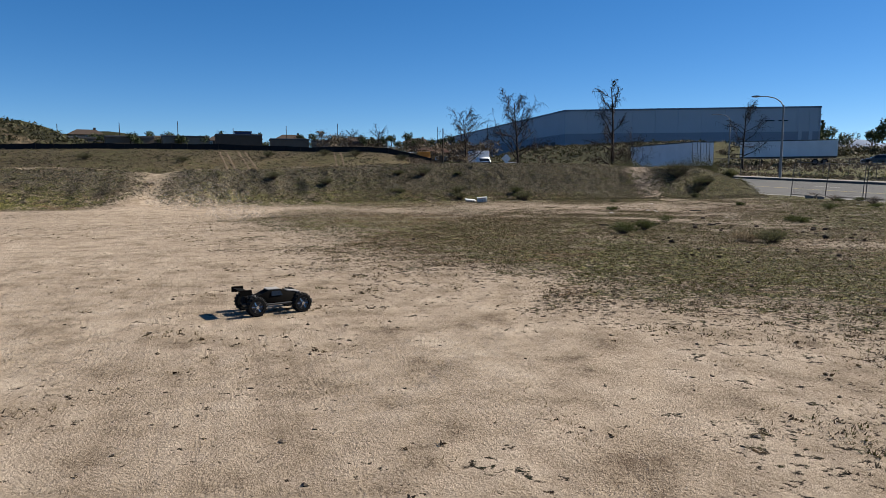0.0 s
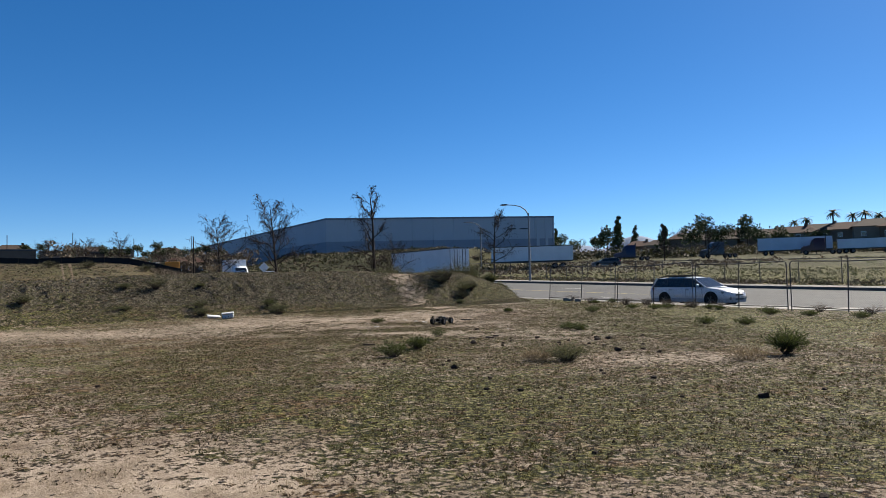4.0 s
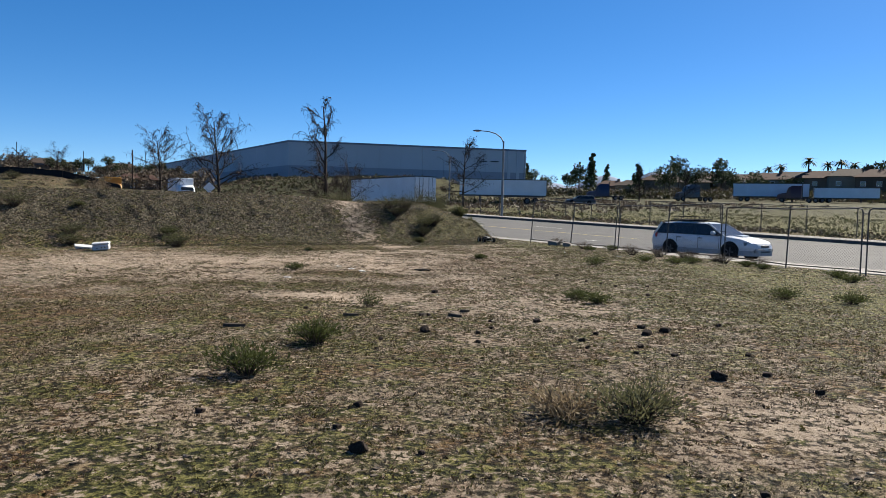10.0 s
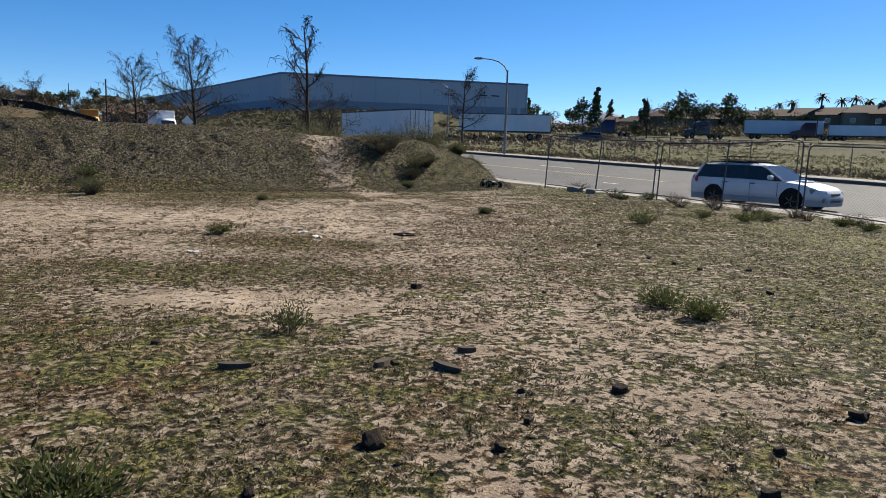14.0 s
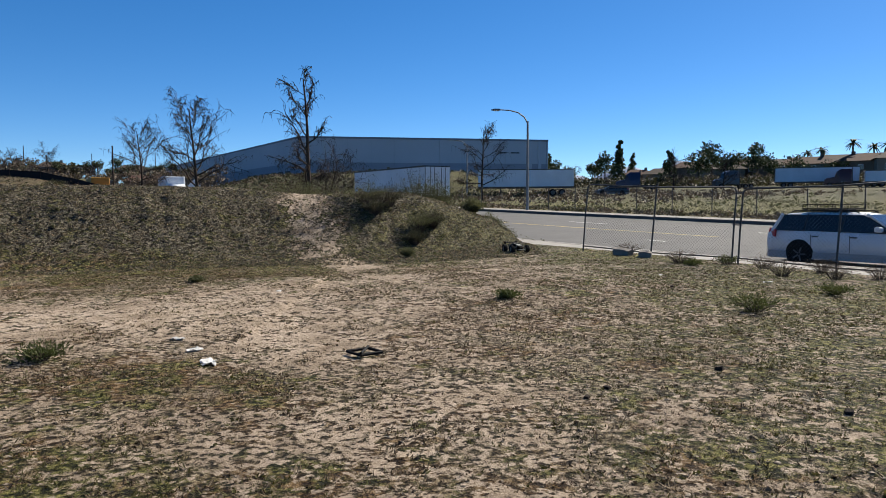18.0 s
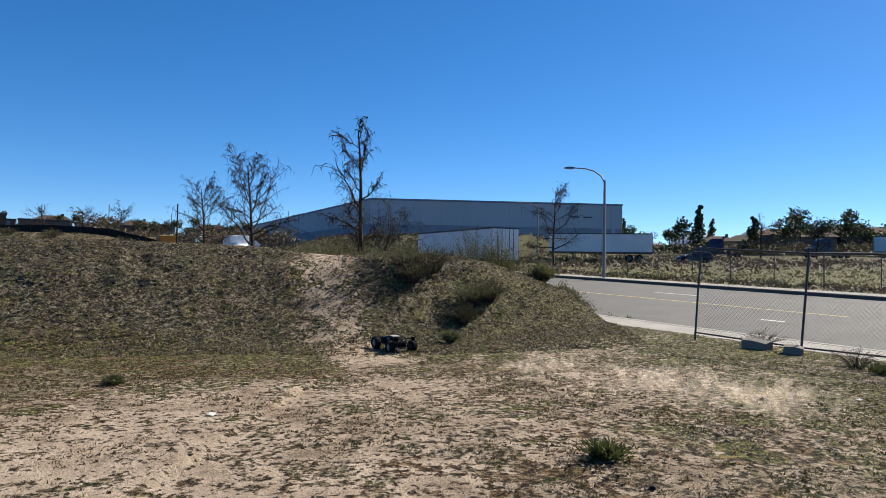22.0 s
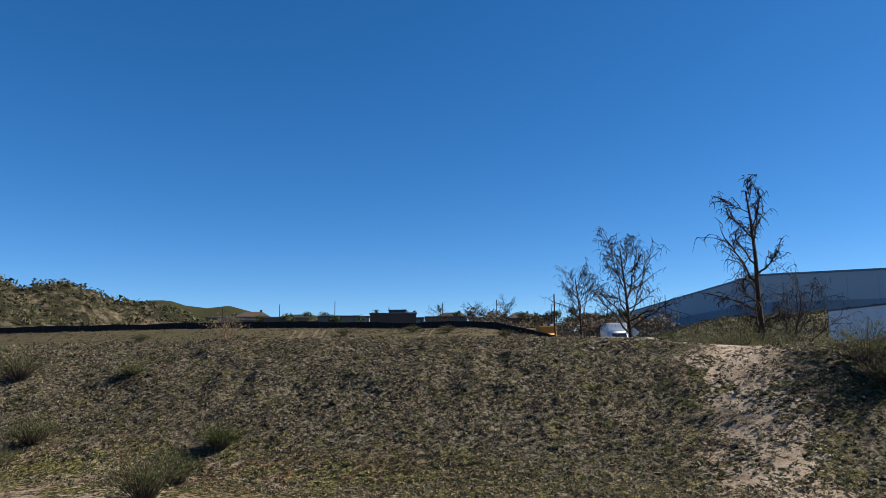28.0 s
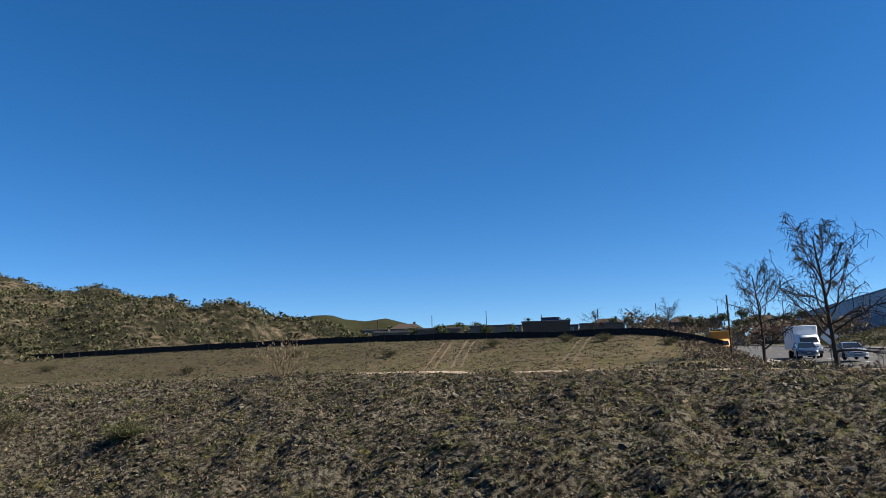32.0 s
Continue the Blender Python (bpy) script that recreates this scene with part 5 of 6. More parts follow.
def hill_material(name, soil, scrub, cut):
    m, t, b = shader(name, 0.95, 0, 0.1)
    co = t.nodes.new("ShaderNodeTexCoord").outputs["Object"]
    big, small = tex_noise(t, 0.07, 6, 0.65, co), tex_noise(t, 0.5, 5, 0.7, co)
    mask = ramp(t, maths(t, "ADD", maths(t, "MULTIPLY", big, 0.5), maths(t, "MULTIPLY", small, 0.5)), [(cut - 0.06, (0, 0, 0)), (cut + 0.06, (1, 1, 1))])
    c = mixc(t, mask, scrub, mixc(t, small, tuple(v * 0.6 for v in soil), soil))
    t.links.new(c, b.inputs["Base Color"])
    bump(t, b, small, 0.8, 1.0)
    return m


HILL_NEAR = hill_material("scrub_hill", (0.145, 0.112, 0.076), (0.0170, 0.0165, 0.0085), 0.56)
HILL_FAR = hill_material("green_hill", (0.0315, 0.0315, 0.0134), (0.0147, 0.0168, 0.00756), 0.45)
# pale blue stands for distance haze, painted into the mountain's base colour
MOUNT_HAZED = hill_material("mountain", (0.27, 0.31, 0.38), (0.20, 0.245, 0.32), 0.5)


def hill(name, x0, x1, y0, y1, step, tops, material, label, rough):
    gx_, gy_ = np.meshgrid(np.arange(x0, x1, step), np.arange(y0, y1, step))
    z = np.zeros_like(gx_)
    for cx, cy, h, rx, ry, turn in tops:
        c, s = math.cos(radians(turn)), math.sin(radians(turn))
        u, v = ((gx_ - cx) * c + (gy_ - cy) * s) / rx, (-(gx_ - cx) * s + (gy_ - cy) * c) / ry
        z = np.maximum(z, h * np.exp(-(u * u + v * v)))
    z = z - 2.0 + rough * bumps(gx_, gy_, step * 14, 3, 5) * np.clip(z / 8, 0, 1)
    ob = new(name, mesh_grid(name, gx_, gy_, z, material))
    return tagged(ob, label, "hill", kind="structure"), gx_, gy_, z


h1, hx, hy, hz = hill("hill_near", -330, -70, -60, 230, 2.6,
                      [(-160, 88, 20.5, 16, 24, 60), (-164, 78, 19.5, 40, 30, 0), (-190, 70, 24, 45, 40, 0), (-172, 45, 19.0, 45, 40, 0), (-176, 60, 19.5, 40, 40, 0), (-153, 100, 19.0, 22, 22, 60), (-148, 112, 15.5, 26, 21, 60), (-141, 125, 11.0, 27, 16, 60), (-230, 120, 16, 60, 50, 0), (-185, 20, 20, 50, 45, 0)],
                      HILL_NEAR, "dry scrub-covered hillside", 1.6)
h2, hx2, hy2, hz2 = hill("hill_left", -480, -210, -80, 260, 5.0, [(-298, 75, 40, 60, 50, 0), (-290, 110, 36.0, 60, 32, 0), (-320, 40, 38, 60, 60, 0)], HILL_NEAR, "higher scrub-covered hillside", 2.5)
hill("hill_far", -900, -420, 250, 700, 14.0, [(-590, 400, 55, 70, 80, 35), (-555, 445, 50, 70, 60, 35), (-660, 330, 62, 90, 80, 0), (-515, 505, 43, 90, 60, 35)], HILL_FAR, "distant smooth green hill", 2.0)
hill("mountain_far", 300, 1700, 3100, 3900, 30.0, [(560, 3430, 150, 260, 200, 0), (850, 3390, 172, 240, 200, 0), (1090, 3330, 190, 210, 200, 0), (1360, 3260, 160, 280, 200, 0)], MOUNT_HAZED, "far mountain ridge with haze blue put into its colour", 30)


def clumps(name, places, sizes, material, label, leaves=22, seed=1, flat=0.75, fine=0.3):
    """Many small scrub clumps in one mesh."""
    r = np.random.RandomState(seed)
    P = np.repeat(np.asarray(places, float), leaves, 0)
    S = np.repeat(np.asarray(sizes, float), leaves)[:, None]
    v = r.normal(size=P.shape)
    v /= np.linalg.norm(v, axis=1, keepdims=True)
    v[:, 2] = np.abs(v[:, 2]) * flat
    c = P + v * S * r.uniform(0.45, 1.05, (len(P), 1))
    a, b = r.uniform(-1, 1, P.shape) * S * fine, r.uniform(-1, 1, P.shape) * S * fine
    return tri_stuff(name, np.stack([c + a, c + b, c - a - 0.5 * b], 1).reshape(-1, 3), material, label)


def tri_stuff(name, verts, material, label, category="plants"):
    me = bpy.data.meshes.new(name)
    n = len(verts)
    me.vertices.add(n)
    me.vertices.foreach_set("co", np.asarray(verts, np.float32).ravel())
    me.loops.add(n)
    me.loops.foreach_set("vertex_index", np.arange(n, dtype=np.int32))
    me.polygons.add(n // 3)
    me.polygons.foreach_set("loop_start", np.arange(0, n, 3, dtype=np.int32))
    me.polygons.foreach_set("loop_total", np.full(n // 3, 3, dtype=np.int32))
    me.update(calc_edges=True)
    me.materials.append(material)
    return tagged(new(name, me), label, category, kind="stuff")


r_ = np.random.RandomState(8)
k_ = r_.randint(0, hx.size, 46000)
k_ = k_[(hz.ravel()[k_] > 4.0)]
clumps("hill_scrub", np.stack([hx.ravel()[k_] + r_.uniform(-1.3, 1.3, len(k_)), hy.ravel()[k_] + r_.uniform(-1.3, 1.3, len(k_)), hz.ravel()[k_]], 1), 0.45 + 1.15 * r_.uniform(0, 1, len(k_)) ** 2, LEAF_SCRUB, "dark olive scrub dotted over the hillside", 12, 2, 0.95)
k_ = r_.randint(0, hx2.size, 15000)
k_ = k_[(hz2.ravel()[k_] > 6.0)]
clumps("hill_scrub", np.stack([hx2.ravel()[k_] + r_.uniform(-2.5, 2.5, len(k_)), hy2.ravel()[k_] + r_.uniform(-2.5, 2.5, len(k_)), hz2.ravel()[k_]], 1), 0.6 + 1.6 * r_.uniform(0, 1, len(k_)) ** 2, LEAF_SCRUB, "dark olive scrub dotted over the hillside", 10, 3)
up_ = thing("utility_pole", "slim utility pole on the hill ridge", "pole", pose(-277.7, 109.3, 27.5))
part("shaft", Geo().tube([(0, 0, 0), (0, 0, 8.0)], [0.16, 0.12], 6), BARK, up_)
part("crossarm", Geo().box(-1.1, -0.08, 7.1, 1.1, 0.08, 7.3), BARK, up_)


# brush on the slope below the warehouse, along the far fence and over the field
def brush(name, n_range, s_range, count, size, material, label, seed, leaves=14, fine=0.3):
    r = np.random.RandomState(seed)
    n, s = r.uniform(*n_range, count), r.uniform(*s_range, count)
    x, y = NX * n + UX * s, NY * n + UY * s
    keep = bumps(x, y, 12.0, seed % 7, 3) + r.uniform(-0.5, 0.5, count) > -0.1
    x, y = x[keep], y[keep]
    clumps(name, np.stack([x, y, land(x, y)], 1), r.uniform(0.5, 1.4, len(x)) * size, material, label, leaves, seed, 0.75, fine)


brush("field_scrub", (48.6, 52.5), (-45, 90), 1100, 0.34, DRY_SCRUB, "dry brown brush along the far fence", 41)
brush("field_scrub", (48.6, 53.0), (-45, 90), 1000, 0.30, LEAF_SCRUB, "dark weeds along the far fence", 42)
brush("slope_scrub", (50, 95), (90, 215), 4200, 0.7, LEAF_SCRUB, "dark scrub on the slope below the warehouse", 43)
brush("slope_scrub", (55, 120), (60, 200), 2600, 0.6, DRY_SCRUB, "dry scrub on the slope below the warehouse", 44)
brush("field_grass", (52, 130), (-40, 70), 2500, 0.25, LEAF_GREEN, "green grass tufts over the far field", 45)
brush("field_grass", (49, 78), (-45, 60), 5200, 0.22, LEAF_OLIVE, "olive grass tufts over the near part of the far field", 49, 8)
brush("field_grass", (49, 78), (-45, 60), 2600, 0.22, LEAF_SCRUB, "dark grass tufts over the near part of the far field", 50, 8)
brush("verge_scrub", (15.5, 26.5), (43, 80), 420, 0.75, LEAF_SCRUB, "dark brush along the near side of the street", 46, 60, 0.13)
brush("verge_scrub", (15.5, 26.5), (43, 80), 520, 0.75, DRY_SCRUB, "dry reddish brush along the near side of the street", 47, 60, 0.12)
brush("verge_scrub", (20, 26.5), (80, 112), 500, 0.6, DRY_SCRUB, "dry reddish brush along the near side of the street", 48, 30, 0.15)


# wheel marks that run straight down the graded bank
for k, (ax, ay, bx, by) in enumerate(MARKS):
    f_ = np.linspace(0, 1, 40)[:, None]
    w_ = np.linspace(-1, 1, 5)[None, :] * (0.15 + 0.03 * np.sin(9 * f_))
    ux, uy = (bx - ax), (by - ay)
    ln = math.hypot(ux, uy)
    X_, Y_ = ax + ux * f_ - uy / ln * w_, ay + uy * f_ + ux / ln * w_
    tagged(new("dirt_track", mesh_grid("dirt_track", X_, Y_, land(X_, Y_) + 0.03 - 0.03 * np.abs(np.linspace(-1, 1, 5)) ** 2, TRACK_SOIL)), "bare wheel mark down the graded bank", "track", kind="structure")


# thin belt of shrubs and bare saplings between the field and the houses
r_ = np.random.RandomState(77)
a_, d_ = np.radians(r_.uniform(7.5, 46, 900)), r_.uniform(176, 205, 900)
x_, y_ = 1.3 + d_ * np.sin(a_), 7.6 + d_ * np.cos(a_)
clumps("shrub_belt", np.stack([x_, y_, land(x_, y_) + r_.uniform(0, 1.6, 900)], 1), r_.uniform(0.7, 1.9, 900), LEAF_SCRUB, "dark shrubs between the field and the houses", 16, 78, 0.9, 0.26)
clumps("shrub_belt", np.stack([x_ + 3, y_ + 2, land(x_, y_) + r_.uniform(0, 2.2, 900)], 1), r_.uniform(0.6, 1.7, 900), DRY_SCRUB, "brown bare shrubs between the field and the houses", 14, 79, 0.9, 0.2)

# trees and low roofs that close the far end of the street
for k in range(13):
    deg = -29.5 + 0.95 * k
    x, y = at_bearing(deg, 262 + 9 * (k % 3))
    leafy(x, y, 6.5 + 1.1 * (k * 5 % 4), 3.4, 400 + k, "dark tree at the far end of the street", "cone" if k % 6 == 4 else "round", LEAF_SCRUB if k % 2 else None)
for k, deg in enumerate((-28.5, -25.2, -21.8, -18.6)):
    x, y = at_bearing(deg, 250)
    house(x, y, -deg, 13, 9, 3.8, k, "low tan house at the far end of the street", k % 2 == 1)
r_ = np.random.RandomState(91)
a_, d_ = np.radians(r_.uniform(-31, -16.5, 420)), r_.uniform(225, 262, 420)
x_, y_ = 1.3 + d_ * np.sin(a_), 7.6 + d_ * np.cos(a_)
clumps("street_end_brush", np.stack([x_, y_, land(x_, y_) + r_.uniform(0, 5.5, 420)], 1), r_.uniform(1.0, 2.6, 420), DRY_SCRUB, "grey-brown bare brush at the far end of the street", 18, 92, 0.9, 0.2)

# ---- shrubs and herbs on the lot ----
def shrub(x, y, r, tall, leaf, label, seed, count=260, name="shrub", size=0.05, spiky=1.0, z=None, dry=0.0, group=""):
    rng = random.Random(seed)
    ob = thing(name, label, "shrub" if name == "shrub" else "plant", pose(x, y, (height(x, y) if z is None else z) - 0.02), group)
    stems, leaves = Geo(), Geo()
    count, size = int(count * 1.6), size * 0.72
    n = max(12, int(count / 18))
    for k in range(n):
        a = k * 2.399 + rng.uniform(-0.4, 0.4)
        f = math.sqrt((k + 0.5) / n)
        tip = Vector((math.cos(a) * r * f * rng.uniform(0.7, 1.15), math.sin(a) * r * f * rng.uniform(0.7, 1.15), tall * (1.08 - 0.5 * f) * rng.uniform(0.7, 1.15)))
        mid = tip * 0.5 + Vector((0, 0, tall * 0.14))
        root = Vector((tip.x * 0.15, tip.y * 0.15, 0))
        stems.tube([root, mid, tip], [0.003 + tall * 0.004, 0.003, 0.0015], 3, cap=False)
        for j in range(max(3, int(count / n))):
            g = rng.uniform(0.25, 1.05)
            p = (root.lerp(mid, g * 2) if g < 0.5 else mid.lerp(tip, g * 2 - 1)) + Vector((rng.uniform(-1, 1), rng.uniform(-1, 1), rng.uniform(-0.6, 0.8))) * size * 1.9
            d = ((tip - root).normalized() * spiky + Vector((rng.uniform(-1, 1), rng.uniform(-1, 1), rng.uniform(-0.3, 0.9)))).normalized() * size * rng.uniform(0.9, 2.3)
            s = d.cross(Vector((rng.uniform(-1, 1), rng.uniform(-1, 1), 0.3))).normalized() * size * 0.22
            leaves.add([tuple(p), tuple(p + d * 0.5 + s), tuple(p + d), tuple(p + d * 0.5 - s)], [(0, 1, 2, 3)])
    part("woody_base", stems, TWIG if not dry else LEAF_DRY, ob)
    part("foliage", leaves, leaf, ob)
    return ob


HERB = "low leafy green weed on the dirt lot"
shrub(0.30, 16.55, 0.33, 0.25, LEAF_GREEN, "bushy green weed on the dirt lot", 1, 700, size=0.042, group="lot weeds")
shrub(-0.05, 15.05, 0.36, 0.26, LEAF_GREEN, "bushy green weed on the dirt lot", 2, 650, size=0.042, group="lot weeds")
shrub(0.64, 19.45, 0.24, 0.20, LEAF_GREEN, HERB, 3, 260, size=0.035, group="lot weeds")
shrub(2.9, 13.85, 0.42, 0.27, LEAF_SAGE, "grey-green bush among dark clods", 4, 900, size=0.04, group="lot weeds")
shrub(2.45, 13.95, 0.36, 0.18, LEAF_DRY, "dry brown brush beside a green bush", 5, 420, size=0.05, dry=1, group="lot weeds")
shrub(6.5, 14.0, 0.36, 0.40, LEAF_GREEN, "tall bushy green weed on the lot", 6, 1000, size=0.05, group="lot weeds")
shrub(8.3, 13.9, 0.55, 0.34, LEAF_DRY, "rusty dry brush on the lot", 7, 420, size=0.05, dry=1, group="lot weeds")
shrub(7.9, 11.4, 0.9, 0.16, LEAF_DRY, "low rusty mat of dry brush", 8, 520, size=0.05, dry=1, group="lot weeds")
shrub(5.6, 13.4, 0.5, 0.2, LEAF_DRY, "low rusty mat of dry brush", 9, 320, size=0.05, dry=1, group="lot weeds")
HERBS = [(3.92, 20.45, 0.28), (4.12, 19.95, 0.26), (7.65, 21.1, 0.34), (11.1, 25.4, 0.3), (5.85, 27.35, 0.34), (7.6, 28.8, 0.26), (8.3, 28.35, 0.32), (8.82, 28.5, 0.32), (-1.5, 25.0, 0.26), (10.7, 24.2, 0.32),
         (10.2, 28.1, 0.3), (8.4, 20.4, 0.3), (2.93, 28.3, 0.17), (7.85, 33.3, 0.3), (10.3, 27.4, 0.26), (11.4, 23.2, 0.28), (12.2, 22.0, 0.3), (7.0, 32.9, 0.22)]
for k, (x, y, r) in enumerate(HERBS):
    shrub(x, y, r, r * 0.58, LEAF_GREEN, HERB, 20 + k, 420, size=0.04, group="lot weeds")
for k, (x, y) in enumerate([(8.9, 31.6), (9.4, 30.7), (8.2, 32.4), (9.9, 29.4), (6.4, 35.6), (12.6, 25.0), (13.3, 23.4), (9.3, 29.9), (9.9, 28.9), (8.6, 30.6), (7.9, 31.0), (10.6, 28.3), (6.9, 33.4)]):
    shrub(x, y, 0.45, 0.3, DRY_SCRUB, "bare grey-brown brush against the fence", 50 + k, 520, size=0.022, spiky=0.7, group="fence brush")

# on the mound
MB = "low grey-green bush on the mound face"
for k, (x, y, r, h) in enumerate([(-6.2, 30.95, 0.55, 0.5), (-7.0, 32.5, 0.4, 0.34), (-6.6, 31.6, 0.4, 0.4), (-9.6, 31.3, 0.5, 0.4), (-9.25, 30.6, 0.5, 0.4), (-11.7, 32.0, 0.6, 0.5), (-12.8, 31.5, 0.35, 0.26), (-10.2, 33.1, 0.25, 0.16), (-12.0, 29.8, 0.4, 0.2),
                                  (1.2, 35.0, 0.22, 0.24), (-2.1, 30.6, 0.11, 0.09), (-17.5, 27.5, 0.5, 0.4), (-15.2, 28.4, 0.5, 0.35)]):
    shrub(x, y, r, h, LEAF_GREEN if k in (1, 2) else LEAF_OLIVE, "bright green weed on the mound face" if k in (1, 2) else MB, 70 + k, 1300, size=0.030, spiky=0.9, group="mound bushes")
shrub(-10.35, 35.1, 0.55, 0.55, LEAF_DRY, "dry bare brush on the mound crest", 90, 200, size=0.05, dry=1)
BIGB = "dense olive bush with upright twigs on the mound"
for k, (x, y, r, h) in enumerate([(0.0, 37.55, 0.75, 0.62), (0.55, 37.75, 0.6, 0.6), (0.25, 37.1, 0.5, 0.42), (1.4, 37.15, 0.5, 0.55), (1.75, 37.55, 0.45, 0.5), (1.3, 36.55, 0.4, 0.42)]):
    shrub(x, y, r, h, LEAF_SCRUB if k % 3 else LEAF_OLIVE, BIGB, 100 + k, 1100, size=0.036, spiky=2.2, group="mound bushes")
for k, (x, y, r, h) in enumerate([(-2.4, 40.8, 0.9, 1.0), (-1.5, 41.0, 0.9, 1.1), (-0.6, 41.2, 0.8, 1.1), (-3.3, 41.4, 0.8, 0.9), (0.4, 41.7, 0.8, 1.3), (1.1, 41.8, 0.9, 1.75), (1.8, 41.9, 0.8, 1.5), (-0.2, 41.6, 0.6, 1.0), (2.9, 40.9, 0.42, 0.55), (3.45, 41.5, 0.45, 0.6), (4.1, 42.4, 0.42, 0.55), (4.9, 43.4, 0.4, 0.5), (5.5, 43.9, 0.3, 0.4),
                                  (4.1, 46.4, 0.8, 1.0), (-4.5, 43.5, 0.8, 1.2)]):
    shrub(x, y, r, h, LEAF_SAGE if k < 4 else LEAF_OLIVE, "tall sage-green brush behind the mound" if k < 4 else "olive brush at the low end of the mound", 120 + k, 2600, size=0.05, spiky=1.6, group="brush behind the mound")
for k, (x, y) in enumerate([(-81.4, 76.3), (-84.8, 64), (-68.7, 81.4), (-53.4, 95.2), (-48.2, 95.4), (-106.8, 54), (-41.4, 97.2), (-60, 90)]):
    shrub(x, y, 1.3, 0.9, LEAF_SCRUB, "dark bush on the graded bank", 150 + k, 800, size=0.13, group="bank bushes")


# ---- weeds, litter and pebbles in one sheet each ----
def blades(name, x, y, tall, k, width, lean, material, label, seed, spread=0.05, category="grass"):
    r = np.random.RandomState(seed)
    z = land(x, y)
    P = np.repeat(np.stack([x, y, z - 0.004], 1), k, 0)
    T = np.repeat(tall, k) * r.uniform(0.5, 1.2, len(P))
    a = r.uniform(0, 2 * np.pi, len(P))
    out = np.sqrt(r.uniform(0, 1, len(P))) * np.repeat(r.uniform(0.5, 1.5, len(x)) * spread, k)
    foot = P + np.stack([np.cos(a), np.sin(a), 0 * a], 1) * out[:, None]
    a = a + r.uniform(-1.2, 1.2, len(P))
    ln = r.uniform(0.3, lean, len(P)) * T
    tip = foot + np.stack([np.cos(a) * ln, np.sin(a) * ln, T], 1)
    side = np.stack([-np.sin(a), np.cos(a), 0 * a], 1) * (width * r.uniform(0.6, 1.4, len(P)))[:, None]
    return tri_stuff(name, np.stack([foot - side, foot + side, tip], 1).reshape(-1, 3), material, label, category)


def sow(count, box_, seed, want):
    """Random places in a box, kept with the chance that want(weed, green) gives."""
    r = np.random.RandomState(seed)
    x, y = r.uniform(box_[0], box_[1], count), r.uniform(box_[2], box_[3], count)
    w, g = cover_at(x, y)
    w = w + 0.7 * bumps(x, y, 0.5, 1, 2)
    n = NX * x + NY * y
    keep = (r.uniform(0, 1, count) < want(w, g)) & (n < 26.4)
    return x[keep], y[keep]


LOT = (-13.0, 13.0, 0.5, 42.0)
DEAD = foliage("dead_weed", (0.018, 0.013, 0.008), (0.15, 0.105, 0.060), 0.15)
near_ = (-5.0, 8.0, 1.5, 34.0)
for k, (box_, n_) in enumerate(((LOT, 30000), (near_, 38000))):
    x_, y_ = sow(n_, box_, 1 + 10 * k, lambda w, g: np.clip(w * 1.2 - 0.4, 0, 1) * np.clip(g * 1.6, 0.1, 1))
    blades("green_weeds", x_, y_, np.full(len(x_), 0.024), 9, 0.0060, 2.4, WEED_OLIVE, "short green weeds scattered over the lot", 3 + k)
    x_, y_ = sow(n_, box_, 2 + 10 * k, lambda w, g: np.clip(w * 1.2 - 0.4, 0, 1) * np.clip(1.2 - g, 0.15, 1))
    blades("dead_weeds", x_, y_, np.full(len(x_), 0.024), 9, 0.0070, 2.6, DEAD, "dark dead weeds scattered over the lot", 5 + k)
    x_, y_ = sow(n_, box_, 4 + 10 * k, lambda w, g: np.clip(w + 0.1, 0, 1) * np.clip(1.1 - g, 0.15, 1))
    blades("dry_straw", x_, y_, np.full(len(x_), 0.022), 7, 0.0035, 4.0, LEAF_DRY, "pale dry straw scattered over the lot", 7 + k)


def tufts(name, count, box_, seed, want, low, high, material, label):
    """Low knots of stubble and rosette weeds that throw small shadows."""
    x, y = sow(count, box_, seed, want)
    r = np.random.RandomState(seed + 500)
    size = low + (high - low) * r.uniform(0, 1, len(x)) ** 2
    clumps(name, np.stack([x, y, land(x, y) - 0.004], 1), size, material, label, 8, seed, 0.6, 0.55)


for k, (box_, n_) in enumerate((((-11.0, 12.0, 0.5, 38.0), 26000), ((-4.0, 7.5, 1.0, 32.0), 34000))):
    tufts("stubble", n_, box_, 300 + k, lambda w, g: np.clip(w * 1.3 - 0.05, 0.015, 1) * 0.6, 0.010, 0.032, DEAD, "dark dry stubble knots over the lot")
    tufts("rosette_weeds", n_, box_, 310 + k, lambda w, g: np.clip(w * 1.3 - 0.2, 0, 1) * np.clip(g * 1.5 - 0.25, 0, 1) * 0.6, 0.010, 0.034, WEED_OLIVE, "flat green rosette weeds over the lot")


def mound_mat(count, box_, seed, material, name, label, low, high):
    """Matted weeds over the face of the mound."""
    r = np.random.RandomState(seed)
    x, y = r.uniform(box_[0], box_[1], count), r.uniform(box_[2], box_[3], count)
    d = along(CREST, x, y)[0]
    w, g = cover_at(x, y)
    keep = (d > -0.2) & (d < 5.0) & (r.uniform(0, 1, count) < np.clip(w * 1.3 + 0.6 * bumps(x, y, 0.6, 2, 2), 0, 1))
    x, y = x[keep], y[keep]
    size = low + (high - low) * r.uniform(0, 1, len(x)) ** 2
    clumps(name, np.stack([x, y, land(x, y)], 1), size, material, label, 7, seed, 0.6, 0.45)


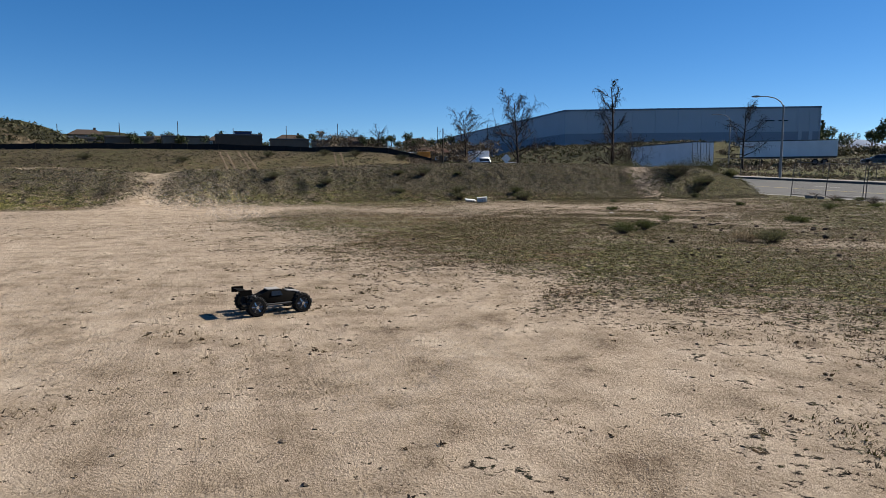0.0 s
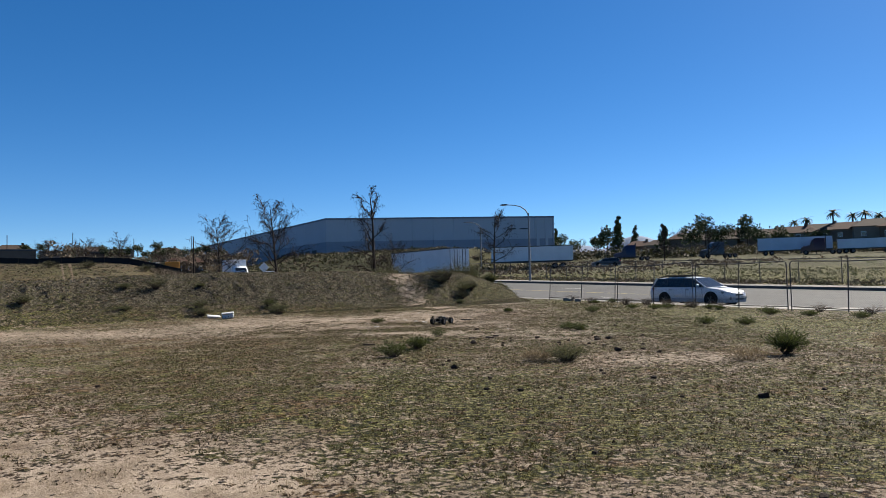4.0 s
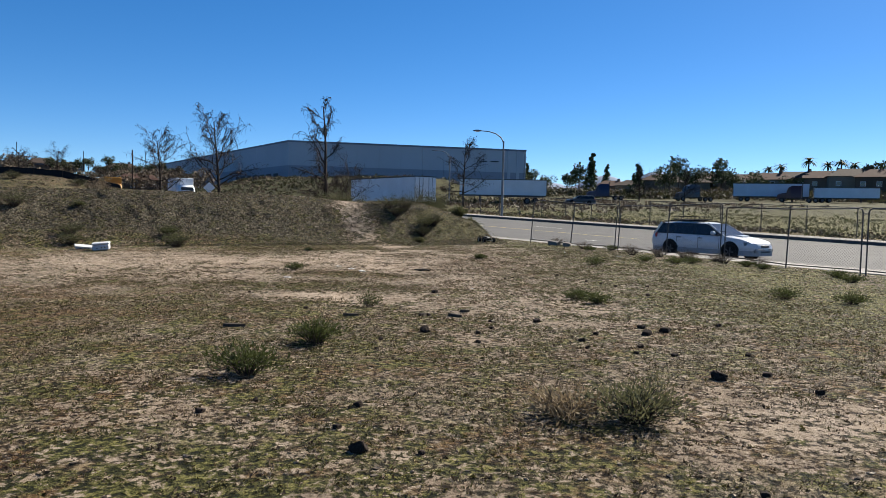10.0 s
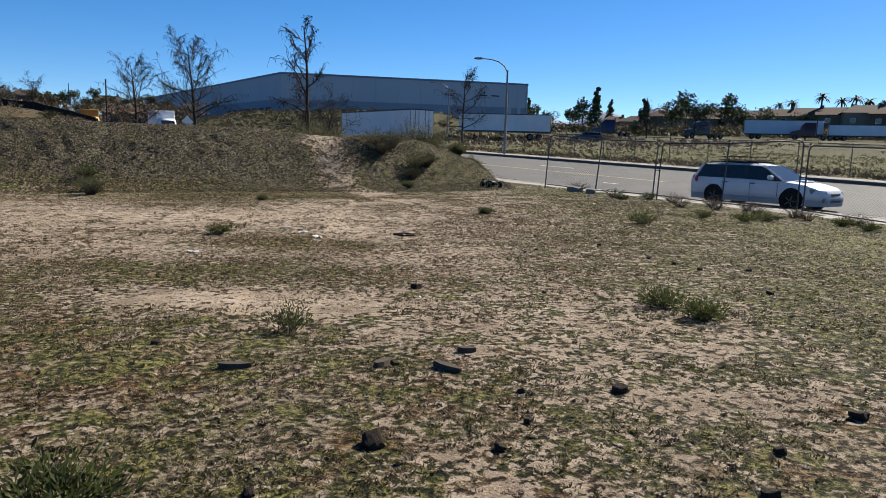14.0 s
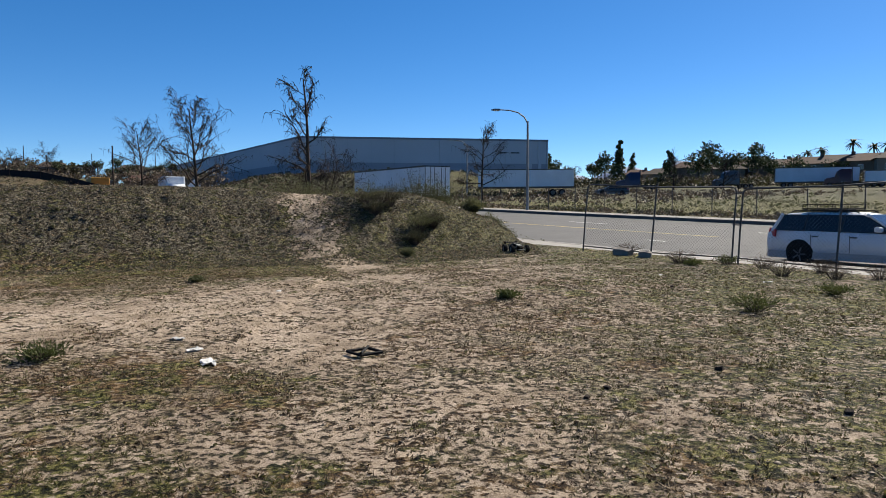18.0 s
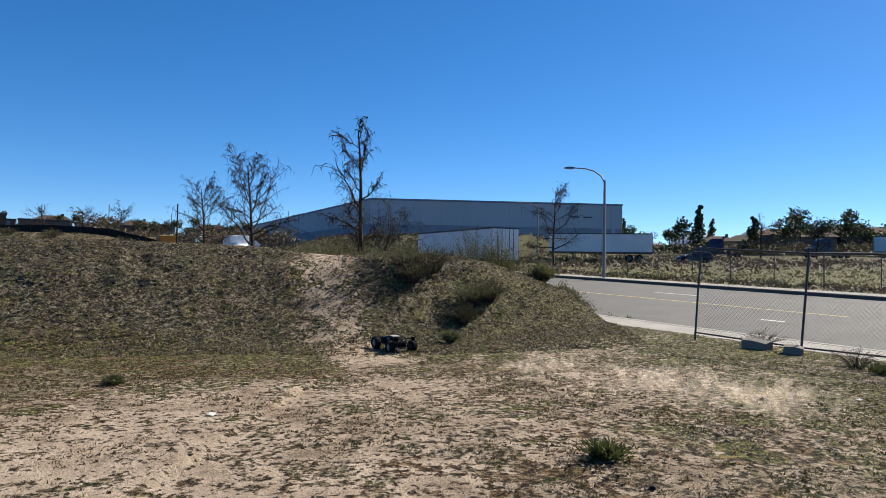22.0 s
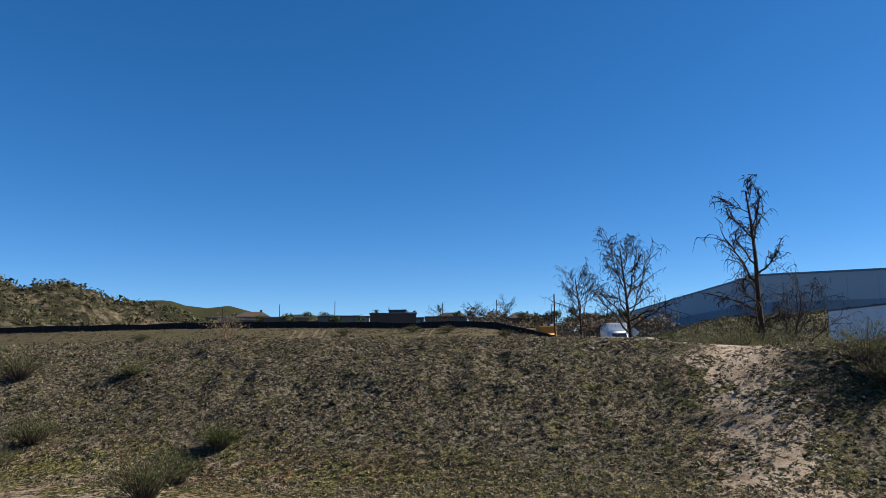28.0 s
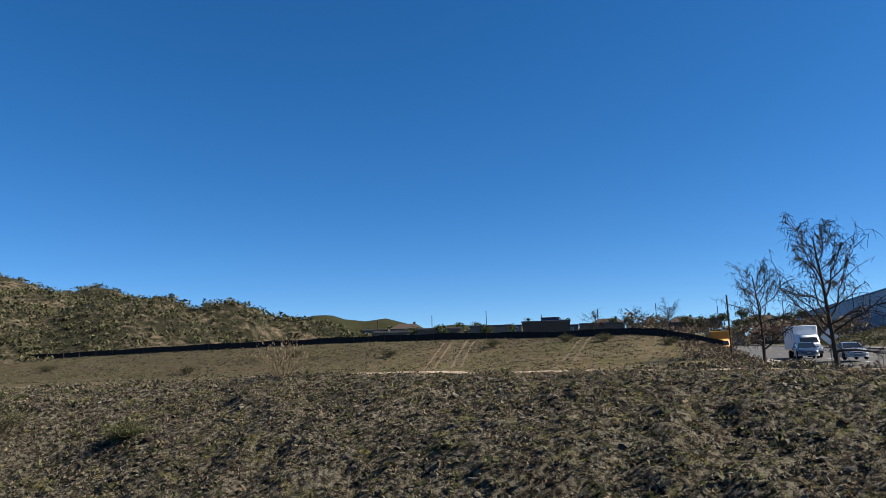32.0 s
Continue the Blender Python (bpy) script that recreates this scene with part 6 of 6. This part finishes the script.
FACE_NEAR, FACE_FAR = (-14.0, 4.5, 27.0, 42.0), (-30.0, -12.0, 16.0, 36.0)
for k, box_ in enumerate((FACE_NEAR, FACE_FAR)):
    n_ = (50000, 15000)[k]
    grow_ = (1.0, 1.6)[k]
    mound_mat(n_, box_, 31 + 10 * k, MAT_WEED, "mound_weeds", "matted grey-brown weeds on the mound face", 0.018 * grow_, 0.06 * grow_)
    mound_mat(n_ // 6, box_, 34 + 10 * k, LEAF_SAGE, "mound_weeds", "matted grey-green weeds on the mound face", 0.02 * grow_, 0.07 * grow_)
    mound_mat(n_ // 2, box_, 32 + 10 * k, LEAF_DRY, "mound_straw", "matted dry straw on the mound face", 0.018 * grow_, 0.05 * grow_)
    mound_mat(n_ // 9, box_, 33 + 10 * k, LEAF_OLIVE, "mound_weeds", "dark olive weeds on the mound face", 0.02 * grow_, 0.08 * grow_)


def bank_weeds(count, seed, size, material, label):
    r = np.random.RandomState(seed)
    x, y = r.uniform(-130, -10, count), r.uniform(25, 104, count)
    d, db = along(CREST, x, y)[0], along(BANK, x, y)[0]
    n = NX * x + NY * y
    keep = (d < np.where(x < -9, -1.2, -5.0)) & (db > 0.6) & (db < 30) & (n < 26) & (bumps(x, y, 6.0, 3, 3) + r.uniform(-0.5, 0.5, count) > 0.0)
    x, y = x[keep], y[keep]
    clumps("bank_weeds", np.stack([x, y, land(x, y)], 1), r.uniform(0.4, 1.4, len(x)) * size, material, label, 8, seed, 0.5)


bank_weeds(26000, 61, 0.24, MAT_WEED, "dry weeds scattered over the graded bank")
bank_weeds(18000, 62, 0.24, LEAF_SCRUB, "olive weeds scattered over the graded bank")

# ---- clods, stones, litter ----
def rock_mesh(seed, flat=0.75, name="clod"):
    rng = random.Random(seed)
    bm = bmesh.new()
    bmesh.ops.create_icosphere(bm, subdivisions=2, radius=1.0)
    off = Vector((seed * 3.7, seed * 1.3, 0))
    for v in bm.verts:
        q = v.co.normalized()
        block = Vector([math.copysign(abs(c) ** 0.5, c) for c in q]) * 0.82
        v.co = block * (1 + 0.30 * noise.noise(q * 1.3 + off) + 0.16 * noise.noise(q * 3.1 + off))
        v.co.z *= flat
    me_ = bpy.data.meshes.new(name)
    bm.to_mesh(me_)
    bm.free()
    return me_


CLODS = [rock_mesh(k) for k in range(6)]
for m_ in CLODS:
    m_.materials.append(DARK_CLOD)


def clod(x, y, size, k, label="dark crumbly clod of earth on the lot"):
    ob = new("dirt_clod", CLODS[k % 6])
    ob.matrix_basis = pose(x, y, height(x, y) + size * 0.28, (k * 37) % 40 - 20, (k * 53) % 40 - 20, (k * 97) % 360) @ Matrix.Diagonal((size, size * 0.85, size * 0.9, 1))
    tagged(ob, label, "clod", "dirt clods")


for k, (x, y, s) in enumerate([(1.07, 13.2, 0.062), (4.0, 15.1, 0.075), (4.46, 10.1, 0.062), (1.45, 17.3, 0.07), (2.88, 18.1, 0.055), (4.11, 17.7, 0.055), (4.04, 17.25, 0.065), (4.32, 17.45, 0.068), (1.61, 21.15, 0.062)]):
    clod(x, y, s, k, "large dark clod of earth on the lot")
for k, (x, y) in enumerate([(2.28, 18.07), (2.07, 17.28), (3.18, 16.81), (0.97, 16.8), (3.94, 16.04), (3.59, 16.14), (4.7, 16.08), (4.48, 15.23), (0.89, 13.63), (0.97, 14.15), (1.44, 13.18), (-0.09, 13.95), (5.14, 17.86),
                            (3.17, 12.27), (5.7, 22.51), (5.3, 10.47), (1.57, 12.07), (1.89, 10.99), (1.5, 18.61), (-3.87, 12.02), (2.2, 7.85), (3.33, 6.61), (3.73, 6.5), (3.2, 12.62)]):
    clod(x, y, 0.028 + 0.016 * ((k * 7) % 5) / 4, k)
for k, (x, y) in enumerate([(0.22, 14.25), (2.29, 10.4), (1.48, 11.16), (3.72, 11.75), (3.63, 10.26), (2.26, 17.63), (3.44, 17.25), (2.03, 16.7), (0.96, 16.25), (3.15, 16.4), (-0.21, 18.93), (3.73, 16.47), (2.91, 21.0), (-1.42, 20.67),
                            (5.09, 22.52), (5.27, 21.09), (3.1, 23.74), (3.3, 24.0), (4.7, 23.3), (4.34, 24.54), (3.15, 27.73), (5.43, 29.21), (4.9, 22.9), (4.6, 14.6)]):
    clod(x, y, 0.026 + 0.016 * ((k * 5) % 4) / 3, k + 3)

WOOD_GREY = worn("weathered_wood", (0.07, 0.0577, 0.0455), 0.9, 0, 0.1, 6, 0.4, 50, 0.4)
for k, (x, y, ln, turn) in enumerate([(0.46, 18.5, 0.34, 12), (-0.79, 17.4, 0.42, 8), (1.42, 18.6, 0.3, 60), (1.85, 18.5, 0.36, -40), (2.0, 18.9, 0.22, 5)]):
    ob = thing("wood_scrap", "weathered broken piece of wood on the dirt", "wood", pose(x, y, height(x, y) + 0.012, 4, 3, turn))
    ln *= 0.6
    part("stick", Geo().loft([[(a, -w, -0.012), (a, w, -0.014), (a, w * 0.9, 0.022), (a, -w * 0.8, 0.026)] for a, w in ((-ln / 2, 0.018), (-ln * 0.2, 0.035), (ln * 0.2, 0.03), (ln / 2, 0.012))]), WOOD_GREY, ob)

# polystyrene boxes at the foot of the mound
FOAM = worn("white_foam", (0.50, 0.507, 0.50), 0.85, 0, 0.2, 4, 0.22, 60, 0.2)


def foam_box(x, y, w, d, h, rx, ry, rz, label):
    ob = thing("foam_box", label, "box", pose(x, y, height(x, y) + 0.02, rx, ry, rz))
    part("tub", Geo().box(-w / 2, -d / 2, 0, w / 2, d / 2, h * 0.72, 0.025), FOAM, ob)
    part("lid", Geo().box(-w / 2 - 0.012, -d / 2 - 0.012, h * 0.735, w / 2 + 0.012, d / 2 + 0.012, h, 0.025), FOAM, ob)
    for k in (-0.22, 0.05, 0.25):
        part("crumb_hole", Geo().disc((k * w, -d / 2 - 0.002, h * (0.35 + 0.2 * k)), "y", 0.018, 0.01, 8), DARK, ob)


foam_box(-7.75, 29.35, 0.44, 0.34, 0.21, 4, -5, 18, "white foam box lying at the foot of the mound")
foam_box(-8.45, 29.75, 0.46, 0.34, 0.08, 8, 6, 30, "flat white foam lid leaning in the weeds")

# thin metal frame lying on the dirt
fr = thing("metal_frame", "square black metal frame with a diagonal bar lying on the dirt", "frame", pose(1.36, 25.2, height(1.36, 25.2) + 0.015, 0, 0, 40))
half = 0.115
for a, b in (((-half, -half), (half, -half)), ((half, -half), (half, half)), ((half, half), (-half, half)), ((-half, half), (-half, -half))):
    part("side_bar", Geo().tube([(*a, 0.012), (*b, 0.012)], 0.015, 6), BLACK, fr)
part("diagonal_bar", Geo().tube([(-half, -half, 0.03), (half, half, 0.03)], 0.012, 6), BLACK, fr)

PAPER = worn("crumpled_paper", (0.475, 0.468, 0.446), 0.9, 0, 0.1, 12, 0.3, 80, 0.5)
for k, (x, y, s) in enumerate([(-0.62, 25.9, 0.11), (-0.27, 25.4, 0.14), (0.03, 24.9, 0.17), (-1.28, 23.1, 0.12), (2.29, 21.74, 0.035), (1.65, 20.73, 0.03), (2.45, 21.2, 0.04), (7.2, 30.0, 0.12), (5.72, 30.7, 0.07), (-0.4, 29.3, 0.1)]):
    rng_p = random.Random(k)
    ob = thing("litter_scrap", "crumpled white scrap of litter on the dirt", "litter", pose(x, y, height(x, y) + 0.01, 0, 0, k * 50), "litter")
    n_, s = 5, s * 0.58
    V = [((i / (n_ - 1) - 0.5) * 2 * s * rng_p.uniform(0.7, 1.2), (j / (n_ - 1) - 0.5) * 1.3 * s * rng_p.uniform(0.7, 1.2), rng_p.uniform(0.0, 0.3) * s) for i in range(n_) for j in range(n_)]
    V += [(a, b, c - 0.008) for a, b, c in V]
    F = [(i * n_ + j, (i + 1) * n_ + j, (i + 1) * n_ + j + 1, i * n_ + j + 1) for i in range(n_ - 1) for j in range(n_ - 1)]
    F += [tuple(q + n_ * n_ for q in f[::-1]) for f in F]
    part("sheet", Geo().add(V, F), PAPER, ob)

# concrete chunks by the fence
PALE_BLOCK = worn("pale_concrete", (0.20, 0.18, 0.155), 0.9, 0, 0.15, 5, 0.35, 40, 0.4)
for k, (x, y, w, d, h, turn) in enumerate([(6.22, 35.3, 0.42, 0.26, 0.19, -46), (6.58, 34.75, 0.28, 0.24, 0.17, -20)]):
    ob = thing("concrete_chunk", "pale broken chunk of concrete beside the fence", "chunk", pose(x, y, height(x, y) - 0.02, 3, 5, turn), "concrete chunks")
    part("block", Geo().loft([[(a * w, -d * (0.5 - 0.1 * q), 0), (a * w, d * (0.5 - 0.06 * q), 0), (a * w, d * (0.44 - 0.1 * q), h * (0.8 + 0.1 * q)), (a * w, d * 0.1, h * (1.0 - 0.2 * abs(a))), (a * w, -d * (0.42 + 0.05 * q), h * (0.85 - 0.2 * abs(a)))]
                              for a, q in ((-0.5, 0.9), (-0.4, 0), (-0.1, -0.4), (0.2, 0.3), (0.42, 0.1), (0.5, 1.0))]), PALE_BLOCK, ob)

# earth lumps that break the face of the mound and the bare strip along its foot
ICO = bmesh.new()
bmesh.ops.create_icosphere(ICO, subdivisions=1, radius=1.0)
ICO_V = np.array([v.co[:] for v in ICO.verts])
ICO_F = np.array([[v.index for v in f.verts] for f in ICO.faces])
ICO.free()


def lumps(name, count, box_, seed, low, high, want, material, label):
    r = np.random.RandomState(seed)
    x, y = r.uniform(box_[0], box_[1], count), r.uniform(box_[2], box_[3], count)
    d = along(CREST, x, y)[0]
    keep = want(x, y, d) > r.uniform(0, 1, count)
    x, y = x[keep], y[keep]
    s = low + (high - low) * r.uniform(0, 1, len(x)) ** 2.5
    V = ICO_V[None] * r.uniform(0.6, 1.35, (len(x), len(ICO_V), 1)) * s[:, None, None] * np.stack([r.uniform(0.8, 1.5, len(x)), r.uniform(0.8, 1.3, len(x)), r.uniform(0.4, 0.75, len(x))], 1)[:, None, :]
    V = V + np.stack([x, y, land(x, y) + 0.1 * s], 1)[:, None, :]
    tri_stuff(name, V[:, ICO_F.ravel()].reshape(-1, 3), material, label, "clods")


def on_face(x, y, d):
    cl = np.abs(along(CLIMB, x, y)[0])
    return ((d > 0.15) & (d < 3.5)) * np.clip(0.55 + 0.9 * bumps(x, y, 1.4, 5, 2), 0, 1) * soft_step(0.35, 0.9, cl)


lumps("mound_clods", 42000, (-32, 4.5, 14, 43), 51, 0.012, 0.045, on_face, MOUND_CRUMB, "crumbling brown clods on the mound face")
lumps("mound_clods", 2500, (-32, 4.5, 14, 43), 52, 0.015, 0.05, on_face, DARK_CLOD, "dark earth clods on the mound face")
lumps("pebbles", 24000, (-6, 8.5, 0.5, 35), 53, 0.004, 0.019, lambda x, y, d: (NX * x + NY * y < 26) * np.clip(0.25 + 0.8 * cover_at(x, y)[0], 0.06, 1), SOIL_CRUMB, "small crumbs of earth over the lot")

# ---- radio-controlled truggy ----
SHELL = plain("black_shell", (0.006, 0.0055, 0.005), 0.9, 0, 0.04)
SHELL_TOP = plain("pale_shell_panel", (0.276, 0.264, 0.246), 0.6, 0, 0.3)


def truggy():
    ob = thing("radio_controlled_truggy", "black radio-controlled truggy with chunky tyres and a rear wing", "toy car")
    part("chassis", Geo().loft([[(a, -w, 0.075), (a, w, 0.075), (a, w, 0.095), (a, -w, 0.095)] for a, w in ((-0.30, 0.05), (-0.22, 0.085), (0.2, 0.085), (0.32, 0.045))]), DARK, ob)
    part("body_shell", Geo().loft([[(a, -w, 0.10), (a, w, 0.10), (a, w, (h + 0.1) / 2), (a, w * 0.7, h), (a, -w * 0.7, h), (a, -w, (h + 0.1) / 2)] for a, w, h in
                                   ((-0.27, 0.06, 0.16), (-0.15, 0.10, 0.185), (-0.06, 0.115, 0.225), (0.06, 0.11, 0.230), (0.13, 0.10, 0.20), (0.27, 0.075, 0.175), (0.35, 0.05, 0.14))]), SHELL, ob, smooth=True)
    part("roof_panel", Geo().box(-0.075, -0.068, 0.230, 0.06, 0.068, 0.239, 0.004), SHELL_TOP, ob)
    part("bonnet_panel", Geo().loft([[(a, -0.05, h), (a, 0.05, h), (a, 0.05, h + 0.008), (a, -0.05, h + 0.008)] for a, h in ((0.14, 0.204), (0.27, 0.182))]), SHELL_TOP, ob)
    for s in (-1, 1):
        part("side_window", Geo().add([(-0.05, s * 0.118, 0.175), (0.07, s * 0.113, 0.175), (0.05, s * 0.092, 0.220), (-0.04, s * 0.094, 0.220)], [(0, 1, 2, 3), (3, 2, 1, 0)]), GLASS_DARK, ob)
        part("side_step", Geo().box(-0.16, min(s * 0.10, s * 0.13), 0.08, 0.16, max(s * 0.10, s * 0.13), 0.10, 0.005), DARK, ob)
    part("rear_wing", Geo().loft([[(-0.37, s * 0.15, 0.240), (-0.27, s * 0.15, 0.228), (-0.27, s * 0.15, 0.236), (-0.37, s * 0.15, 0.251)] for s in (-1, 1)]), SHELL, ob)
    for s in (-1, 1):
        part("wing_endplate", Geo().box(-0.38, s * 0.152 - 0.004, 0.205, -0.26, s * 0.152 + 0.004, 0.262, 0.002), SHELL, ob)
        part("wing_strut", Geo().tube([(-0.26, s * 0.04, 0.15), (-0.31, s * 0.04, 0.232)], 0.008, 5), DARK, ob)
    part("front_bumper", Geo().box(0.34, -0.09, 0.07, 0.40, 0.09, 0.10, 0.01), DARK, ob)
    for a in (-0.235, 0.235):
        part("shock_tower", Geo().box(a - 0.006, -0.09, 0.09, a + 0.006, 0.09, 0.19, 0.002), DARK, ob)
        for s in (-1, 1):
            part("shock", Geo().tube([(a + 0.02, s * 0.08, 0.185), (a + 0.02, s * 0.17, 0.095)], [0.014, 0.010], 7), GALV, ob)
            part("suspension_arm", Geo().tube([(a, s * 0.05, 0.08), (a, s * 0.20, 0.095)], 0.010, 5), DARK, ob)
    wheels = []
    for a in (-0.235, 0.235):
        for s in (-1, 1):
            w = part("wheel", Geo().disc((0, 0, 0), "y", 0.062, 0.07, 16), DARK, ob, smooth=True)
            w.matrix_basis = pose(a, s * 0.205, 0.095)
            part("tyre", Geo().disc((0, 0, 0), "y", 0.095, 0.092, 20, 0.06), BLACK, w, smooth=True)
            tread = Geo()
            for k in range(18):
                c, d = math.cos(k * math.pi / 9), math.sin(k * math.pi / 9)
                for o in (-0.028, 0.02):
                    tread.tube([(0.090 * c, o - 0.012, 0.090 * d), (0.101 * c, o + 0.006, 0.101 * d)], 0.009, 4)
            part("tread", tread, BLACK, w)
            part("hub", Geo().disc((0, s * 0.038, 0), "y", 0.018, 0.02, 6), CHROME, w)
            for k in range(6):
                c, d = math.cos(k * 1.0472), math.sin(k * 1.0472)
                part("spoke", Geo().tube([(0.015 * c, s * 0.034, 0.015 * d), (0.058 * c, s * 0.036, 0.058 * d)], 0.006, 4), CHROME, w)
            wheels.append((w, a, s))
    return ob, wheels


TRUGGY, TRUGGY_WHEELS = truggy()
TRUGGY.scale = (0.95, 0.95, 0.95)


def dust_puff(wide, tall, count, seed):
    """A drifting cloud of dust, thin at its rim."""
    rng = random.Random(seed)
    ob = thing("dust_puff", "thin tan cloud of dust thrown up from the dirt", "dust", None, "dust puffs")
    g = Geo()
    for _ in range(count):
        p = Vector((rng.gauss(0, 0.36) * wide, rng.gauss(0, 0.30) * wide, abs(rng.gauss(0, 0.30)) * tall))
        s = min(wide, 1.0) * rng.uniform(0.04, 0.13)
        a, b = [Vector((rng.uniform(-1, 1), rng.uniform(-1, 1), rng.uniform(-1, 1))).normalized() * s for _ in range(2)]
        g.add([tuple(p + a), tuple(p + b), tuple(p - a * 0.9 + b * 0.2), tuple(p - b)], [(0, 1, 2, 3)])
    tagged(part("cloud", g, DUST, ob), kind="stuff")
    return ob


# cloud, start, duration, place, height over the ground, drift
PUFFS = [(dust_puff(2.6, 1.6, 900, 1), 0, 2.2, -16.2, 20.5, 0.1, 0.8), (dust_puff(1.8, 0.9, 420, 2), 0, 1.8, -11.5, 16.5, 0.05, 0.6), (dust_puff(0.7, 0.3, 160, 3), 1.0, 0.9, -0.95, 7.7, 0.05, 0.2),
         (dust_puff(1.0, 0.5, 160, 10), 18.5, 1.0, 4.2, 36.58, 0.1, 0.3), (dust_puff(0.9, 0.38, 260, 4), 20.3, 1.4, 3.93, 28.75, 0.03, 0.6), (dust_puff(0.8, 0.34, 240, 5), 20.85, 1.2, 3.73, 29.21, 0.05, 0.6), (dust_puff(0.8, 0.32, 220, 6), 21.2, 1.0, 3.13, 29.83, 0.05, 0.5),
         (dust_puff(0.7, 0.3, 180, 7), 21.55, 0.9, 2.3, 31.08, 0.05, 0.5), (dust_puff(0.7, 0.6, 240, 8), 22.15, 0.8, -0.45, 35.4, 0.1, 0.7), (dust_puff(0.6, 0.5, 160, 9), 22.4, 0.9, -0.9, 36.2, 0.2, 0.9)]


def motions():
    """Drive, wait, return, turn and jump the mound."""
    # seconds, x, y, heading to the right of +y, lift over the ground, pitch
    run = [(0, -2.30, 4.68, 38, 0, 0), (0.25, -1.8, 5.6, 33, 0, 0), (0.5, -1.15, 6.42, 24, 0, 0), (1, -0.68, 8.6, 2, 0, 0), (1.5, -0.80, 11.1, -5, 0, 0), (2, -1.02, 13.75, -4, 0, 0), (2.5, -1.1, 16.4, 2, 0, 0), (3, -0.98, 18.95, 14, 0, 0),
           (3.5, -0.6, 21.1, 34, 0, 0), (4.2, 1.2, 25.2, 24, 0, 0), (5.0, 3.0, 31.5, 14, 0, 0), (5.6, 3.6, 35.2, 60, 0, 0), (5.8, 3.72, 35.8, 110, 0, 0), (6.0, 3.75, 36.0, 160, 0, 0), (12, 3.75, 36.0, 160, 0, 0), (17.9, 3.78, 36.05, 160, 0, 0),
           (18.15, 3.80, 36.0, 166, 0, 0), (18.35, 3.7, 35.6, 175, 0, 0), (18.6, 3.45, 34.75, 190, 0, 0), (19.0, 3.1, 33.17, 186, 0, 0), (19.25, 2.98, 31.91, 184, 0, 0), (19.5, 2.95, 30.54, 190, 0, 0), (19.75, 3.05, 29.7, 215, 0, 0), (20.0, 3.27, 29.11, 258, 0, 0),
           (20.5, 3.51, 28.89, 298, 0, 0), (20.75, 3.43, 29.06, 301, 0, 0), (21.0, 3.18, 29.46, 303, 0, 0), (21.25, 2.67, 30.19, 305, 0, 0), (21.5, 2.06, 31.24, 314, 0, 0), (21.75, 1.27, 32.64, 318, 0, 0), (22.0, 0.42, 34.0, 320, 0, 4),
           (22.15, -0.25, 34.75, 322, 0.12, 20), (22.3, -0.95, 35.55, 322, None, 26), (22.45, -1.85, 36.45, 320, None, 24), (22.6, -2.8, 37.2, 318, None, 26), (22.8, -3.65, 37.65, 316, None, 28), (23.0, -4.29, 38.10, 315, None, 24), (23.1, -4.75, 38.4, 315, None, 16),
           (23.3, -5.35, 39.05, 315, None, 0), (23.7, -6.6, 40.7, 315, 0, -6), (24.6, -7.6, 41.7, 315, 0, -4), (32, -7.6, 41.7, 315, 0, -4)]
    air = {22.3: 0.98, 22.45: 1.38, 22.6: 1.78, 22.8: 2.16, 23.0: 2.34, 23.1: 2.20, 23.3: 1.75}
    rows, rolled, spin = [], 0.0, []
    for k, (t, x, y, head, lift, pitch) in enumerate(run):
        z = air[t] if lift is None else height(x, y) + lift
        rows.append((t, pose(x, y, z, 0, 0, 90 - head) @ pose(0, 0, 0, 0, -pitch, 0)))
        spin.append((t, x, y))
    walk(TRUGGY, rows)
    for w, a, s in TRUGGY_WHEELS:
        turned, keys = 0.0, []
        for (t0, x0, y0), (t1, x1, y1) in zip(spin[:-1], spin[1:]):
            go = math.hypot(x1 - x0, y1 - y0)
            n = max(1, math.ceil(math.degrees(go / 0.095) / 70)) if go > 0.02 else 1
            n = min(n, int((t1 - t0) * 15) or 1)
            for i in range(n):
                keys.append((t0 + (t1 - t0) * i / n, turned))
                turned += min(math.degrees(go / 0.095) / n, 70)
        keys.append((32, turned))
        walk(w, [(t, pose(a, s * 0.205, 0.095) @ pose(0, 0, 0, 0, q, 0)) for t, q in keys])
    for puff, t0, life, x, y, lift, drift in PUFFS:
        low = height(x, y) - 2.2
        here, there = pose(x, y, height(x, y) + lift), pose(x + drift, y + 0.3 * drift, height(x, y) + lift + 0.12, 0, 0, 25)
        rows = [(0, pose(x, y, low)), (t0 - 0.12, pose(x, y, low))] if t0 > 0.2 else []
        walk(puff, rows + [(max(t0, 0), here), (t0 + life, there), (t0 + life + 0.25, pose(x + drift, y, low, 0, 0, 25)), (32, pose(x + drift, y, low, 0, 0, 25))])

motions()
